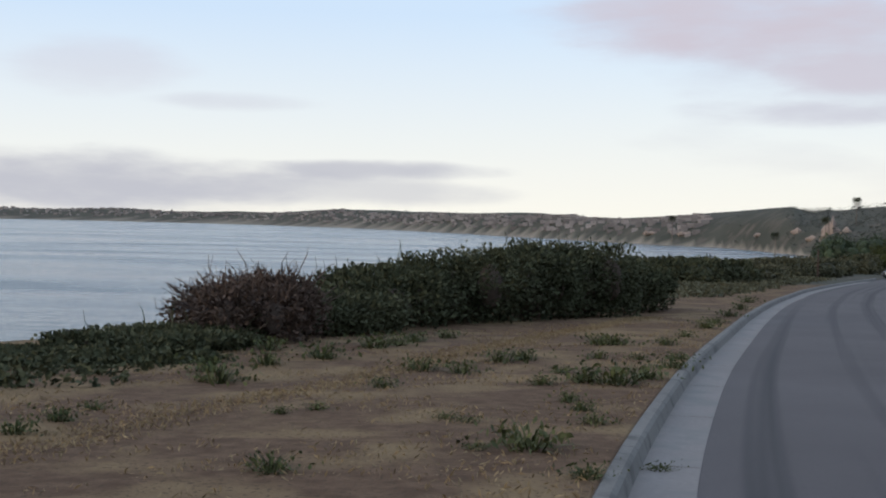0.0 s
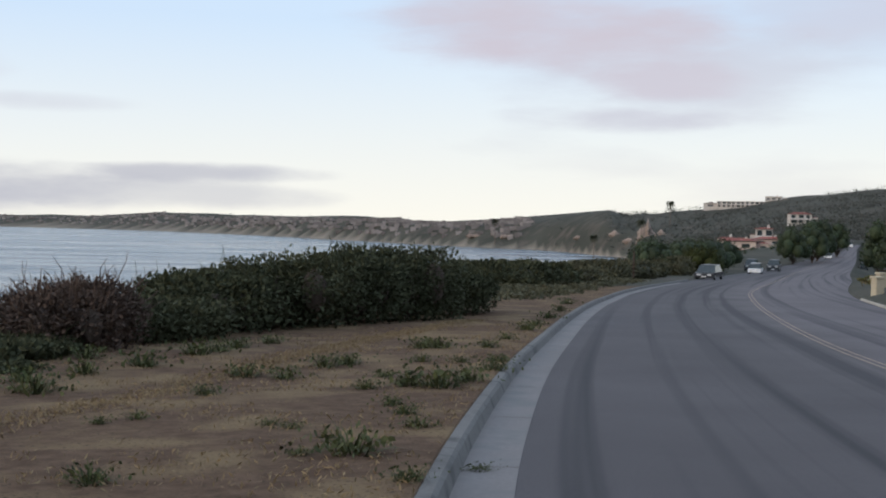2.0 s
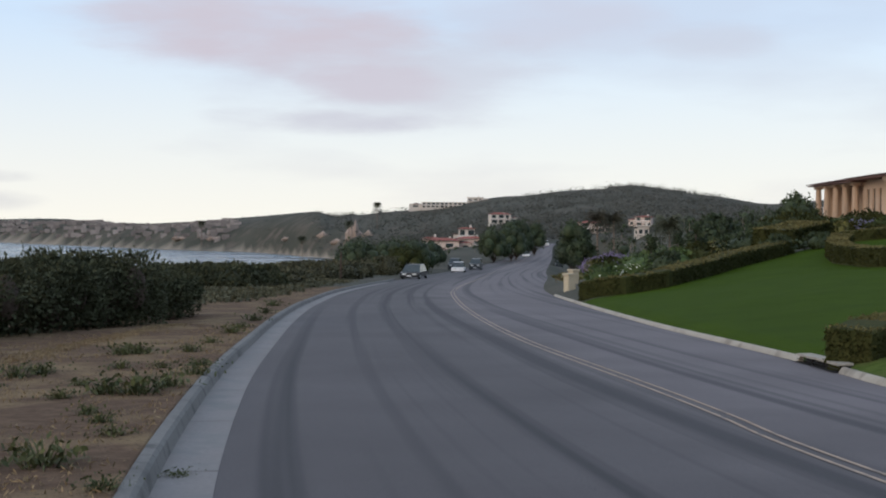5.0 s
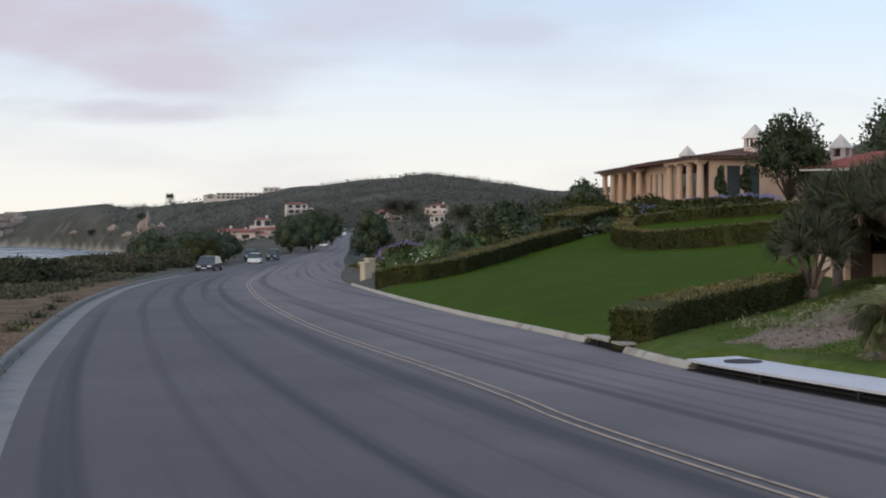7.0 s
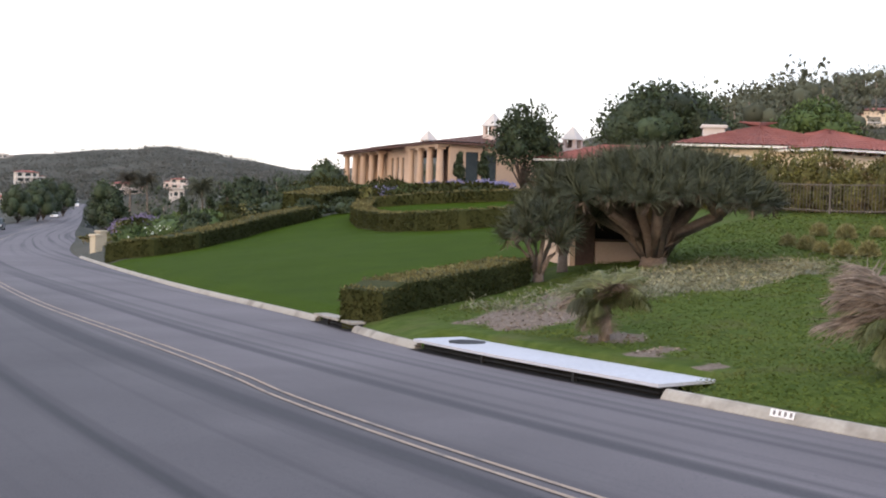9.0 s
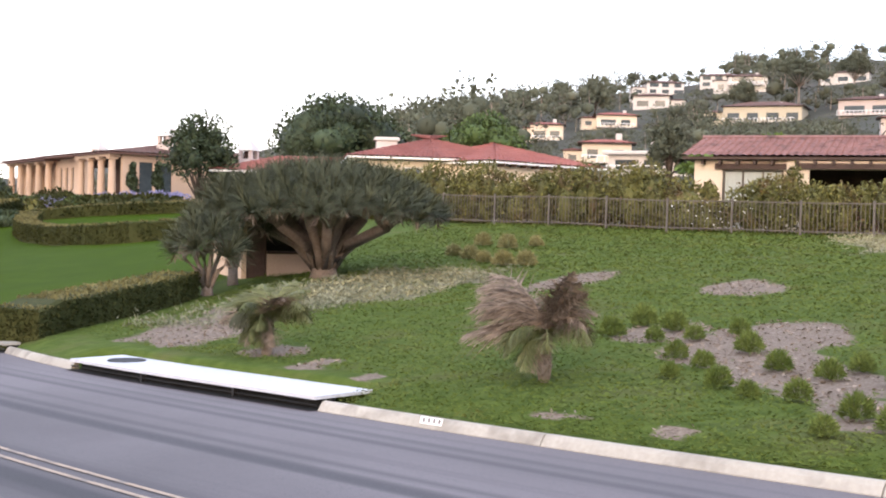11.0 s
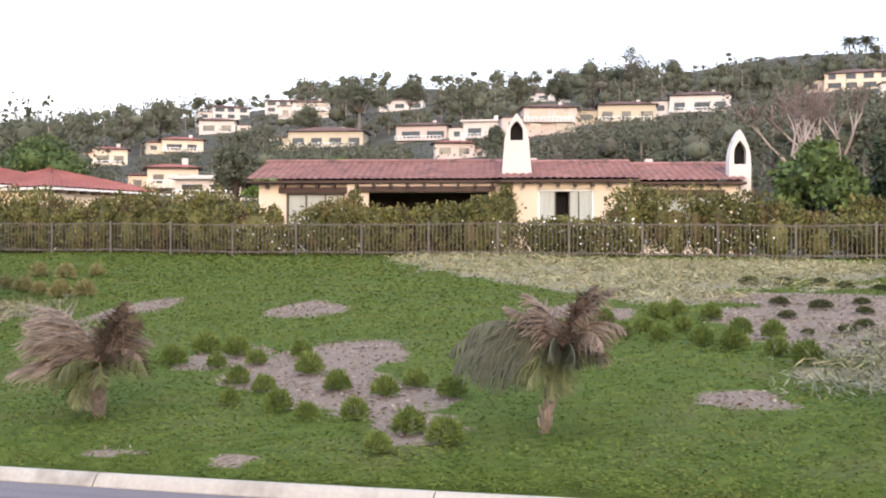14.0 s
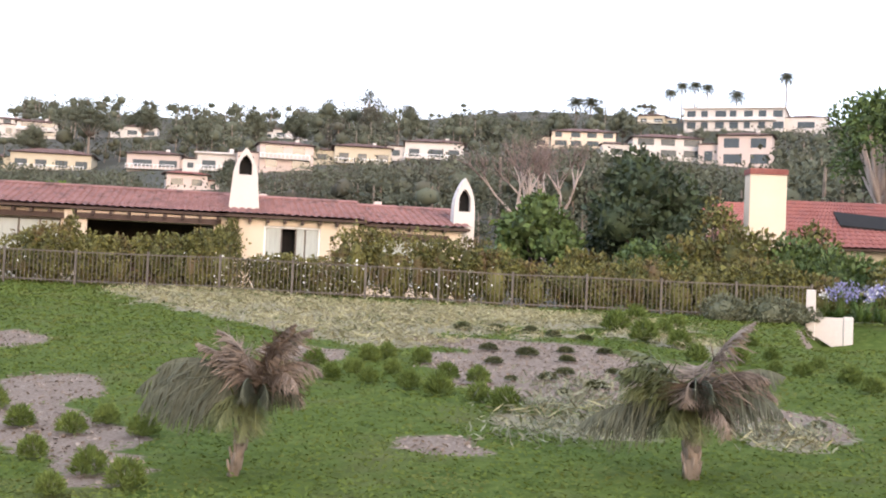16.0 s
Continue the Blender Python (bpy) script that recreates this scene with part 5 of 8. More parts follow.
small_palm("wind-burnt palm with dry brown fronds blown to one side", 10.53, 7.12, 0.56, [(92, 68, 1.0, 78, 1), (98, 60, 1.0, 82, 1), (86, 54, 1.0, 82, 1), (104, 46, 0.95, 84, 1), (95, 38, 0.9, 78, 1), (90, 62, 0.85, 100, 1), (92, 8, 1.08, 35, 1), (88, 14, 0.9, 40, 1),
                                  (270, 80, 0.72, 40, 1), (276, 68, 0.66, 60, 1), (264, 72, 0.70, 50, 1), (268, 48, 0.64, 110, 1), (285, 38, 0.60, 120, 1), (262, 32, 0.72, 92, 3), (180, -25, 0.55, 40, 3), (195, -32, 0.5, 40, 1), (165, -20, 0.5, 50, 3),
                                  (115, 20, 0.6, 100, 0), (130, 5, 0.55, 90, 0), (150, 30, 0.55, 130, 0), (220, 25, 0.5, 130, 0), (0, 62, 0.7, 60, 0), (330, 52, 0.65, 80, 1), (30, 55, 0.7, 70, 0)], 22, 0, 0.0, 0.052)
small_palm("wind-burnt palm with a leaning trunk and grey drooping fronds", 10.42, 2.70, 0.74, [(92, 30, 1.08, 78, 2), (98, 22, 1.04, 80, 2), (85, 36, 1.02, 86, 2), (100, 12, 0.85, 70, 2), (94, 42, 0.90, 75, 2), (112, 55, 0.62, 40, 1), (275, 76, 0.72, 60, 1), (285, 62, 0.66, 110, 1), (262, 82, 0.66, 50, 1), (250, 60, 0.56, 140, 1),
                                  (290, 40, 0.5, 140, 1), (270, 50, 0.52, 150, 2), (90, 80, 0.62, 60, 1), (60, 70, 0.55, 70, 1), (150, -10, 0.5, 60, 0), (180, -25, 0.5, 50, 0), (200, -20, 0.45, 60, 0), (120, 0, 0.5, 80, 0), (215, 40, 0.45, 140, 2), (180, 50, 0.5, 140, 2)], 23, 0, 0.16, 0.042)
small_palm("stout young palm with frayed grey and brown fronds", 11.10, -0.83, 0.66, [(95, 60, 0.76, 60, 0), (110, 52, 0.72, 72, 0), (85, 48, 0.72, 78, 0), (100, 36, 0.66, 80, 0), (92, 6, 0.98, 48, 2), (98, 12, 0.8, 60, 2), (180, 70, 0.6, 150, 2), (170, 60, 0.6, 150, 1), (200, 66, 0.6, 150, 2), (268, 74, 0.84, 42, 1), (275, 50, 0.82, 72, 2),
                                  (282, 40, 0.76, 84, 1), (260, 32, 0.78, 84, 2), (265, 58, 0.72, 92, 1), (0, 60, 0.6, 70, 1), (190, -15, 0.45, 60, 3), (230, 10, 0.5, 110, 1), (140, 10, 0.5, 110, 0), (300, 60, 0.6, 80, 2), (160, 5, 0.45, 100, 0)], 24, 0, 0.0, 0.062)


# ---------------------------------------------------------------- dragon trees and the garden hut
def dragon_tree(label, x, y, h, r, forks, seed, rosettes, trunk_r, trunk_h, spread=1.0):
    """Stout trunk that forks again and again; a dome of stiff leaf rosettes on the tips."""
    rng = np.random.default_rng(seed)
    o = thing("dragon_tree", label, "tree", "", pose(x, y, ground_z(x, y) - 0.06))
    s = Solid()
    s.tube([(0, 0, 0), (0, 0, trunk_h * 0.5), (0, 0, trunk_h)], [trunk_r * 1.18, trunk_r * 0.98, trunk_r * 0.90], 12)
    tips = []
    for i in range(rosettes):
        a = i * 2.39996
        q = math.sqrt((i + 0.5) / rosettes)
        tips.append(np.array([math.cos(a) * r * 0.86 * q, math.sin(a) * r * 0.86 * q, h * (0.90 - 0.34 * q ** 2.4) - 0.16 + rng.uniform(-0.05, 0.05)]))
    for i in range(forks):
        a = 2 * math.pi * i / forks + rng.uniform(-0.15, 0.15)
        rr = r * (0.50 if i % 2 else 0.30) * spread
        knee = np.array([math.cos(a) * rr * 0.42, math.sin(a) * rr * 0.42, trunk_h + (h - trunk_h) * 0.20])
        node = np.array([math.cos(a) * rr, math.sin(a) * rr, trunk_h + (h - trunk_h) * (0.36 if i % 2 else 0.44)])
        s.tube([(math.cos(a) * trunk_r * 0.4, math.sin(a) * trunk_r * 0.4, trunk_h * 0.75), knee, node], [trunk_r * 0.50, trunk_r * 0.40, trunk_r * 0.34], 7)
        mine = sorted(tips, key=lambda t_: (t_[0] - node[0]) ** 2 + (t_[1] - node[1]) ** 2)[:max(6, rosettes // forks + 3)]
        for t_ in mine:
            mid_ = node * 0.5 + t_ * 0.5 + np.array([0, 0, 0.02]) + rng.normal(size=3) * 0.04
            s.tube([node, mid_, t_], [trunk_r * 0.24, trunk_r * 0.17, trunk_r * 0.13], 5)
    part("trunk", s.mesh("trunk", M["bark"], True), o)
    q, dead = [], []
    for t_ in tips:
        out = t_ / np.array([r, r, h]) * np.array([1, 1, 0.4])
        b = blades(rng, 135, 0.52, 0.019, 1.45, 0.35, 0.03)
        ax = Vector((out[0] * 0.9, out[1] * 0.9, 1)).normalized()
        rot = np.array(Vector((0, 0, 1)).rotation_difference(ax).to_matrix())
        q.append(b @ rot.T + t_)
        if np.hypot(t_[0], t_[1]) > 0.55 * r:
            bd = blades(rng, 16, 0.40, 0.034, 1.3, 0.5, 0.03)
            bd[:, :, 2] *= -0.8
            dead.append(bd + t_ - np.array([0, 0, 0.04]))
    part("leaf_dome", quad_mesh("leaf_dome", np.concatenate(q), M["leaf_dragon"]), o)
    if dead:
        part("dry_leaves", quad_mesh("dry_leaves", np.concatenate(dead), M["leaf_dead"]), o)
    return o


dragon_tree("old dragon tree with forking trunk and wide grey-green leaf dome", 19.4, 19.7, 2.75, 2.95, 14, 31, 150, 0.30, 0.32)
dragon_tree("smaller dragon tree with bare forked stems beside the hut", 15.9, 19.3, 1.75, 0.80, 6, 32, 16, 0.12, 0.25, 1.3)
dragon_tree("slender dragon tree leaning against the larger one", 17.6, 20.6, 2.55, 0.95, 6, 33, 24, 0.11, 0.5, 1.0)

hut = thing("garden_hut", "small peach stucco garden hut half hidden by a dragon tree", "hut", m=pose(18.9, 21.9, ground_z(20.0, 21.6) - 0.1, 0, 0, -22))
s = Solid()
s.box(0, 0, -0.3, 0.12, 2.2, 1.4).box(0.12, 0, -0.3, 0.62, 0.14, 0.0).box(0.12, 0, 1.2, 2.3, 0.14, 1.4).box(1.5, 0, -0.3, 2.3, 0.14, 1.2).box(0.62, 0, -0.3, 1.5, 0.14, 0.62).box(2.18, 0.14, -0.3, 2.3, 2.2, 1.4).box(0.12, 2.06, -0.3, 2.18, 2.2, 1.4)
part("wall", s.mesh("wall", M["stucco_peach"], weld=True), hut)
part("door", Solid().bevel_box(0.13, 0.03, 0.0, 0.60, 0.10, 1.2, 0.015).mesh("door", M["wood_dark"]), hut, "red-brown wooden door")
# black sheet behind the opening stands in for the shaded inside
part("window_opening", Solid().box(0.62, 0.30, 0.62, 1.5, 0.34, 1.2).mesh("window_opening", M["dark"]), hut, "black sheet for the shade in the unglazed opening")
part("sill", Solid().bevel_box(0.60, -0.04, 0.58, 1.52, 0.16, 0.64, 0.01).mesh("sill", M["wood_dark"]), hut)
part("roof", Solid().bevel_box(-0.1, -0.15, 1.41, 2.4, 2.3, 1.5, 0.03).mesh("roof", M["tile_brown"]), hut)


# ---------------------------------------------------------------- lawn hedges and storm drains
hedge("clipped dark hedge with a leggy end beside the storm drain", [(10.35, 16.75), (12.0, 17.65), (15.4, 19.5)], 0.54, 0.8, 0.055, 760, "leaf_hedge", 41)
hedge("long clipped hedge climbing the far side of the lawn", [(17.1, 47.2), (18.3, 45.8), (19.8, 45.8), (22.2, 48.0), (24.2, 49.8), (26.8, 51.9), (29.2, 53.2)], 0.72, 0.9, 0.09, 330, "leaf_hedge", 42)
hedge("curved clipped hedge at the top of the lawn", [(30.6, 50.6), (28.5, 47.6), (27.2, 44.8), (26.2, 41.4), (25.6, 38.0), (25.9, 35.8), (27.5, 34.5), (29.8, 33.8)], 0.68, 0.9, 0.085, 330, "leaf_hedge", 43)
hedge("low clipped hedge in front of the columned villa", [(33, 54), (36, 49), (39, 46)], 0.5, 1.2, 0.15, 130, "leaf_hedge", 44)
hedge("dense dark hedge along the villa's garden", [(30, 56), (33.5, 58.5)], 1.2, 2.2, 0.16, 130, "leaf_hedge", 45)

s = Solid().tube([(11.2, 17.0, ground_z(11.2, 17.0) + 0.03), (13.3, 18.2, ground_z(13.3, 18.2) + 0.05), (15.3, 19.3, ground_z(15.3, 19.3) + 0.04)], [0.028, 0.028, 0.028], 6)
tagged(new("irrigation_pipe", s.mesh("irrigation_pipe", M["paint_white"], True)), "white plastic pipe lying along the foot of the hedge", "pipe")


def storm_drain(y0, y1, slab_d, label, hole, lid_mat="slab_white"):
    """An open kerb inlet: a black block for its shaded throat, steel bars along it, and its concrete lid."""
    o = thing("storm_drain", label, "storm drain", "storm drains in the kerb")
    ysd = np.linspace(y0, y1, 12)
    xr = x_right(ysd)
    zr = z_road(ysd)
    def bar_along(f0, f1, za, zb_):
        sol, v, f = Solid(), [], []
        for x, y, z in zip(xr, ysd, zr):
            v += [(x + f0, y, z + za), (x + f1, y, z + za), (x + f1, y, z + zb_), (x + f0, y, z + zb_)]
        for i in range(11):
            f += [(4 * i + k, 4 * i + 4 + k, 4 * i + 4 + (k + 1) % 4, 4 * i + (k + 1) % 4) for k in range(4)]
        return sol.add(v, f + [(0, 1, 2, 3), (47, 46, 45, 44)])
    lid, thr = bar_along(-0.03, slab_d, 0.088, 0.122), bar_along(0.14, 0.24, -0.20, 0.088)
    part("lid", lid.mesh("lid", M[lid_mat]), o, "flat pale concrete lid")
    # black block and floor strip: the shade under the lid put into colour
    part("throat", thr.mesh("throat", M["dark"]), o, "black block for the shade in the throat")
    part("floor", ribbon("floor", lambda y: x_right(y) - 0.10, lambda y: x_right(y) + 0.25, ysd, 1, lambda x, y: z_road(y) - 0.008 - 0.05 * np.clip(x - x_right(y), 0, 1), M["dark"]), o)
    for zb_ in (0.045,):
        part("rail", Solid().tube([(x - 0.012, y, z + zb_ - 0.01) for x, y, z in zip(xr, ysd, zr)], [0.007] * 12, 5).mesh("rail", M["iron"]), o)
    for i in range(3, 11, 4):
        part("bar", Solid().box(xr[i] - 0.03, ysd[i] - 0.02, zr[i] - 0.05, xr[i] + 0.02, ysd[i] + 0.02, zr[i] + 0.09).mesh("bar", M["iron"]), o)
    if hole:
        hy = y1 - 0.75
        c_ = (float(x_right(hy)) + 0.42, hy, float(z_road(hy)) + 0.120)
        v = [(c_[0] + 0.24 * math.cos(a), c_[1] + 0.24 * math.sin(a), c_[2] + h_) for h_ in (0.0, 0.014) for a in [2 * math.pi * k / 24 for k in range(24)]]
        part("manhole_cover", mesh_of("manhole_cover", v, [tuple(range(24, 48))] + [(k, (k + 1) % 24, 24 + (k + 1) % 24, 24 + k) for k in range(24)], M["iron"]), o, "round dark iron cover")
    return o


storm_drain(8.62, 13.75, 0.84, "long storm drain with a white concrete lid and dark slot", True)
storm_drain(16.5, 18.6, 0.24, "short storm drain slot in the kerb", False, "concrete_pale")
mark = thing("kerb_marking", "white painted patch with unreadable dark marks on the kerb face", "kerb marking")
part("patch", ribbon("patch", lambda y: x_right(y) - 0.005, lambda y: x_right(y) + 0.013, np.linspace(6.88, 7.16, 3), 1, lambda x, y: z_road(y) + 0.02 + (x - x_right(y) + 0.005) / 0.018 * 0.062, M["paint_white"]), mark)
for k in range(4):
    part("bar", ribbon("bar", lambda y: x_right(y) - 0.004, lambda y: x_right(y) + 0.007, np.linspace(6.90 + 0.065 * k, 6.93 + 0.065 * k, 2), 1, lambda x, y: z_road(y) + 0.036 + (x - x_right(y) + 0.004) / 0.018 * 0.062, M["concrete"]), mark)


# ---------------------------------------------------------------- houses: shared pieces
def tile_sheet(a, b, c, d, cols, rows, material, lap=0.03, amp=0.05):
    """Barrel tiles on the slope a-b (eave, left to right) to d-c (ridge): rounded columns in stepped courses."""
    a, b, c, d = [Vector(p) for p in (a, b, c, d)]
    nrm = (b - a).cross(d - a).normalized()
    v, f = [], []
    seg = 4
    for r in range(rows):
        for e in (0, 1):
            t = (r + e) / rows
            lift = lap * (1 - e) + 0.004
            for k in range(cols * seg + 1):
                u = k / (cols * seg)
                w = amp * abs(math.sin(math.pi * (k % seg) / seg))
                p = a.lerp(b, u).lerp(d.lerp(c, u), t) + nrm * (w + lift)
                v.append(p)
    m_ = cols * seg + 1
    for r in range(2 * rows - 1):
        f += [(r * m_ + k, r * m_ + k + 1, (r + 1) * m_ + k + 1, (r + 1) * m_ + k) for k in range(m_ - 1)]
    return v, f


def hip_roof(w, d, ov, z, rise, hip=(True, True), pitch_cols=0.26, rows=10):
    """Four tiled slopes over a rectangle 0..w by 0..d, with its eaves at z."""
    x0, x1, y0, y1 = -ov, w + ov, -ov, d + ov
    k = (y1 - y0) / 2
    ra, rb = x0 + (k if hip[0] else 0), x1 - (k if hip[1] else 0)
    R0, R1 = (ra, (y0 + y1) / 2, z + rise), (rb, (y0 + y1) / 2, z + rise)
    s = Solid()
    cols = max(4, int((x1 - x0) / pitch_cols))
    s.add(*tile_sheet((x0, y0, z), (x1, y0, z), R1, R0, cols, rows, None))
    s.add(*tile_sheet((x1, y1, z), (x0, y1, z), R0, R1, cols, rows, None))
    cs = max(4, int((y1 - y0) / pitch_cols))
    if hip[0]:
        s.add(*tile_sheet((x0, y1, z), (x0, y0, z), R0, R0, cs, rows, None))
    if hip[1]:
        s.add(*tile_sheet((x1, y0, z), (x1, y1, z), R1, R1, cs, rows, None))
    return s, R0, R1


def soffit(w, d, ov, z):
    return Solid().box(-ov, -ov, z - 0.10, w + ov, d + ov, z - 0.01)


def wall_with_holes(w, z0, z1, t, holes):
    """A wall 0..w along x, its face at y = 0, t thick, with openings (x0, z0, x1, z1)."""
    s = Solid()
    xs = sorted({0.0, w, *[h[0] for h in holes], *[h[2] for h in holes]})
    for a, b in zip(xs, xs[1:]):
        cut = sorted([(h[1], h[3]) for h in holes if h[0] <= a + 1e-6 and h[2] >= b - 1e-6])
        z = z0
        for lo, hi in cut:
            if lo > z + 1e-4:
                s.box(a, 0, z, b, t, lo)
            z = max(z, hi)
        if z < z1 - 1e-4:
            s.box(a, 0, z, b, t, z1)
    return s


def window(parent, x0, z0, x1, z1, y=0.12, bars=1, frame_mat="paint_white", pane_mat="glass", name="window", rail=True, m=None):
    s = Solid()
    k = 0.06
    s.box(x0, y, z0, x0 + k, y + 0.06, z1).box(x1 - k, y, z0, x1, y + 0.06, z1).box(x0 + k, y, z1 - k, x1 - k, y + 0.06, z1).box(x0 + k, y, z0, x1 - k, y + 0.06, z0 + k)
    for i in range(bars):
        c_ = x0 + (x1 - x0) * (i + 1) / (bars + 1)
        s.box(c_ - 0.03, y + 0.002, z0 + k, c_ + 0.03, y + 0.058, z1 - k)
    win = part(name, s.mesh(name, M[frame_mat], weld=True), parent, m=m)
    for i in range(bars + 1):
        a = x0 + k + (x1 - x0 - 2 * k) * i / (bars + 1) + 0.03
        b = x0 + k + (x1 - x0 - 2 * k) * (i + 1) / (bars + 1) - 0.03
        part("pane", Solid().box(a, y + 0.025, z0 + k, b, y + 0.035, z1 - k).mesh("pane", M[pane_mat]), win)
    return win


def arch_outline(w, h0, h1, n=9):
    """Half-widths of a pointed arch: straight sides to h0, then curving to the point at h1."""
    pts = [(-w / 2, 0), (-w / 2, h0)]
    for i in range(1, n):
        t = i / n
        pts.append((-w / 2 * math.cos(t * math.pi / 2) ** 0.85, h0 + (h1 - h0) * t ** 0.92))
    pts.append((0, h1))
    return pts + [(-x, z) for x, z in pts[-2::-1]]


def arch_chimney(label, x, y, rz, z0, w, depth, h0, h1, hole_w, hole_z, hole_h, taper=0.88):
    """A white chimney shaped like a pointed arch, open at the top through a pointed hole."""
    o = thing("chimney", label, "chimney", "arched chimneys of the low house", pose(x, y, z0, 0, 0, rz))
    outer = [(px_ * (1 - (1 - taper) * min(1, pz / h0)), pz) for px_, pz in arch_outline(w, h0, h1)]
    inner = [(px_, pz + hole_z) for px_, pz in arch_outline(hole_w, hole_h * 0.45, hole_h)]
    n = len(outer)
    v, f = [], []
    for yy_ in (0, depth):
        v += [(px_, yy_, pz) for px_, pz in outer] + [(px_, yy_, pz) for px_, pz in inner]
    m_ = 2 * n
    for i in range(n):
        j = (i + 1) % n
        f += [(i, j, n + j, n + i), (m_ + j, m_ + i, m_ + n + i, m_ + n + j), (j, i, m_ + i, m_ + j), (n + i, n + j, m_ + n + j, m_ + n + i)]
    part("shaft", mesh_of("shaft", v, f, M["stucco_white"]), o)
    # black sheet across the hole: shade of the flue painted as a surface
    part("flue", Solid().box(-hole_w / 2 - 0.04, depth * 0.5, hole_z - 0.05, hole_w / 2 + 0.04, depth * 0.5 + 0.03, hole_z + hole_h).mesh("flue", M["dark"]), o, "black sheet for the shade in the flue opening")
    return o


# ---------------------------------------------------------------- the low cream house behind the fence
HX, HY = at(-59.86, 46, 14)
RX, RY = at(-81.58, 46, 14)
H_ROT = math.degrees(math.atan2(RY - HY, RX - HX))
H_LEN = math.hypot(RX - HX, RY - HY)
HZ = 1.50
low_house = thing("house", "low cream stucco house with red tile roof and dark beams", "house", m=pose(HX, HY, HZ, 0, 0, H_ROT))
SECT = [(0.0, 3.3, 0.25), (3.3, 9.3, 0.0), (9.3, 13.25, -0.45), (13.25, H_LEN, 0.1)]       # from, to, set back
HOLES = [[(1.0, 0.0, 3.15, 2.28)], [(0.75, 0.0, 5.1, 2.3)], [(0.85, 0.0, 2.85, 2.38)], [(0.5, 0.4, 3.4, 2.15)]]
for (a, b, back), holes in zip(SECT, HOLES):
    part("wall", wall_with_holes(b - a, -0.6, 2.62, 0.22, holes).mesh("wall", M["stucco_cream"], weld=True), low_house, m=pose(a, back, 0))
for a, back0, back1 in ((3.3, 0.0, 0.25), (9.3, -0.45, 0.0), (13.25, -0.45, 0.1)):
    part("wall", Solid().box(a - 0.02, back0 + 0.002, -0.6, a + 0.20, back1 + 0.24, 2.60).mesh("wall", M["stucco_cream"], weld=True), low_house)
part("wall", Solid().box(0, 0.47, -0.6, 0.22, 8.0, 2.62).box(H_LEN - 0.22, 0.32, -0.6, H_LEN, 8.0, 2.62).box(0.22, 7.8, -0.6, H_LEN - 0.22, 8.0, 2.62).mesh("wall", M["stucco_cream"], weld=True), low_house)
part("floor", Solid().box(0.2, 0.3, -0.3, H_LEN - 0.2, 7.8, -0.02).mesh("floor", M["wood_dark"]), low_house)
# dark sheet across the room: its colour stands for the shade indoors
part("rear_wall", Solid().box(3.4, 4.2, -0.02, 9.2, 4.3, 2.6).mesh("rear_wall", M["wood_dark"]), low_house, "dark brown sheet for the shaded room behind the opening")
for a, b, ov, back, rise, z_, hips in ((0.0, 9.6, 0.5, 0.15, 0.92, 2.74, (False, False)), (9.1, 13.4, 0.42, -0.42, 0.88, 2.72, (False, False)), (13.2, H_LEN - 0.1, 0.40, 0.1, 0.86, 2.66, (False, False))):
    dep = 8.0 - back
    s, R0, R1 = hip_roof(b - a, dep, ov if hips[0] else 0.42, z_, rise, hips, 0.26, 13)
    part("roof", s.mesh("roof", M["tile_rose"], False), low_house, m=pose(a, back, 0))
    part("eave", soffit(b - a, dep, 0.36, z_).mesh("eave", M["wood_dark"]), low_house, m=pose(a, back, 0))
    part("ridge_tiles", Solid().tube([Vector(R0) + Vector((0, 0, 0.05)), (Vector(R0) + Vector(R1)) / 2 + Vector((0, 0, 0.05)), Vector(R1) + Vector((0, 0, 0.05))], [0.10] * 3, 6).mesh("ridge_tiles", M["tile_rose"]), low_house, m=pose(a, back, 0))
tail = Solid().bevel_box(-0.05, -0.42, -0.07, 0.05, 0.02, 0.07, 0.012).mesh("rafter_tail", M["wood_dark"])
for a, b, back in SECT:
    k = int((b - a) / 0.61)
    for i in range(k):
        part("rafter_tail", tail, low_house, m=pose(a + 0.35 + i * 0.61, back - 0.002, 2.53))
for (a, b, back), (x0, z1, x1) in zip(SECT, ((0.75, 2.30, 3.28), (0.35, 2.32, 5.35), (0, 0, 0), (0.3, 2.17, 3.6))):
    if x1:
        part("lintel", Solid().bevel_box(x0, -0.16, z1, x1, 0.06, z1 + 0.20, 0.02).mesh("lintel", M["wood_dark"]), low_house, "dark wooden beam", m=pose(a, back - 0.003, 0))
window(low_house, 1.0, 0.0, 3.15, 2.28, 0.10, 2, "metal_bronze", "curtain", m=pose(0, 0.25, 0))
window(low_house, 0.5, 0.4, 3.4, 2.15, 0.10, 2, "metal_bronze", "curtain", m=pose(13.25, 0.1, 0))
door = part("sliding_door", Solid().box(0.85, 0.08, 0, 0.92, 0.16, 2.38).box(2.78, 0.08, 0, 2.85, 0.16, 2.38).box(0.92, 0.08, 2.31, 2.78, 0.16, 2.38).mesh("sliding_door", M["paint_white"]), low_house, "half-open glass sliding door", m=pose(9.3, -0.45, 0))
for x0, x1, m_ in ((0.93, 1.45, "curtain"), (1.98, 2.28, "curtain"), (2.32, 2.77, "curtain")):
    part("pane", Solid().box(x0, 0.10, 0.05, x1, 0.115, 2.30).mesh("pane", M[m_]), door)
# black sheet behind the door gap, coloured as the shade inside
part("doorway", Solid().box(1.47, 0.6, 0.0, 1.96, 0.62, 2.31).mesh("doorway", M["dark"]), door)
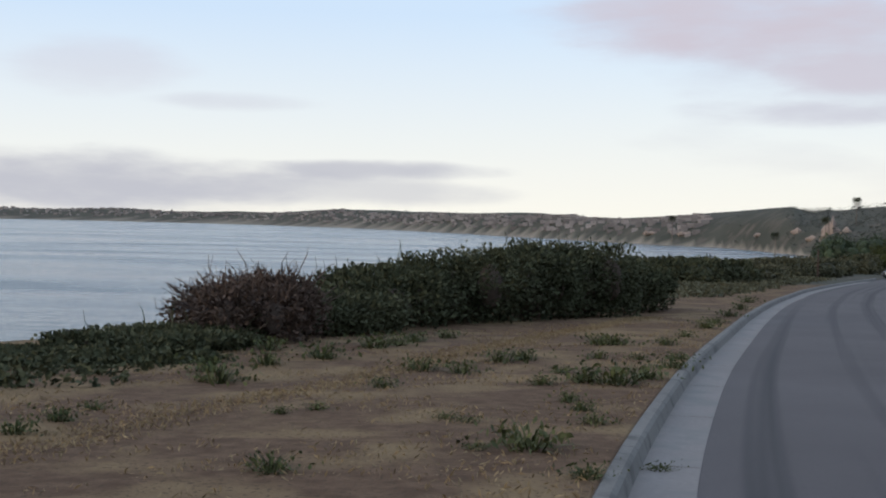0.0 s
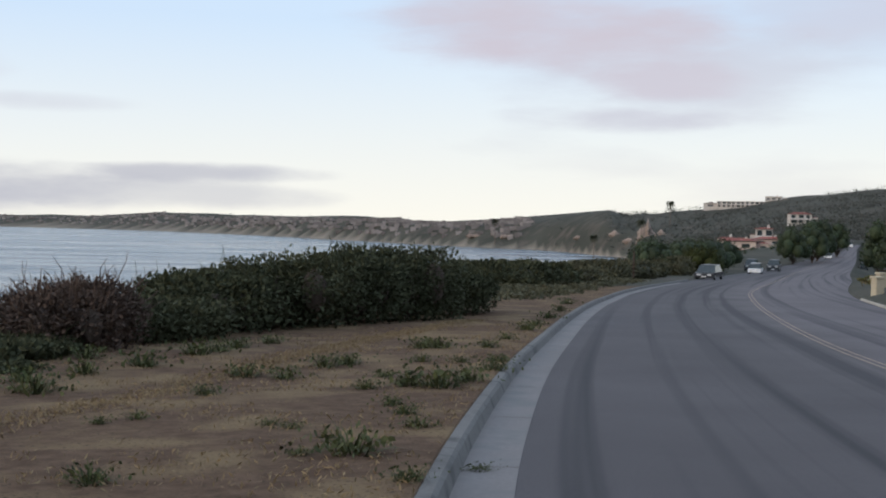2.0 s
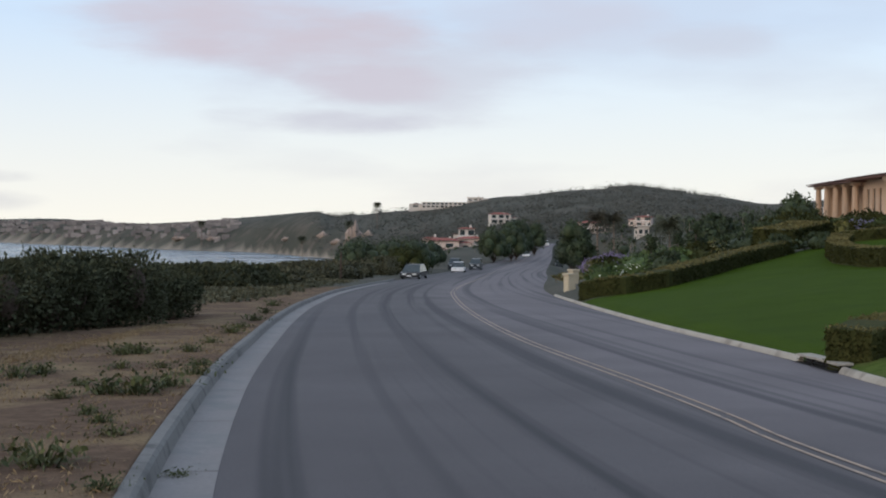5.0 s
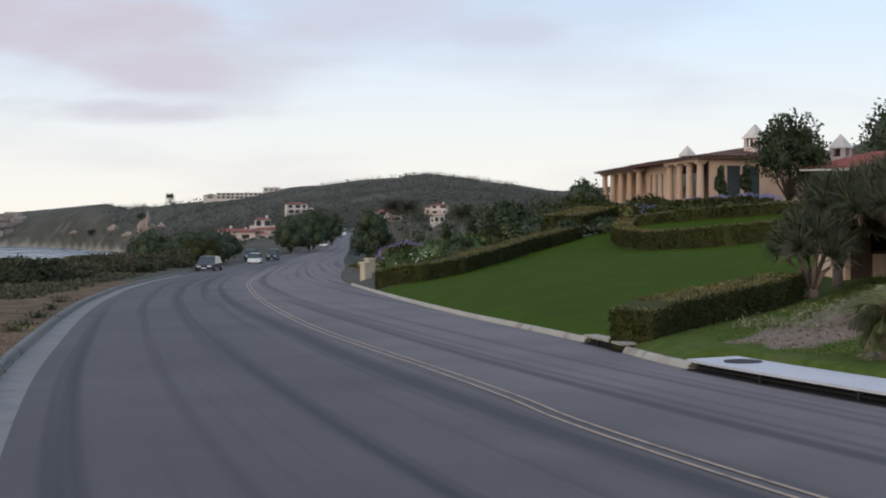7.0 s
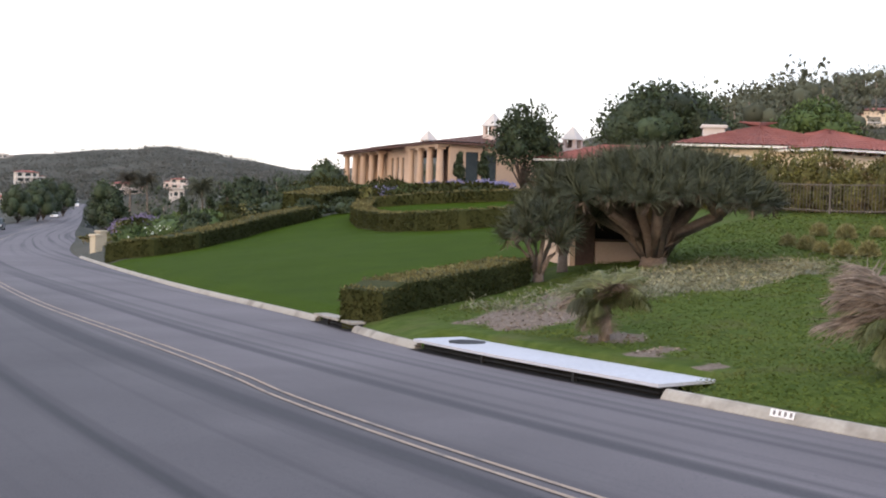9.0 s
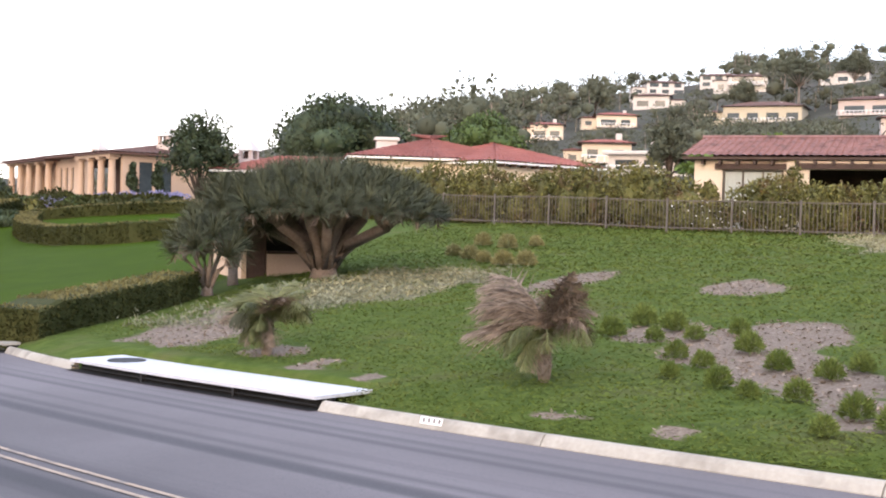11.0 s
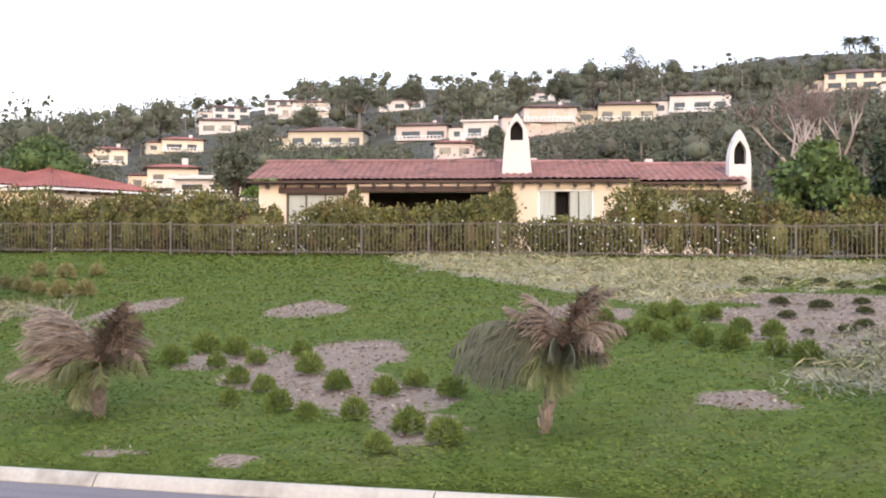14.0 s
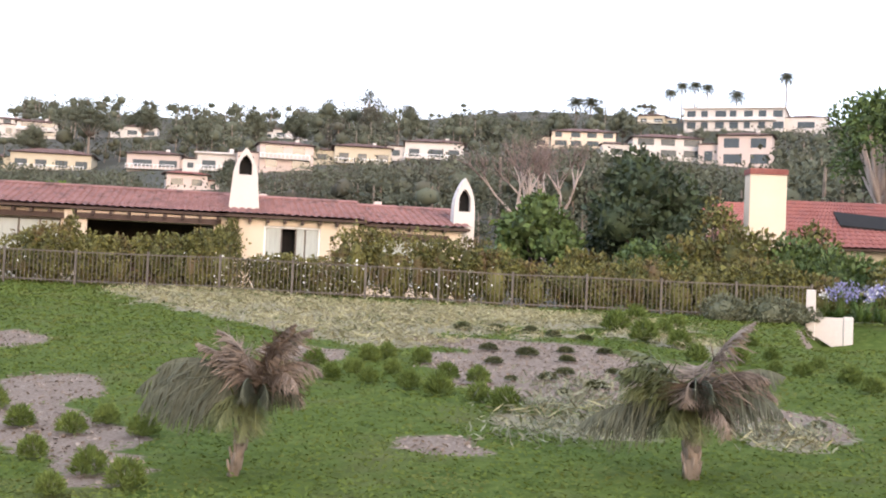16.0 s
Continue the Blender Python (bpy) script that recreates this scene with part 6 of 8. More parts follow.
for x0 in (1.45, 1.96, 2.29):
    part("stile", Solid().box(x0, 0.09, 0.0, x0 + 0.05, 0.13, 2.31).mesh("stile", M["metal_bronze"]), door)
part("wall_lamp", Solid().bevel_box(13.05 - 0.55, -0.56, 1.95, 13.05 - 0.43, -0.45, 2.12, 0.02).mesh("wall_lamp", M["iron"]), low_house)
ca, sa_ = math.cos(radians(H_ROT)), math.sin(radians(H_ROT))


def on_house(u, v):
    return HX + ca * u - sa_ * v, HY + sa_ * u + ca * v


cx_, cy_ = on_house(9.42, 0.55)
arch_chimney("tall white arched chimney rising from the tile roof", cx_, cy_, H_ROT, HZ + 2.6, 1.16, 0.8, 1.35, 2.62, 0.46, 1.62, 0.72, 0.80)
cx_, cy_ = on_house(H_LEN + 0.16, 0.5)
arch_chimney("white arched chimney at the end wall of the house", cx_, cy_, H_ROT, HZ - 0.4, 0.80, 0.7, 3.75, 4.98, 0.44, 3.72, 0.85, 0.98)
# higher roofs of the same villa behind it
for (u, v, w, d, z_, rise), nm in (((8.2, 11.0, 2.6, 5, 3.2, 0.5), "a"), ((12.4, 10.5, 3.6, 6, 3.1, 0.75), "b")):
    x, y = on_house(u, v)
    o = thing("rear_house", "red-roofed house partly hidden behind the low house", "house", m=pose(x, y, HZ, 0, 0, H_ROT))
    part("wall", Solid().box(0, 0, -0.6, w, d, z_).mesh("wall", M["stucco_cream"], weld=True), o)
    s, R0, R1 = hip_roof(w, d, 0.4, z_, rise, (False, False), 0.3, 6)
    part("roof", s.mesh("roof", M["tile_red"]), o)
    part("chimney", Solid().bevel_box(w - 0.6, 1.2, z_, w - 0.25, 1.6, z_ + 1.25, 0.03).mesh("chimney", M["stucco_pink"]), o)

# ---------------------------------------------------------------- fence and the shrubs behind it
FX, FY = 38.0, 4.2
FD = Vector((-0.122, 0.9925, 0)).normalized()


def on_fence(s_, back=0.0):
    return FX + FD.x * s_ + 0.9925 * back, FY + FD.y * s_ + 0.122 * back


fence = thing("fence", "bronze steel picket fence along the top of the bank", "fence")
PANEL, S0, NP = 2.2, -9.4, 17
fz = lambda s_: ground_z(*on_fence(s_)) + 0.05
post = Solid().bevel_box(-0.035, -0.035, -0.25, 0.035, 0.035, 1.06, 0.008).mesh("post", M["metal_bronze"])
picket = Solid().box(-0.009, -0.009, 0.03, 0.009, 0.009, 1.0).mesh("picket", M["metal_bronze"])
for i in range(NP + 1):
    x, y = on_fence(S0 + PANEL * i)
    part("post", post, fence, m=pose(x, y, fz(S0 + PANEL * i), 0, 0, 7))
for i in range(NP):
    a, b = S0 + PANEL * i, S0 + PANEL * (i + 1)
    za, zb_ = fz(a), fz(b)
    (xa, ya), (xb, yb) = on_fence(a), on_fence(b)
    for h_ in (0.10, 0.97):
        part("rail", Solid().tube([(xa, ya, za + h_), (xb, yb, zb_ + h_)], [0.024, 0.024], 4).mesh("rail", M["metal_bronze"]), fence)
    for k in range(1, 17):
        t = k / 17
        part("picket", picket, fence, m=pose(xa + (xb - xa) * t, ya + (yb - ya) * t, za + (zb_ - za) * t, 0, 0, 7))

rnd = random.Random(77)
for k in range(38):
    s_ = -10.0 + 1.08 * k + rnd.uniform(-0.3, 0.3)
    back = rnd.uniform(0.9, 1.5)
    x, y = on_fence(s_, back)
    z = ground_z(x, y)
    h = rnd.uniform(1.6, 2.35) if k > 9 else rnd.uniform(1.4, 1.9)
    if 4.6 < s_ < 7.8 or 15.0 < s_ < 17.0:       # lower before the glass door and the gap by the house
        h *= 0.62
    bl = [(x, y, z + h * 0.45, 0.95, 0.95, h * 0.52)] + [(x + rnd.uniform(-0.5, 0.5), y + rnd.uniform(-0.7, 0.7), z + h * rnd.uniform(0.5, 0.75), 0.5, 0.5, h * 0.28) for _ in range(4)]
    o = shrub("garden_shrub", ("olive-green shrub with reddish tips behind the fence", "yellow-green shrub behind the fence")[k % 2], bl, 0.12, 1600, "leaf_olive", 300 + k, 0, "shrubs behind the fence", core=0.42)
rng = np.random.default_rng(15)
fl = []
for k in range(240):
    s_, back = rng.choice((1.2, 4.6, 7.5, 15.5)) + 0.9 * rng.normal(), rng.uniform(0.05, 0.40)
    x, y = on_fence(s_, back)
    fl.append((x, y, ground_z(x, y) + rng.uniform(0.25, 1.25)))
tagged(new("white_blossom", quad_mesh("white_blossom", leaves(rng, np.array(fl), 0.065, 1.1, 0.2), M["flower_white"])), "small white blossoms on the shrubs behind the fence", "blossom", kind="stuff")
# taller climbers against the house
for u, v, h in ((3.6, -0.7, 2.2), (9.0, -0.9, 2.3), (0.7, -0.8, 1.6), (12.9, -1.0, 1.6), (8.6, -0.9, 2.0)):
    x, y = on_house(u, v)
    z = ground_z(x, y)
    shrub("garden_shrub", "tall thin shrub against the cream wall", [(x, y, z + h * 0.5, 0.42, 0.42, h * 0.5), (x + 0.1, y, z + h * 0.75, 0.34, 0.34, h * 0.3)], 0.12, 900, "leaf_olive", 350 + int(u * 10), 0, "shrubs behind the fence", core=0.4)

# ---------------------------------------------------------------- white end wall, lilies and the house beyond it
wx, wy = at(-96.9, 36.2, 16)
wz = 1.30
wall = thing("garden_wall", "white stepped garden wall at the end of the fence", "wall", m=pose(wx, wy, wz, 0, 0, -97))
part("pier", Solid().bevel_box(-0.1, -0.2, -0.4, 0.16, 0.2, 0.98, 0.02).mesh("pier", M["stucco_white"]), wall)
part("low_wall", Solid().prism([(0.16, -0.30), (0.90, -0.75), (0.90, 0.24), (0.16, 0.24)], "y", -0.12, 0.12).mesh("low_wall", M["stucco_white"]), wall)
part("pier", Solid().bevel_box(0.9, -0.16, -1.1, 1.16, 0.16, 0.27, 0.02).mesh("pier", M["stucco_white"]), wall)
rng = np.random.default_rng(16)
for k in range(16):
    x, y = at(-97.6 - 0.36 * k + rng.uniform(-0.2, 0.2), 38.6 + rng.uniform(-0.6, 1.6), 16)
    z = ground_z(x, y) + 0.1
    o = thing("lily", "blue flowering lily clump beside the white wall", "flower", "blue lilies by the wall", pose(x, y, z))
    part("leaves", quad_mesh("leaves", blades(rng, 60, 0.65, 0.035, 1.2, 0.6, 0.06), M["leaf_bright"]), o)
    for j in range(3):
        hx, hy, hz = rng.uniform(-0.3, 0.3), rng.uniform(-0.3, 0.3), rng.uniform(0.7, 1.05)
        w = rng.normal(size=(34, 3)) * 0.09 + np.array([hx, hy, hz])
        fh = part("flower_head", quad_mesh("flower_head", leaves(rng, w, 0.075, 1.5, 0.2), M["flower_white" if (k * 3 + j) % 9 == 0 else "flower_blue"]), o)
        part("stalk", Solid().tube([(0, 0, 0), (hx, hy, hz)], [0.012, 0.008], 4).mesh("stalk", M["leaf_bright"]), fh)
for b, d, m_ in ((-93.2, 35.6, 0.75), (-95.2, 35.8, 0.75), (-96.2, 36.0, 0.55)):
    x, y = at(b, d, 16)
    z = ground_z(x, y)
    shrub("lavender_shrub", "silvery grey-green shrub in front of the fence", [(x, y, z + m_ * 0.45, 0.62, 0.62, m_ * 0.55), (x + 0.2, y - 0.3, z + m_ * 0.4, 0.5, 0.5, m_ * 0.45)], 0.10, 1500, "leaf_grey", 370 + int(d * 10), 0, "silver shrubs at the fence")

bx, by = at(-92.6, 62, 16)
brown_house = thing("house", "cream house with a wide rust-red roof and square chimney", "house", m=pose(bx, by, 2.4, 0, 0, -85))
part("wall", Solid().box(0, 0, -0.8, 15, 9, 2.35).mesh("wall", M["stucco_tan"]), brown_house)
s, R0, R1 = hip_roof(15, 9, 0.8, 2.4, 2.6, (True, True), 0.34, 12)
part("roof", s.mesh("roof", M["tile_red"]), brown_house)
part("eave", soffit(15, 9, 0.7, 2.4).mesh("eave", M["wood_dark"]), brown_house)
x, y = at(-90.9, 67, 16)
o = thing("house_wing", "cream wing with a rust-red roof half hidden by trees", "house", m=pose(x, y, 2.4, 0, 0, -88))
part("wall", Solid().box(0, 0, -0.8, 5.2, 6, 3.75).mesh("wall", M["stucco_pink"]), o)
s, R0, R1 = hip_roof(5.2, 6, 0.5, 3.8, 1.3, (True, False), 0.34, 8)
part("roof", s.mesh("roof", M["tile_red"]), o)
cx_, cy_ = at(-94.85, 60, 16)
o = thing("chimney", "broad cream chimney with a terracotta cap", "chimney", m=pose(cx_, cy_, 1.6, 0, 0, -80))
part("shaft", Solid().bevel_box(-0.86, -0.5, -0.4, 0.86, 0.5, 6.35, 0.03).mesh("shaft", M["stucco_cream"]), o)
part("cap", Solid().bevel_box(-0.90, -0.55, 6.35, 0.90, 0.55, 6.62, 0.03).mesh("cap", M["tile_red"]), o)
sk = thing("roof_panel", "dark flat solar panel on the rust-red roof", "solar panel", m=pose(bx, by, 2.4, 0, 0, -85))
slope = 2.6 / 5.3
part("panel", Solid().add([(px_, py_, 2.4 + (py_ + 0.8) * slope + dz_) for dz_ in (0.04, 0.16) for px_, py_ in ((6.4, 1.4), (11.4, 0.6), (10.4, 2.2), (6.4, 3.0))], [(4, 5, 6, 7), (0, 1, 5, 4), (1, 2, 6, 5), (2, 3, 7, 6), (3, 0, 4, 7)]).mesh("panel", M["dark"]), sk)

# ---------------------------------------------------------------- the red-roofed house behind the dragon tree
ax_, ay_ = at(-44.9, 57, 11.5)
R_ROT = -42
red_house = thing("house", "pale stucco bungalow with a bright red tile roof", "house", m=pose(ax_, ay_, 1.65, 0, 0, R_ROT))
part("wall", wall_with_holes(7.2, -0.4, 2.72, 0.22, [(1.9, 1.3, 2.9, 2.45)]).mesh("wall", M["stucco_cream"], weld=True), red_house)
part("wall", Solid().box(0, 0.22, -0.4, 0.22, 9, 2.72).box(6.98, 0.22, -0.4, 7.2, 9, 2.72).box(0.22, 8.8, -0.4, 6.98, 9, 2.72).mesh("wall", M["stucco_cream"], weld=True), red_house)
window(red_house, 1.9, 1.3, 2.9, 2.45, 0.08, 1)
s, R0, R1 = hip_roof(7.2, 9, 0.65, 2.86, 1.35, (True, True), 0.3, 12)
part("roof", s.mesh("roof", M["tile_red"]), red_house)
part("eave", soffit(7.2, 9, 0.6, 2.88).mesh("eave", M["paint_white"]), red_house)
part("chimney", Solid().bevel_box(0.9, 2.6, 3.0, 1.9, 3.2, 3.85, 0.04).bevel_box(0.8, 2.5, 3.8, 2.0, 3.3, 3.95, 0.04).mesh("chimney", M["stucco_white"]), red_house, "broad white chimney")
x, y = at(-50.9, 55.5, 11.5)
wing = thing("house", "long wing of the red-roofed bungalow", "house", m=pose(x, y, 1.65, 0, 0, -8))
part("wall", Solid().box(0, 0, -0.4, 6.6, 7, 2.55).mesh("wall", M["stucco_cream"], weld=True), wing)
s, R0, R1 = hip_roof(6.6, 7, 0.5, 2.72, 1.1, (True, True), 0.3, 10)
part("roof", s.mesh("roof", M["tile_red"]), wing)
part("eave", soffit(6.6, 7, 0.45, 2.74).mesh("eave", M["paint_white"]), wing)
for i in range(9):
    part("rafter_tail", tail, wing, m=pose(0.4 + i * 0.7, -0.04, 2.58))
x, y = at(-38.6, 66, 11.5)
wing2 = thing("house", "low side wing with a red tile roof and white fascia", "house", m=pose(x, y, 1.6, 0, 0, -45))
part("wall", Solid().box(0, 0, -0.4, 9.5, 6, 2.25).mesh("wall", M["stucco_cream"], weld=True), wing2)
s, R0, R1 = hip_roof(9.5, 6, 0.55, 2.42, 0.95, (True, False), 0.3, 9)
part("roof", s.mesh("roof", M["tile_red"]), wing2)
part("eave", soffit(9.5, 6, 0.5, 2.44).mesh("eave", M["paint_white"]), wing2)


def belvedere(label, x, y, z0, z_cap, w, rz=0):
    """A square chimney with open sides under a white pyramid cap."""
    o = thing("chimney", label, "chimney", "capped chimneys of the villas", pose(x, y, z0, 0, 0, rz))
    h = z_cap - z0
    cap = w * 0.95
    part("shaft", Solid().box(-w / 2, -w / 2, 0, w / 2, w / 2, h - cap - 0.55 * w).mesh("shaft", M["stucco_pink"]), o)
    for sx in (-1, 1):
        for sy in (-1, 1):
            part("corner_post", Solid().box(sx * w / 2 - 0.12 * w * (sx + 1), sy * w / 2 - 0.12 * w * (sy + 1), h - cap - 0.55 * w, sx * w / 2 - 0.12 * w * (sx - 1), sy * w / 2 - 0.12 * w * (sy - 1), h - cap).mesh("corner_post", M["stucco_pink"]), o)
    part("core", Solid().box(-w * 0.22, -w * 0.22, h - cap - 0.55 * w, w * 0.22, w * 0.22, h - cap - 0.02).mesh("core", M["wood_dark"]), o)
    k = w * 0.62
    part("cap", Solid().add([(-k, -k, h - cap), (k, -k, h - cap), (k, k, h - cap), (-k, k, h - cap), (0, 0, h)], [(3, 2, 1, 0), (0, 1, 4), (1, 2, 4), (2, 3, 4), (3, 0, 4)]).mesh("cap", M["stucco_white"]), o)
    return o


x, y = at(-40.15, 70, 8)
belvedere("pink square chimney with a white pyramid cap", x, y, 3.9, 6.05, 0.82, 20)

# ---------------------------------------------------------------- the columned villa
KX, KY = at(-34.45, 84, 8)
LX, LY = at(-29.95, 107, 8)
V_ROT = math.degrees(math.atan2(KY - LY, KX - LX))
V_LEN = math.hypot(KX - LX, KY - LY)
VZ = 2.75
villa = thing("villa", "peach stucco villa with columned porches and a brown hip roof", "house", m=pose(LX, LY, VZ, 0, 0, V_ROT))
col = Solid().tube([(0, 0, 0), (0, 0, 1.3), (0, 0, 2.45)], [0.27, 0.25, 0.22], 10).bevel_box(-0.33, -0.33, -0.05, 0.33, 0.33, 0.14, 0.03).bevel_box(-0.31, -0.31, 2.42, 0.31, 0.31, 2.60, 0.03).mesh("column", M["stucco_peach"], False)
W1 = V_LEN * 0.42                          # left porch, plain wall with slit windows, right porch
W2 = V_LEN * 0.72
part("wall", Solid().box(0.3, 2.6, -0.5, W1, 2.85, 2.75).mesh("wall", M["stucco_peach"], weld=True), villa, m=None)
holes = [(0.9 + 1.3 * k, 0.5, 1.5 + 1.3 * k, 2.1) for k in range(3)]
part("wall", wall_with_holes(W2 - W1, -0.5, 2.75, 0.25, holes).mesh("wall", M["stucco_peach"], weld=True), villa, m=pose(W1, 0.3, 0))
for h_ in holes:
    part("slit_window", Solid().box(h_[0], 0.12, h_[1], h_[2], 0.14, h_[3]).mesh("slit_window", M["glass"]), villa, m=pose(W1, 0.3, 0))
part("wall", Solid().box(W1, 0.55, -0.5, W1 + 0.25, 2.6, 2.75).mesh("wall", M["stucco_peach"], weld=True), villa)
# back wall of the right porch: the porch shade is put into its dark colour
part("wall", Solid().box(W2, 1.9, -0.5, V_LEN - 0.3, 2.15, 2.75).mesh("wall", M["wood_dark"]), villa)
n1 = 5
for i in range(n1):
    part("column", col, villa, m=pose(0.3 + (W1 - 0.6) * i / (n1 - 1), -0.15, 0))
for i in range(4):
    part("column", col, villa, m=pose(W2 + 0.35 + (V_LEN - W2 - 0.7) * i / 3, -0.35, 0))
for i in range(3):
    part("column", col, villa, m=pose(0.3, 1.0 + 1.0 * i, 0))
part("wall", Solid().box(0.35, 0.7, -0.5, 0.6, 2.6, 2.75).mesh("wall", M["stucco_peach"], weld=True), villa)
part("beam", Solid().bevel_box(-0.1, -0.5, 2.58, W1 + 0.1, 0.2, 2.80, 0.03).mesh("beam", M["stucco_peach"]), villa)
part("beam", Solid().bevel_box(W2 - 0.1, -0.7, 2.58, V_LEN + 0.1, 0.1, 2.80, 0.03).mesh("beam", M["stucco_peach"]), villa)
part("terrace", Solid().bevel_box(-1.0, -1.4, -0.8, V_LEN + 1.2, 2.6, -0.04, 0.03).mesh("terrace", M["stucco_white"]), villa, "low white terrace edge")
# the side that faces the road
SIDE = 13.0
part("wall", wall_with_holes(SIDE, -0.5, 2.8, 0.25, [(1.2, 0, 2.2, 2.3), (2.6, 0, 3.6, 2.3)]).mesh("wall", M["stucco_peach"], weld=True), villa, m=pose(V_LEN + 0.05, 0.2, 0, 0, 0, 96))
for x0 in (1.2, 2.6):
    part("tall_window", Solid().box(x0, 0.1, 0, x0 + 1.0, 0.13, 2.3).mesh("tall_window", M["glass"]), villa, m=pose(V_LEN + 0.05, 0.2, 0, 0, 0, 96))
for (x0, w, d, z_, rise, hips) in ((0.0, W1 + 0.4, 7, 2.74, 0.75, (True, True)), (W1 + 0.2, V_LEN - W1 - 0.2, 11.5, 2.86, 0.95, (True, True))):
    s, R0, R1 = hip_roof(w, d, 0.55, z_, rise, hips, 0.4, 9)
    part("roof", s.mesh("roof", M["tile_brown"]), villa, m=pose(x0, -0.4, 0))
    part("eave", soffit(w, d, 0.5, z_).mesh("eave", M["tile_brown"]), villa, m=pose(x0, -0.4, 0))
part("wall", Solid().box(0.4, 8.2, -0.5, V_LEN - 1, 8.4, 2.75).mesh("wall", M["stucco_peach"], weld=True), villa)
x, y = at(-33.58, 92, 8)
belvedere("pink square chimney with a white pyramid cap", x, y, 5.0, 6.85, 0.80, 10)
x, y = at(-36.53, 88, 8)
belvedere("tall pink square chimney with a white pyramid cap", x, y, 3.4, 8.0, 1.05, 10)
for b, d in ((-35.0, 81), (-36.1, 81.5)):
    x, y = at(b, d, 8)
    limb_tree("cypress", "narrow dark cypress against the villa wall", x, y, 2.7, 0.6, 0.1, "leaf_tree", 400 + int(d), 0.25, 900, flat=2.0, core=0.7, clumps=6, group="cypresses")


# ---------------------------------------------------------------- trees behind the houses
limb_tree("pine", "broad dark umbrella pine behind the red-roofed house", 59.5, 60.9, 7.0, 5.0, 2.0, "leaf_tree", 501, 0.28, 9500, flat=0.85, clumps=20, core=0.66)
limb_tree("tree", "olive-green rounded tree behind the red roof", 74.0, 59.9, 7.0, 3.7, 2.5, "leaf_garden", 502, 0.28, 5200, flat=0.75, clumps=15, core=0.6)
limb_tree("tree", "dark leaning tree in front of the columned villa", 40.6, 52.2, 5.0, 2.2, 0.4, "leaf_tree", 503, 0.19, 5200, flat=1.35, clumps=15, core=0.4, lean=0.5)
limb_tree("tree", "dense dark green tree beside the low house", 60.9, -0.2, 7.4, 3.5, 1.0, "leaf_tree", 504, 0.34, 6500, flat=0.85, clumps=18, core=0.7)
limb_tree("tree", "green tree beside the arched end chimney", 58.7, 4.8, 5.5, 2.5, 0.6, "leaf_garden", 505, 0.34, 3600, flat=0.85, clumps=14, core=0.65)
limb_tree("tree", "small olive tree with brownish leaves behind the garden", 82.1, 48.8, 6.9, 2.0, 2.2, "leaf_far", 506, 0.34, 2200, flat=1.0, core=0.6)
limb_tree("tree", "flat-topped bright green tree behind the tile roof", 68.9, 37.7, 5.4, 2.6, 2.0, "leaf_bright", 507, 0.38, 2400, flat=0.5, core=0.6)
limb_tree("tree", "flat-topped bright green tree behind the tile roof", 72.2, 34.5, 5.8, 3.2, 2.2, "leaf_bright", 508, 0.38, 2800, flat=0.5, core=0.6)
limb_tree("tree", "thin tree with rusty leaves in front of the rust-red roof", 56.8, -3.2, 5.4, 1.5, 1.6, "leaf_olive", 509, 0.22, 900, flat=0.9, core=0)
limb_tree("tree", "thin tree with rusty leaves in front of the rust-red roof", 55.6, -7.2, 4.6, 1.3, 1.4, "leaf_olive", 510, 0.22, 800, flat=0.9, core=0)
limb_tree("eucalyptus", "tall open eucalyptus with pale limbs at the edge of the garden", 89.8, -15.6, 15.2, 4.4, 7.0, "leaf_garden", 511, 0.36, 4200, "limb_pale", flat=0.8, core=0.3, clumps=14)
for k, (x, y, h, r) in enumerate(((48.6, -0.4, 2.6, 1.5), (48.9, -2.0, 3.0, 1.5), (48.6, -3.9, 3.3, 1.6), (48.2, -5.8, 3.0, 1.5), (46.6, -7.4, 2.4, 1.5), (45.0, -9.0, 2.2, 1.5), (50.5, 2.0, 2.2, 1.3))):
    z = ground_z(x, y)
    shrub("garden_shrub", "large rounded green shrub in the garden beyond the fence", [(x, y, z + h * 0.45, r, r, h * 0.52), (x - 0.4, y + 0.5, z + h * 0.6, r * 0.6, r * 0.6, h * 0.38), (x - 0.3, y - 0.6, z + h * 0.55, r * 0.6, r * 0.6, h * 0.38)], 0.22, 1700, ("leaf_garden", "leaf_olive", "leaf_olive", "leaf_garden")[k % 4], 520 + k, 0, "big shrubs by the end wall", core=0.6)
for k in range(9):                          # tall hedge in front of the red-roofed house
    s_ = 17.5 + 1.7 * k
    x, y = on_fence(s_, 2.6)
    z = ground_z(x, y)
    h = 1.75 + 0.15 * math.sin(k * 2.1)
    shrub("garden_shrub", "tall olive-green hedge shrub before the red-roofed house", [(x, y, z + h * 0.45, 1.15, 1.15, h * 0.55), (x, y + 0.6, z + h * 0.6, 0.7, 0.7, h * 0.4)], 0.16, 1100, "leaf_olive", 540 + k, 0, "shrubs behind the fence", core=0.6)


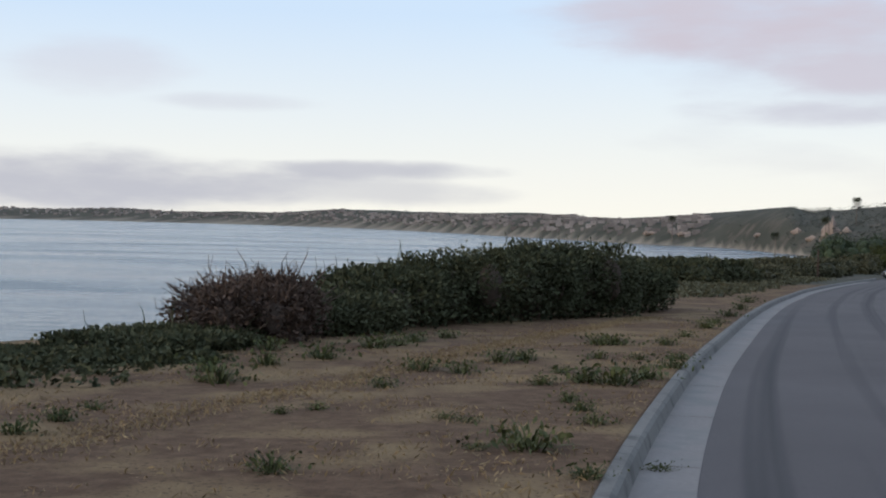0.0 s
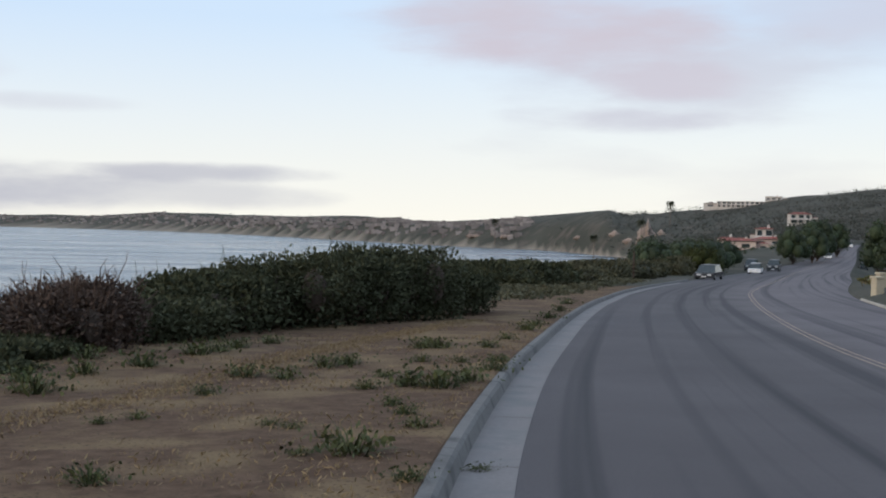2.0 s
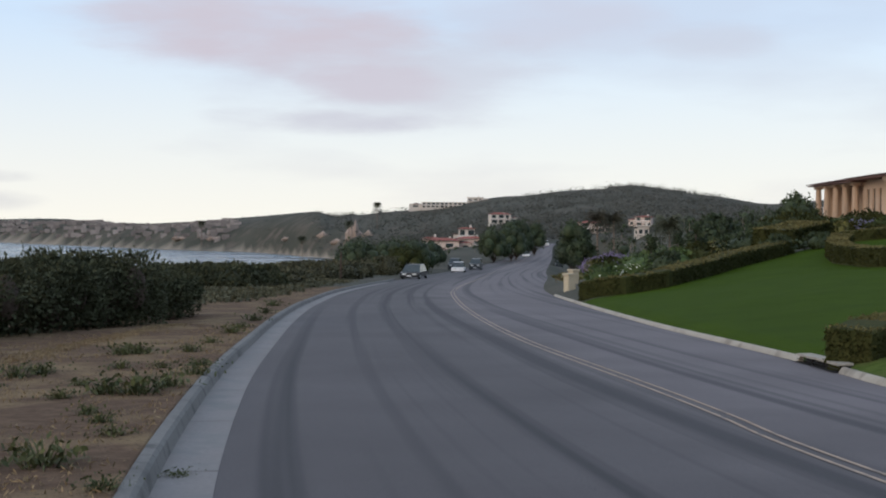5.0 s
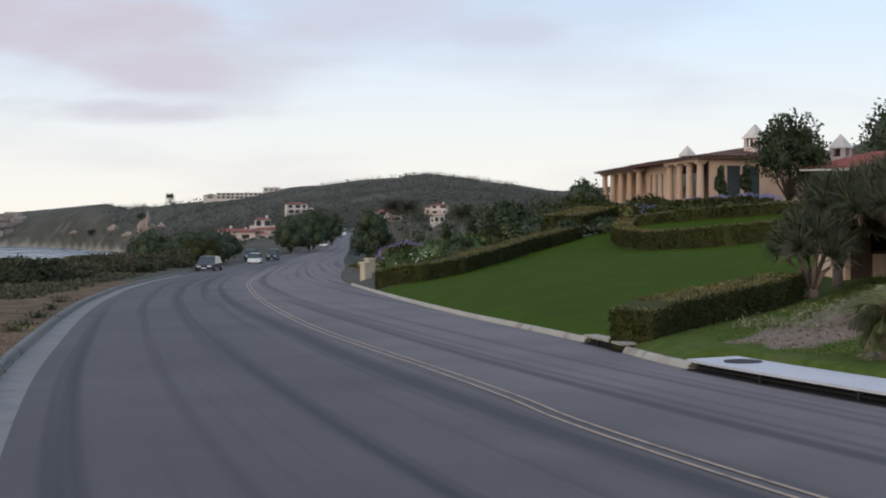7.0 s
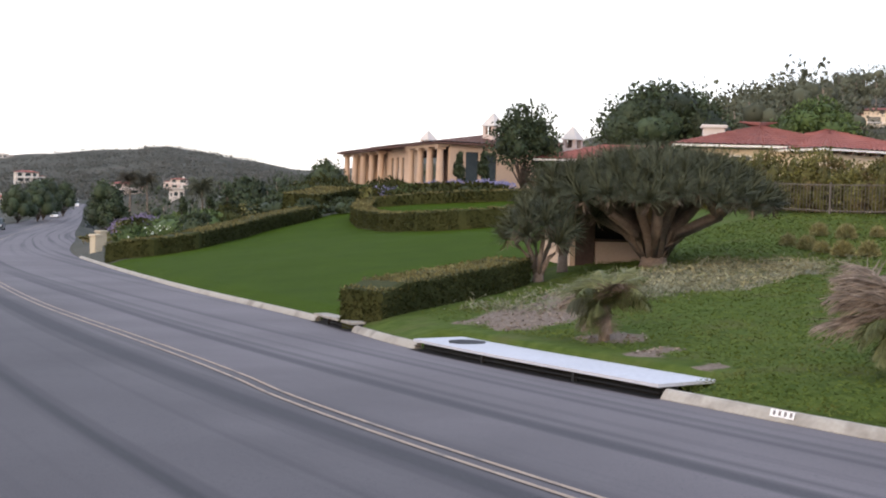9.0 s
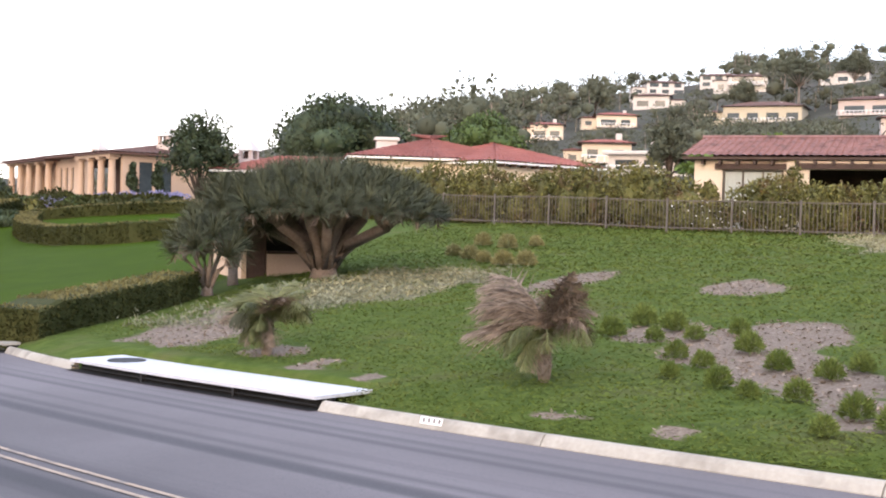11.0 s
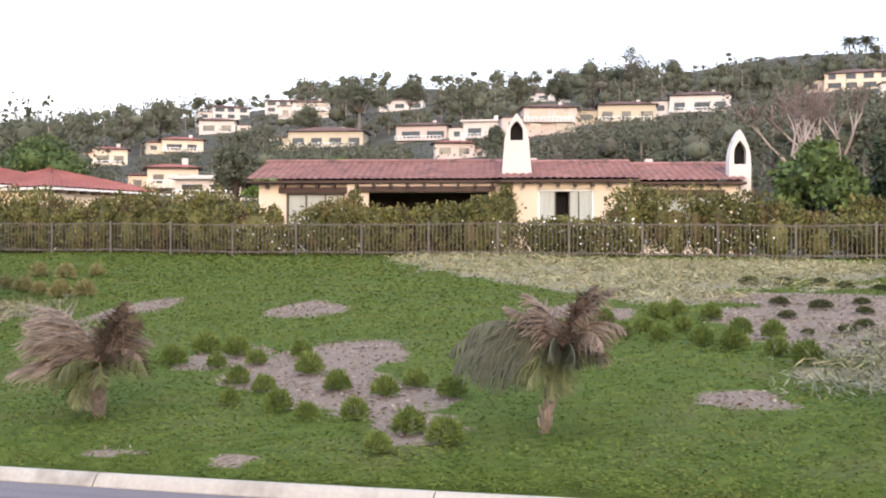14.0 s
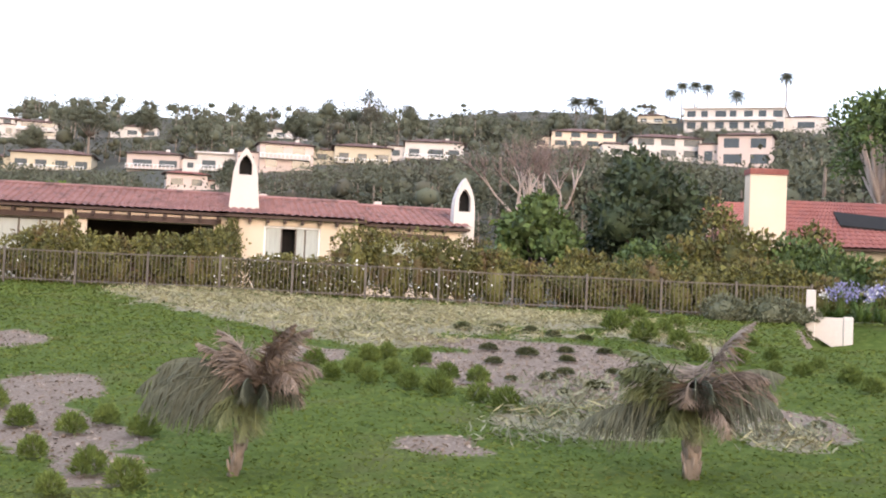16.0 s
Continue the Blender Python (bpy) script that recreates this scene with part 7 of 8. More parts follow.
def bare_tree(label, x, y, h, seed):
    """Leafless limbs that fork four times, with a haze of fine twigs."""
    rng = random.Random(seed)
    o = thing("bare_tree", label, "tree", "bare trees", pose(x, y, ground_z(x, y)))
    s, tw = Solid(), Solid()

    def grow(p, d, L, r, depth):
        q = p + d * L
        (s if depth < 3 else tw).tube([p, p.lerp(q, 0.5) + Vector((rng.uniform(-1, 1), rng.uniform(-1, 1), 0)) * L * 0.06, q], [r, r * 0.8, r * 0.6], 5 if depth < 3 else 3)
        if depth == 5:
            return
        for _ in range(3 if depth else 4):
            e = (d + Vector((rng.uniform(-0.8, 0.8), rng.uniform(-0.8, 0.8), rng.uniform(-0.15, 0.55)))).normalized()
            grow(q, e, L * rng.uniform(0.58, 0.8), r * 0.55, depth + 1)
    grow(Vector((0, 0, -0.2)), Vector((0, 0, 1)), h * 0.30, h * 0.022, 0)
    part("limb_frame", s.mesh("limb_frame", M["limb_pale"]), o)
    tagged(part("twig_haze", tw.mesh("twig_haze", M["twig_pink"]), o), kind="stuff")
    return o


bare_tree("leafless tree with pale pinkish limbs on the slope", 110.3, 11.6, 13.0, 1)
bare_tree("leafless tree with pale pinkish limbs on the slope", 115.6, 7.9, 13.5, 2)
bare_tree("leafless tree with pale pinkish limbs on the slope", 112.0, 9.4, 12.0, 3)


# ---------------------------------------------------------------- houses on the hill
def hill_house(x, y, rz, w, h, kind_, wall_m, roof_m, label, seed):
    """A hillside house seen from below: walls, roof, a row of windows, often a long balcony."""
    rng = random.Random(seed)
    z = ground_z(x, y)
    o = thing("hillside_house", label, "house", "houses on the hillside", pose(x, y, z, 0, 0, rz + rng.uniform(-14, 14)))
    d = w * 0.6
    n = max(2, int(w / 4.4))
    two = h > 4.4
    holes = []
    for lvl in range(2 if two else 1):
        z0 = 0.9 + lvl * h * 0.5
        for i in range(n):
            a = -w / 2 + w * (i + 0.22) / n
            holes.append((a + w / 2, z0, a + w / 2 + w / n * rng.uniform(0.42, 0.76), z0 + (h * 0.30 if two else h * 0.42)))
    part("wall", wall_with_holes(w, -4.0, h, 0.3, holes).mesh("wall", M[wall_m], weld=True), o, m=pose(-w / 2, 0, 0))
    part("wall", Solid().box(-w / 2, 0.3, -4.0, -w / 2 + 0.3, d, h).box(w / 2 - 0.3, 0.3, -4.0, w / 2, d, h).box(-w / 2 + 0.3, d - 0.3, -4, w / 2 - 0.3, d, h).mesh("wall", M[wall_m]), o)
    for hl in holes:
        part("window", Solid().box(hl[0], 0.12, hl[1], hl[2], 0.16, hl[3]).mesh("window", M["glass"]), o, m=pose(-w / 2, 0, 0))
    if kind_ == "hip":
        s, R0, R1 = hip_roof(w, d, 0.7, h + 0.12, w * 0.085, (True, True), 1.3, 4)
        part("roof", s.mesh("roof", M[roof_m]), o, m=pose(-w / 2, 0, 0))
        part("eave", soffit(w, d, 0.65, h + 0.12).mesh("eave", M["wood_dark"]), o, m=pose(-w / 2, 0, 0))
    else:
        part("roof", Solid().bevel_box(-w / 2 - 0.6, -0.9, h, w / 2 + 0.6, d + 0.5, h + 0.38, 0.08).mesh("roof", M[roof_m]), o)
    if rng.random() < 0.75:
        zb_ = h * 0.48 if two else 0.35
        bal = part("balcony", Solid().box(-w / 2, -1.5, zb_ - 0.18, w * 0.42, -0.002, zb_).mesh("balcony", M["stucco_white"]), o)
        part("railing", Solid().box(-w / 2, -1.5, zb_ + 0.85, w * 0.42, -1.42, zb_ + 0.97).mesh("railing", M["paint_white"]), bal)
        for i in range(int(w / 0.9)):
            xx_ = -w / 2 + 0.05 + i * (w * 0.92 - 0.1) / max(1, int(w / 0.9) - 1)
            part("baluster", Solid().box(xx_ - 0.06, -1.49, zb_, xx_ + 0.06, -1.43, zb_ + 0.85).mesh("baluster", M["paint_white"]), bal)
    sg = rng.choice((-1, 1))                # a lower wing at one end
    ww, wh = w * rng.uniform(0.3, 0.45), h * rng.uniform(0.62, 0.78)
    xa = w / 2 - 0.05 if sg > 0 else -w / 2 + 0.05 - ww
    wing = part("wing", Solid().box(xa, d * 0.2, -4.0, xa + ww, d * 0.85, wh).mesh("wing", M[wall_m]), o)
    s, R0, R1 = hip_roof(ww, d * 0.65, 0.5, wh + 0.1, ww * 0.12, (True, True), 1.3, 3)
    part("roof", s.mesh("roof", M["tile_brown" if kind_ == "flat" else roof_m]), wing, m=pose(xa, d * 0.2, 0))
    part("window", Solid().box(xa + ww * 0.3, d * 0.2 - 0.02, wh * 0.3, xa + ww * 0.7, d * 0.2 + 0.02, wh * 0.72).mesh("window", M["glass"]), wing)
    part("chimney", Solid().bevel_box(w * 0.18, d * 0.4, h, w * 0.18 + 0.9, d * 0.4 + 0.8, h + 1.6, 0.08).mesh("chimney", M["stucco_white"]), o)
    return o


HILL = [(440, 267, -59, 15, 5.1, "hip", "stucco_white", "tile_brown"), (456, 252, -60, 15, 5.0, "hip", "stucco_white", "tile_brown"), (357, 187, -62, 12, 5.0, "hip", "stucco_white", "tile_brown"),
        (283, 144, -63, 19, 4.2, "hip", "stucco_tan", "tile_brown"), (281, 117, -67, 12.5, 3.8, "hip", "stucco_pink", "tile_brown"), (271, 97, -70, 10, 4.1, "flat", "stucco_white", "stucco_white"),
        (270, 81, -73, 12, 6.0, "hip", "stucco_pink", "tile_brown"), (275, 181, -56, 10.5, 3.4, "hip", "stucco_cream", "tile_red"), (122, 77, -58, 6.6, 2.6, "flat", "stucco_white", "stucco_white"),
        (293, 69, -77, 13.6, 4.2, "hip", "stucco_tan", "tile_brown"), (306, 54, -80, 14.6, 4.4, "hip", "stucco_white", "tile_brown"), (372, 21, -87, 19, 5.0, "hip", "stucco_cream", "tile_brown"),
        (309, -3, -91, 16.8, 5.4, "hip", "stucco_white", "tile_brown"), (304, -21, -94, 12.5, 7.6, "hip", "stucco_pink", "tile_brown"), (454, -27, -93, 35, 8.0, "flat", "stucco_white", "stucco_white"),
        (480, 2, -90, 10, 3.3, "hip", "stucco_tan", "tile_brown"), (426, 128, -73, 11, 3.4, "hip", "stucco_white", "tile_brown"), (221, 85, -69, 7.5, 2.9, "hip", "stucco_pink", "tile_red"),
        (246, 182, -54, 8, 4.0, "hip", "stucco_cream", "tile_red"), (150, 100, -56, 7, 3.0, "hip", "stucco_cream", "tile_red"), (430, 185, -67, 12, 3.8, "hip", "stucco_white", "tile_brown"), (330, 205, -58, 11, 4.0, "hip", "stucco_white", "tile_brown")]
WALL_WORD = {"stucco_white": "white", "stucco_tan": "tan", "stucco_pink": "pink", "stucco_cream": "cream"}
for k, (x, y, rz, w, h, kd, wm, rm) in enumerate(HILL):
    hill_house(x, y, rz, w, h, kd, wm, rm, WALL_WORD[wm] + " stucco house with " + ("a low hip roof" if kd == "hip" else "a flat roof") + " on the hillside", 600 + k)

LEFT_HOUSES = [(62, 388, -9, 11, 2.4, "hip", "stucco_pink", "tile_red"), (100, 424, -13, 12, 3.0, "hip", "stucco_pink", "tile_red"), (88, 402, -12, 9, 2.4, "hip", "stucco_pink", "tile_red"), (112, 430, -15, 10, 2.6, "hip", "stucco_pink", "tile_red"), (116, 452, -14, 6, 6.4, "hip", "stucco_white", "tile_red"), (104, 460, -12.6, 6, 5.6, "hip", "stucco_pink", "tile_red"),
               (73, 352, -12, 7, 2.2, "hip", "stucco_pink", "tile_red"), (247, 864, -16, 15, 7, "hip", "stucco_white", "tile_red"), (184, 446, -22, 4.2, 3.6, "flat", "stucco_white", "stucco_white"), (298, 1256, -13, 46, 6.0, "flat", "stucco_white", "stucco_white"),
               (330, 1252, -14.5, 16, 4.0, "flat", "stucco_white", "stucco_white"), (236, 573, -22, 8, 4.8, "hip", "stucco_pink", "tile_red"), (250, 420, -30, 10, 4, "flat", "stucco_white", "stucco_white"), (205, 560, -20, 12, 5, "hip", "stucco_pink", "tile_red")]
for k, (x, y, rz, w, h, kd, wm, rm) in enumerate(LEFT_HOUSES):
    hill_house(x, y, rz, w, h, kd, wm, rm, WALL_WORD[wm] + " stucco house with " + ("a red tile roof" if rm == "tile_red" else "a flat roof") + " across the valley", 640 + k)


# ---------------------------------------------------------------- woods and scrub far off
BLOCK = [(math.degrees(math.atan2(-x, y)), math.hypot(x, y), math.degrees(math.atan2(w * 0.62, math.hypot(x, y))), math.degrees(math.atan2(ground_z(x, y) + 0.6 - 1.6, math.hypot(x, y)))) for x, y, rz, w, h, kd, wm, rm in HILL + LEFT_HOUSES]
BLOCK += [(-84.0, 111.0, 1.6, 4.7), (-86.2, 116.0, 1.6, 4.9)]      # the bare trees stay in sight


def room_for(x, y, z, h, cr):
    """How high a tree may stand here without hiding the houses behind it, 0 within a house."""
    r, a = math.hypot(x, y), math.degrees(math.atan2(-x, y))
    for ab, rb, half, el in BLOCK:
        if abs(a - ab) < half + math.degrees(cr / r) * 0.45:
            if abs(r - rb) < 6 + cr and r > rb - 2:
                return 0
            if r < rb:
                h = min(h, 1.6 + r * math.tan(radians(el + 0.12)) - z)
    return h


SKYLINE = smooth_curve([(-112, 8.5), (-98, 8.5), (-90, 9.0), (-83, 8.5), (-76, 9.3), (-72, 8.6), (-64, 8.4), (-58, 8.1), (-52, 7.0), (-47, 5.5), (-44, 4.5), (-38, 3.0), (-31, 1.3), (-28, 1.15), (-25, 1.85), (-22, 2.25), (-18.3, 1.9), (-14.7, 1.2), (-10.4, 1.1), (-8, 0.85), (-4.6, 0.5), (-1, 0.2), (3.7, 0.36), (7.6, 0.3), (12.6, 0.42), (17.6, 0.15), (23, 0.33), (29, 0.25)])


def woods(name, label, n, bearings, radii, size, seed, leaf, per, material, spread=1.0, trunks=True, core=0.5, rough=0.05, least=0.14):
    """Many crowns of leaves, each on its own stem, spread over a stretch of the hills and no higher than the tree line."""
    rng = np.random.default_rng(seed)
    q, st, co_ = [], Solid(), Solid()
    made = 0
    for _ in range(n * 9):
        if made >= n:
            break
        b = rng.uniform(*bearings)
        a = radians(b)
        r = math.exp(rng.uniform(math.log(radii[0]), math.log(radii[1]))) if rng.random() < 0.5 else rng.uniform(*radii)
        x, y = -math.sin(a) * r, math.cos(a) * r
        if float(x_left(y)) - 12 < x < float(x_right(y)) + 8 and y < 480:
            continue
        z = ground_z(x, y)
        if z < SEA + 2.5:
            continue
        h = rng.uniform(*size)
        cr = h * rng.uniform(0.34, 0.52) * spread
        h1 = room_for(x, y, z, min(h, 1.6 + r * math.tan(radians(float(SKYLINE(b)) + rough * rng.normal())) - z), cr)
        if h1 < least * h:
            continue
        cr *= (0.38 + 0.62 * h1 / h)
        h = h1
        made += 1
        blobs = [(x + rng.uniform(-0.45, 0.45) * cr, y + rng.uniform(-0.45, 0.45) * cr, z + h * (rng.uniform(0.22, 0.74) if trunks else rng.uniform(0.05, 0.60)), cr * rng.uniform(0.45, 0.75), cr * rng.uniform(0.45, 0.75), h * rng.uniform(0.22, 0.34)) for _b in range(6)]
        close = r < 240                      # nearer trees show finer leaves
        pts, out = blob_points(rng, blobs, per * 2 if close else per, 0.35, -0.8)
        q.append(leaves(rng, pts, leaf * h / (11 if close else 8), 1.5, 0.2, out))
        for bb in blobs[:2 if trunks else 1]:
            co_.add(*ellipsoid((bb[0], bb[1], bb[2] if trunks else bb[2] * 0.8 + z * 0.2), [b_ * core * (0.7 if close else 1) for b_ in bb[3:6]], 5, 3))
        if trunks:
            st.tube([(x, y, z - 0.5), (x + 0.06 * h, y, z + h * 0.35), (x, y, z + h * 0.72)], [0.024 * h, 0.019 * h, 0.010 * h], 4)
    o = thing(name, label, "woods", kind="stuff")
    tagged(part("foliage", quad_mesh("foliage", np.concatenate(q), M[material]), o), kind="stuff")
    tagged(part("inner_growth", co_.mesh("inner_growth", M[material], True), o), kind="stuff")
    if trunks:
        tagged(part("stems", st.mesh("stems", M["bark_pale"]), o), kind="stuff")


woods("hillside_woods", "dark mixed trees covering the hillside between the houses", 1150, (-112, -44), (105, 620), (7, 13.5), 701, 0.50, 215, "leaf_far", 1.4, core=0.46, rough=0.20, least=0.46)
woods("hillside_scrub", "low rounded scrub between the trees on the slope", 900, (-112, -44), (92, 600), (2.8, 6.5), 703, 0.60, 80, "leaf_far", 1.5, False, core=0.4)
woods("valley_woods", "dark trees along the road and in the gardens of the valley", 260, (-31, -9), (150, 560), (3.5, 6.5), 704, 0.55, 150, "leaf_tree", 1.1)
woods("valley_woods", "grey-green woods covering the round hill inland", 3600, (-31, -7), (470, 1380), (5, 9), 705, 0.85, 30, "leaf_haze", 2.0, False, core=0.3, rough=0.09)
woods("villa_woods", "trees on the slope behind the villa", 200, (-47, -30), (130, 900), (4, 8), 706, 0.55, 150, "leaf_far", 1.1)
woods("bay_scrub", "scrub on the bluffs across the bay", 1300, (-9.5, 29), (1120, 4700), (3.5, 8), 707, 1.0, 26, "leaf_haze", 2.4, False, core=0.3)

# named trees that stand out on the ridge: bearing, elevation of the top, distance, radius of the crown
RIDGE = [(-64.48, 7.78, 330, 7.5), (-66.79, 7.84, 345, 5.5), (-69.33, 7.78, 340, 5.4), (-71.71, 8.25, 380, 3.9), (-75.02, 8.66, 380, 6.9), (-78.78, 8.65, 400, 5.4), (-80.87, 8.51, 400, 4.1), (-82.44, 8.37, 360, 6.9),
         (-85.54, 8.61, 420, 6.6), (-88.49, 8.81, 430, 5.8), (-76.97, 8.63, 390, 5.3), (-49.56, 5.6, 420, 4.4), (-52.11, 5.9, 360, 5.2), (-55.57, 6.6, 380, 5.8), (-54.16, 6.4, 380, 4.2), (-69.9, 7.78, 390, 4.8),
         (-73.51, 7.94, 400, 5.4), (-58.95, 5.02, 170, 2.7), (-70.69, 5.04, 220, 3.0), (-62.08, 6.84, 330, 4.5), (-76.85, 9.39, 395, 5.0)]
for k, (b, el, d, r) in enumerate(RIDGE):
    x, y = at(b, d, 14)
    h = max(6.0, 1.6 + d * math.tan(radians(el)) - ground_z(x, y))
    open_ = k in (0, 1, 20)
    limb_tree("eucalyptus", "tall umbrella-crowned eucalyptus with a pale trunk on the ridge" if open_ else "dark spreading tree standing above the ridge", x, y, h, r, h * (0.52 if open_ else 0.16), "leaf_far", 720 + k, 0.0013 * d, 900 if k == 20 else 3200,
              "bark_pale" if open_ else "bark_dark", flat=0.6 if open_ else 1.15, core=0 if k == 20 else (0.40 if open_ else 0.58), group="eucalyptus on the ridge", clumps=13, trunk_r=0.020 * h)


def tall_palm(label, x, y, h, crown, seed, group):
    rng = np.random.default_rng(seed)
    o = thing("palm", label, "palm", group, pose(x, y, ground_z(x, y)))
    part("trunk", Solid().tube([(0, 0, -0.5), (0.1, 0, h * 0.5), (0, 0, h - crown * 0.4)], [0.020 * h, 0.014 * h, 0.011 * h], 6).mesh("trunk", M["bark"]), o)
    q = []
    for i in range(24):
        rib, qq = frond(rng, (0, 0, h - crown * 0.55), i * 2.4, radians(80 - 5.0 * i), crown * 1.0, radians(80), crown * 0.40, 16, 0.0, 0.011 * crown)
        w = np.array(qq)
        w = w.mean(1, keepdims=True) + (w - w.mean(1, keepdims=True)) * np.array([1.6, 1.6, 1.6])
        q.append(w)
        q.append(np.stack([rib[:-1] - 0.06, rib[:-1] + 0.06, rib[1:] + 0.06, rib[1:] - 0.06], 1))
    part("crown", quad_mesh("crown", np.concatenate(q), M["leaf_far"]), o)
    return o


for k, (b, el, d, c_) in enumerate(((-86.29, 9.3, 430, 3.2), (-86.98, 9.32, 430, 3.2), (-90.53, 9.75, 481, 2.6), (-91.05, 10.06, 481, 2.6), (-91.63, 10.1, 481, 2.6), (-92.18, 10.0, 481, 2.6), (-93.48, 9.72, 480, 3.4), (-95.61, 10.5, 470, 2.8))):
    x, y = at(b, d, 16)
    tall_palm("tall palm standing above the ridge", x, y, 1.6 + d * math.tan(radians(el)) - ground_z(x, y), c_ * 1.25, 760 + k, "palms on the ridge")
for k, (x, y, h, c_) in enumerate(((73, 196.8, 12.0, 2.6), (75.6, 196, 12.2, 2.6), (36, 82.4, 3.6, 1.4), (48.5, 87.4, 3.4, 1.5), (160, 1010, 22, 5), (128, 1060, 22, 5), (205, 1130, 24, 5), (60, 1440, 30, 6))):
    tall_palm("palm beside the road down the valley", x, y, h, c_, 780 + k, "palms in the valley")
for k, (x, y, h, r, m_) in enumerate(((63, 179.2, 9.1, 2.6, "leaf_tree"), (60.5, 169, 7.0, 2.0, "leaf_tree"), (83, 277, 10.3, 3.6, "leaf_tree"), (78, 264, 8.5, 3.2, "leaf_tree"), (99, 314, 9.0, 3.0, "leaf_tree"), (70, 250, 7.2, 3.0, "leaf_tree"), (36.8, 76.5, 2.8, 1.5, "leaf_tree"), (46.4, 83, 3.2, 1.8, "leaf_tree"),
                                      (24.5, 147, 3.8, 2.6, "leaf_tree"), (23.0, 137, 3.2, 2.2, "leaf_tree"), (39.0, 186, 4.4, 3.4, "leaf_tree"), (35.0, 180, 4.0, 3.0, "leaf_tree"), (50, 222, 4.2, 3.0, "leaf_tree"), (33, 160, 3.0, 2.4, "leaf_hedge"))):
    limb_tree("tree", "dark rounded tree beside the road in the valley", x, y, h, r * 1.35, h * 0.06, m_, 800 + k, 0.4 if h > 5 else 0.28, 2600, flat=1.25, clumps=14, core=0.7, group="roadside trees")

# ---------------------------------------------------------------- the terraced garden beyond the lawn
pillar = thing("gate_pillar", "sandstone gate pillar with a flat cap at the kerb", "pillar", m=pose(20.0, 57.4, ground_z(20.0, 57.4), 0, 0, 15))
part("shaft", Solid().bevel_box(-0.22, -0.22, -0.2, 0.22, 0.22, 0.74, 0.03).mesh("shaft", M["stucco_tan"]), pillar)
part("cap", Solid().bevel_box(-0.27, -0.27, 0.74, 0.27, 0.27, 0.84, 0.02).mesh("cap", M["stucco_tan"]), pillar)
pillar2 = copy_thing(pillar, pose(23.2, 66, ground_z(23.2, 66), 0, 0, 15))
for k, (x, y, h) in enumerate(((26.1, 58.4, 1.9), (26.9, 58.0, 2.2), (25.6, 60.6, 1.9), (27.6, 58.6, 1.3))):
    limb_tree("cypress", "narrow dark cypress in the terraced garden", x, y, h + 0.35, 0.28, 0.05, "leaf_tree", 830 + k, 0.14, 700, flat=2.4, core=0.7, clumps=7, group="cypresses")
rnd = random.Random(5)
GARDEN = [("leaf_tree", "dark clipped shrub in the terraced garden"), ("leaf_hedge", "rounded green shrub in the terraced garden"), ("leaf_olive", "brownish shrub in the terraced garden"), ("leaf_garden", "pale green shrub in the terraced garden")]
for k in range(46):
    y = 53 + 42 * rnd.random() ** 1.2
    x = float(x_right(y)) + 1.2 + 17 * rnd.random()
    if abs(x - (19 + 0.2 * (y - 50))) < 0.8:
        continue
    z = ground_z(x, y)
    r, h = rnd.uniform(0.6, 1.5), rnd.uniform(0.5, 1.3)
    m_, lab = GARDEN[k % 4]
    shrub("garden_shrub", lab, [(x, y, z + h * 0.4, r, r, h * 0.6), (x + 0.4, y + 0.2, z + h * 0.45, r * 0.6, r * 0.6, h * 0.5)], 0.2, 480, m_, 850 + k, 0, "shrubs of the terraced garden", core=0.66)
for k, (b, d, r, h) in enumerate(((-20.2, 88, 1.1, 1.3), (-20.9, 86, 1.3, 1.5), (-21.6, 86, 1.0, 1.2))):
    x, y = at(b, d, 7)
    z = ground_z(x, y)
    shrub("flowering_shrub", "broad shrub covered in lilac-purple flowers", [(x, y, z + h * 0.45, r, r, h * 0.6)], 0.13, 1100, "flower_purple", 900 + k, 0, "lilac shrubs", core=0.6)
rng = np.random.default_rng(17)
pts = []
for b, d, n in ((-20.9, 62, 26), (-21.4, 62, 22), (-23.3, 66, 40), (-24.0, 66, 30)):
    x, y = at(b, d, 7)
    w = rng.normal(size=(n, 3)) * np.array([0.8, 0.6, 0]) + np.array([x, y, 0])
    w[:, 2] = land(w[:, 0], w[:, 1]) + rng.uniform(0.35, 0.75, n)
    pts.append(w)
tagged(new("white_blossom", quad_mesh("white_blossom", leaves(rng, np.concatenate(pts), 0.085, 1.1, 0.3), M["flower_white"])), "white roses in the beds of the terraced garden", "blossom", kind="stuff")
for k, (b, d) in enumerate(((-31.6, 68), (-32.2, 66), (-35.0, 66), (-36.2, 65), (-37.0, 63), (-33.9, 66))):
    x, y = at(b, d, 8)
    z = ground_z(x, y)
    shrub("flowering_shrub", "low lavender-blue flowering shrub before the villa", [(x, y, z + 0.3, 0.85, 0.85, 0.5)], 0.11, 700, "flower_blue", 910 + k, 0, "blue shrubs before the villa", core=0.6)
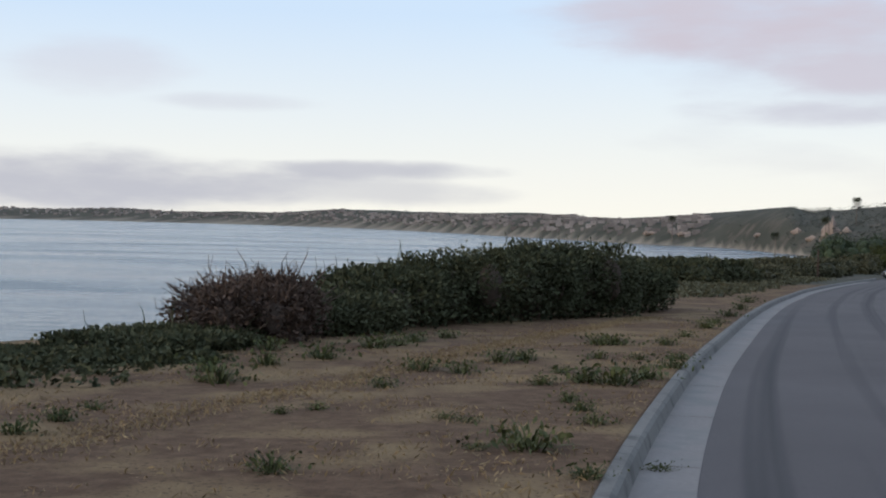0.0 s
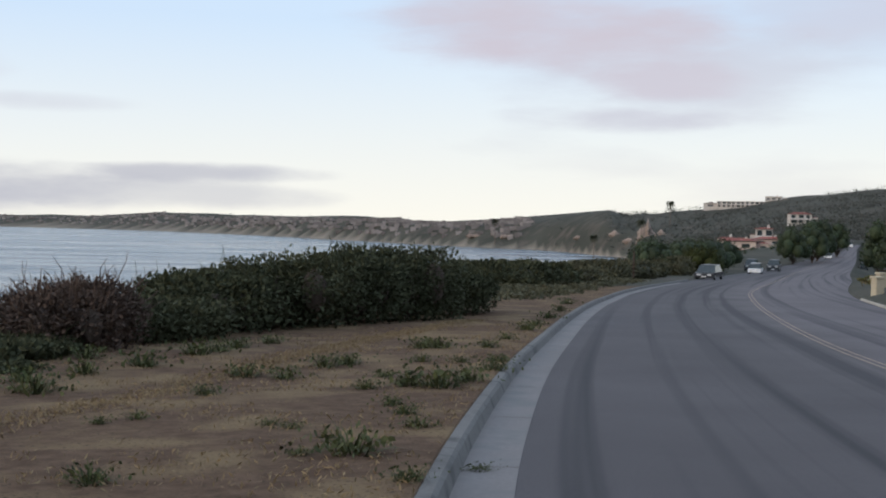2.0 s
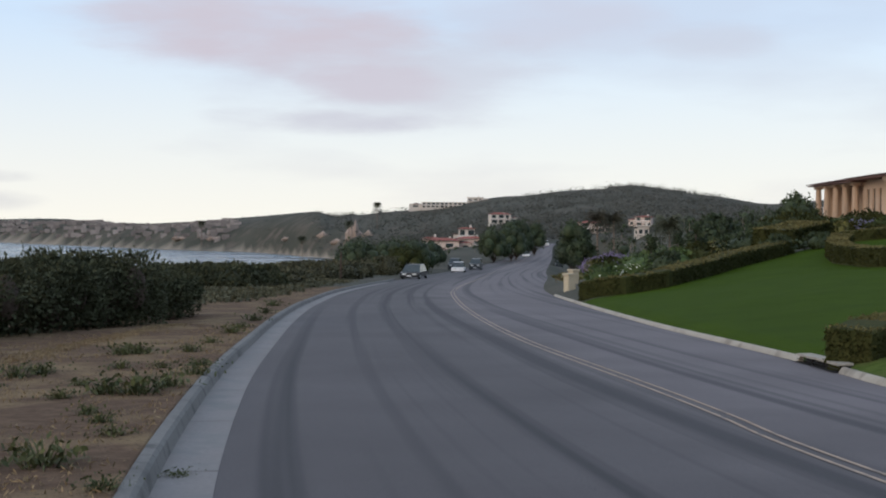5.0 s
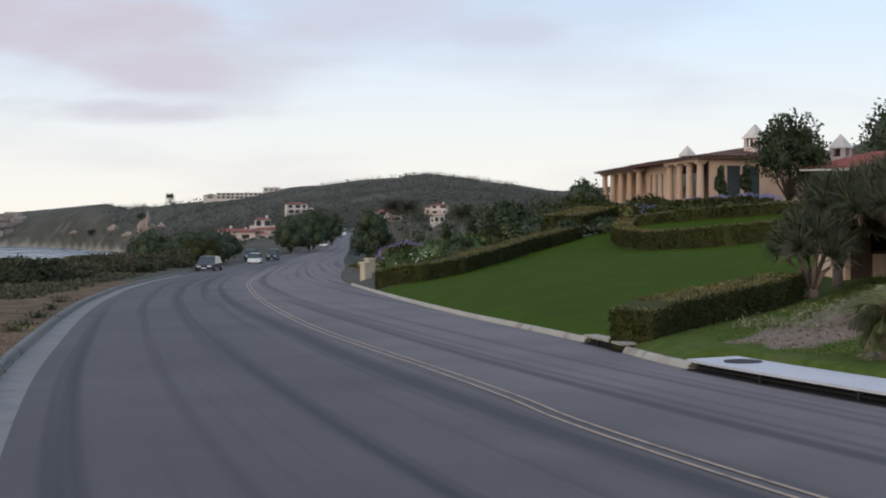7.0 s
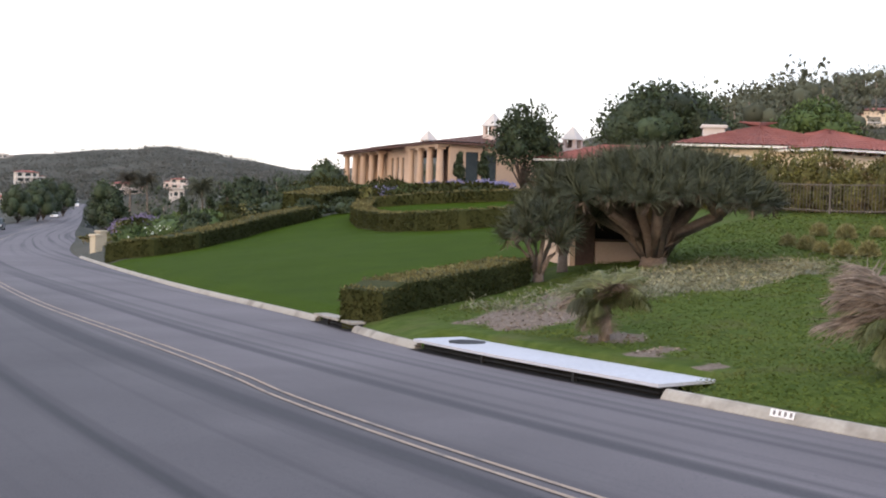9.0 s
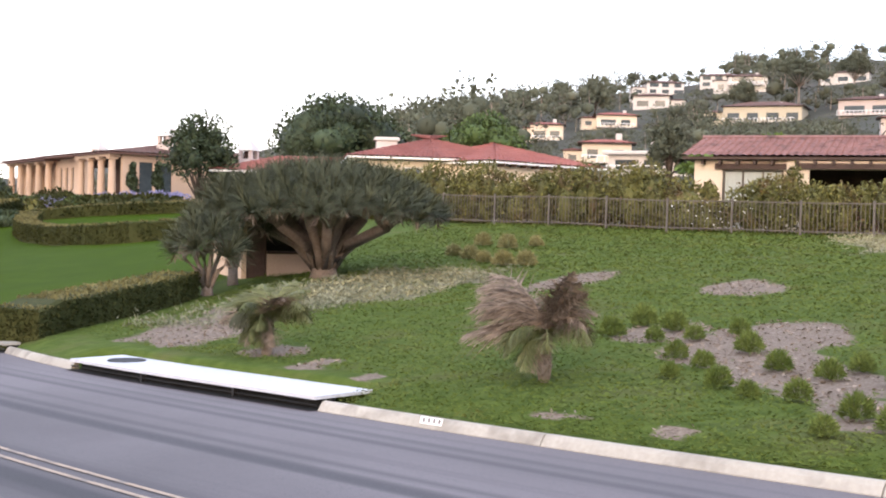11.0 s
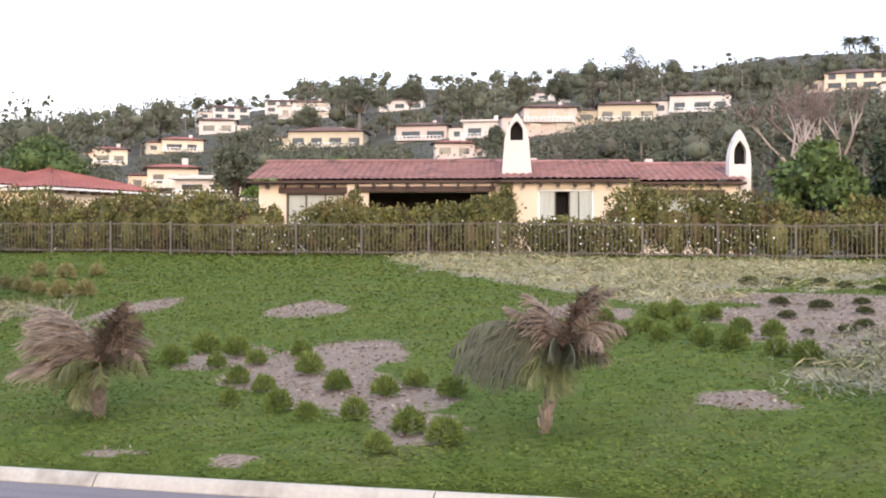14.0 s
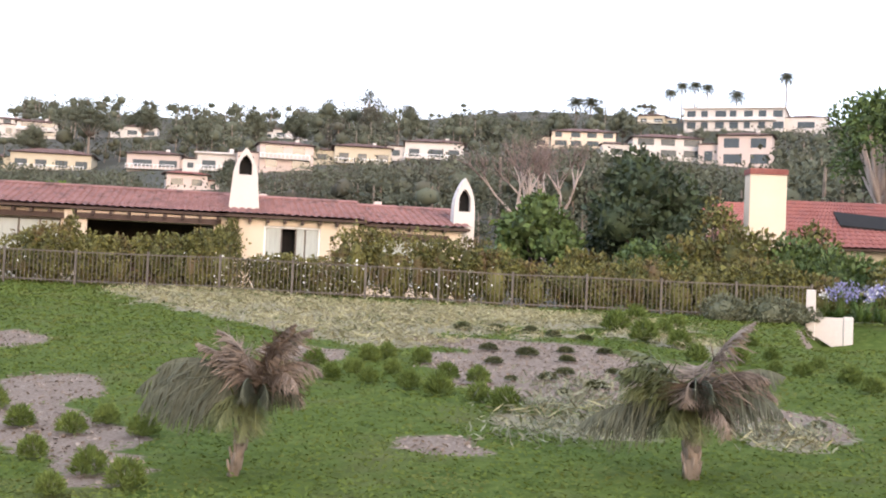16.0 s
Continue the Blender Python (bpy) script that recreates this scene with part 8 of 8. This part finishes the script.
for k, (b, d, r, h, m_) in enumerate(((-28.0, 70, 2.0, 1.5, "leaf_tree"), (-28.8, 75, 2.2, 1.9, "leaf_hedge"), (-30.4, 88, 1.8, 1.3, "leaf_hedge"), (-31.6, 86, 1.6, 1.0, "leaf_bright"), (-27.0, 66, 1.8, 1.2, "leaf_tree"), (-29.4, 95, 2.6, 2.0, "leaf_tree"), (-33.0, 66, 2.2, 0.8, "leaf_hedge"), (-34.4, 64, 2.2, 0.8, "leaf_hedge"), (-36.0, 62, 2.2, 0.8, "leaf_hedge"))):
    x, y = at(b, d, 8)
    z = ground_z(x, y)
    shrub("garden_shrub", "dense dark green shrub in the villa's garden", [(x, y, z + h * 0.4, r, r, h * 0.6), (x + 0.8, y + 0.6, z + h * 0.4, r * 0.7, r * 0.7, h * 0.55)], 0.24, 1000, m_, 930 + k, 0, "shrubs of the villa garden", core=0.7)


# ---------------------------------------------------------------- parked cars
def car(label, x, y, rz, paint, L=4.4, w=1.75, h=1.42, suv=False):
    z = float(road_z(x, y)) if x < float(x_right(y)) and x > float(x_left(y)) else ground_z(x, y)
    o = thing("car", label, "car", "cars parked along the road", pose(x, y, z, 0, 0, rz))
    hood = 0.52 * h if not suv else 0.60 * h
    body = [(-L / 2, 0.25), (-L / 2 + 0.05, hood * 0.9), (-L / 2 + 0.9, hood), (L / 2 - 0.7, hood * 1.03), (L / 2 - 0.05, hood * 0.95), (L / 2, 0.28)]
    part("body", Solid().prism(body, "x", -w / 2, w / 2).mesh("body", M[paint]), o)
    a, b = -L / 2 + 0.85, L / 2 - (0.55 if not suv else 0.12)
    cab_v = [(-w / 2 + 0.04, a, hood), (w / 2 - 0.04, a, hood), (w / 2 - 0.04, b, hood), (-w / 2 + 0.04, b, hood), (-w / 2 + 0.2, a + 0.75, h), (w / 2 - 0.2, a + 0.75, h), (w / 2 - 0.2, b - (0.55 if not suv else 0.2), h), (-w / 2 + 0.2, b - (0.55 if not suv else 0.2), h)]
    part("cabin", Solid().add(cab_v, [(4, 5, 6, 7), (0, 1, 5, 4), (1, 2, 6, 5), (2, 3, 7, 6), (3, 0, 4, 7)]).mesh("cabin", M["glass"]), o, "dark glazed cabin")
    part("roof", Solid().bevel_box(-w / 2 + 0.2, a + 0.75, h - 0.01, w / 2 - 0.2, b - (0.55 if not suv else 0.2), h + 0.04, 0.02).mesh("roof", M[paint]), o)
    for sx in (-1, 1):
        for yy_ in (-L / 2 + 0.8, L / 2 - 0.85):
            whl = part("wheel", Solid().tube([(sx * (w / 2 - 0.2), yy_, 0.31), (sx * (w / 2 + 0.01), yy_, 0.31)], [0.31, 0.31], 14).mesh("wheel", M["rubber"]), o)
            part("rim", Solid().tube([(sx * (w / 2), yy_, 0.31), (sx * (w / 2 + 0.02), yy_, 0.31)], [0.19, 0.19], 10).mesh("rim", M["lamp_glass"]), whl)
        part("headlight", Solid().bevel_box(sx * (w / 2 - 0.42) - 0.2, -L / 2 - 0.01, hood * 0.62, sx * (w / 2 - 0.42) + 0.2, -L / 2 + 0.06, hood * 0.84, 0.02).mesh("headlight", M["lamp_glass"]), o)
    part("bumper", Solid().bevel_box(-w / 2 + 0.03, -L / 2 - 0.06, 0.22, w / 2 - 0.03, -L / 2 + 0.1, 0.42, 0.03).mesh("bumper", M[paint]), o)
    part("plate", Solid().box(-0.22, -L / 2 - 0.075, 0.30, 0.22, -L / 2 - 0.062, 0.40).mesh("plate", M["paint_white"]), o)
    return o


car("dark grey saloon parked at the seaward edge of the road", float(x_left(117.5)) + 1.0, 117.5, -24, "car_grey", 4.7, 1.82, 1.36)
car("white hatchback parked beside the road", 43.6, 174.0, -18, "car_white")
car("dark four-wheel-drive car parked beside the road", 52.0, 196.0, -19, "car_dark", 4.7, 1.85, 1.75, True)
car("dark van parked behind the white car", 47.0, 190.0, -18, "car_grey", 4.7, 1.85, 1.7, True)
car("pale car parked far down the road", 92.5, 300.0, -18, "car_white")
car("dark car parked on the inland side of the road", 98.5, 292.0, 162, "car_dark", 4.6, 1.8, 1.7, True)
car("white van parked far down the road", 138.0, 424.0, -19, "car_white", 5.0, 1.9, 2.0, True)

sign = thing("signpost", "thin wooden post at the edge of the verge", "post", m=pose(15.0, 98.0, ground_z(15.0, 98.0)))
part("shaft", Solid().tube([(0, 0, -0.2), (0, 0, 2.3)], [0.07, 0.06], 6).mesh("shaft", M["wood_dark"]), sign)

# ---------------------------------------------------------------- the town across the bay
rng = np.random.default_rng(21)
s = Solid()
for k in range(1100):
    a = rng.uniform(-4, 28)
    rs_ = float(shore_r(a))
    r = rs_ * rng.uniform(1.05, 1.19)
    x, y = -math.sin(radians(a)) * r, math.cos(radians(a)) * r
    z = ground_z(x, y)
    w, d, h = rng.uniform(4, 11), rng.uniform(5, 9), rng.uniform(2.2, 4.6)
    s.box(x - w / 2, y - d / 2, z - 2, x + w / 2, y + d / 2, z + h)
# wall tones dulled and kept close: haze over the bay put into colour
town = mat("town_walls", (0.19, 0.165, 0.155), (0.32, 0.285, 0.27), 0.9, 0.004, 0.05, 0, island=0.35)
tagged(new("far_town", s.mesh("far_town", town)), "pale houses of the town across the bay", "town", kind="stuff")
# bare rock in the bluffs
rng = np.random.default_rng(22)
for k, (b, el, w, h) in enumerate(((-9.26, -0.35, 13, 17), (-7.8, -0.35, 8, 8), (-9.9, -0.3, 8, 9), (-8.5, -0.6, 10, 6), (-6.2, -0.5, 9, 5), (-3.0, -0.5, 16, 6), (-1.5, -0.5, 18, 6))):
    d = float(shore_r(b))
    for _ in range(400):                    # where the bluff reaches that height
        x, y = at(b, d)
        if ground_z(x, y) > 1.6 + d * math.tan(radians(el)):
            break
        d += 1.5
    z = ground_z(x, y)
    v, f = ellipsoid((0, 0, 0), (w / 2, w / 3, h * (0.75 if k == 0 else 0.45)), 14, 9)
    v = [(p[0] * (1 + 0.30 * math.sin(p[2] * 0.9 + p[1] + k)) * (1.15 - 0.06 * p[2]), p[1] * (1 + 0.2 * math.sin(p[0])), p[2] * (1 + 0.25 * math.sin(p[0] * 0.8 + k))) for p in v]
    tagged(new("rock_face", mesh_of("rock_face", v, f, M["rock_pale"])), "bare pale rock face in the bluff above the beach", "rock", "rock faces in the bluff").matrix_basis = pose(x, y, z, 0, 0, b)
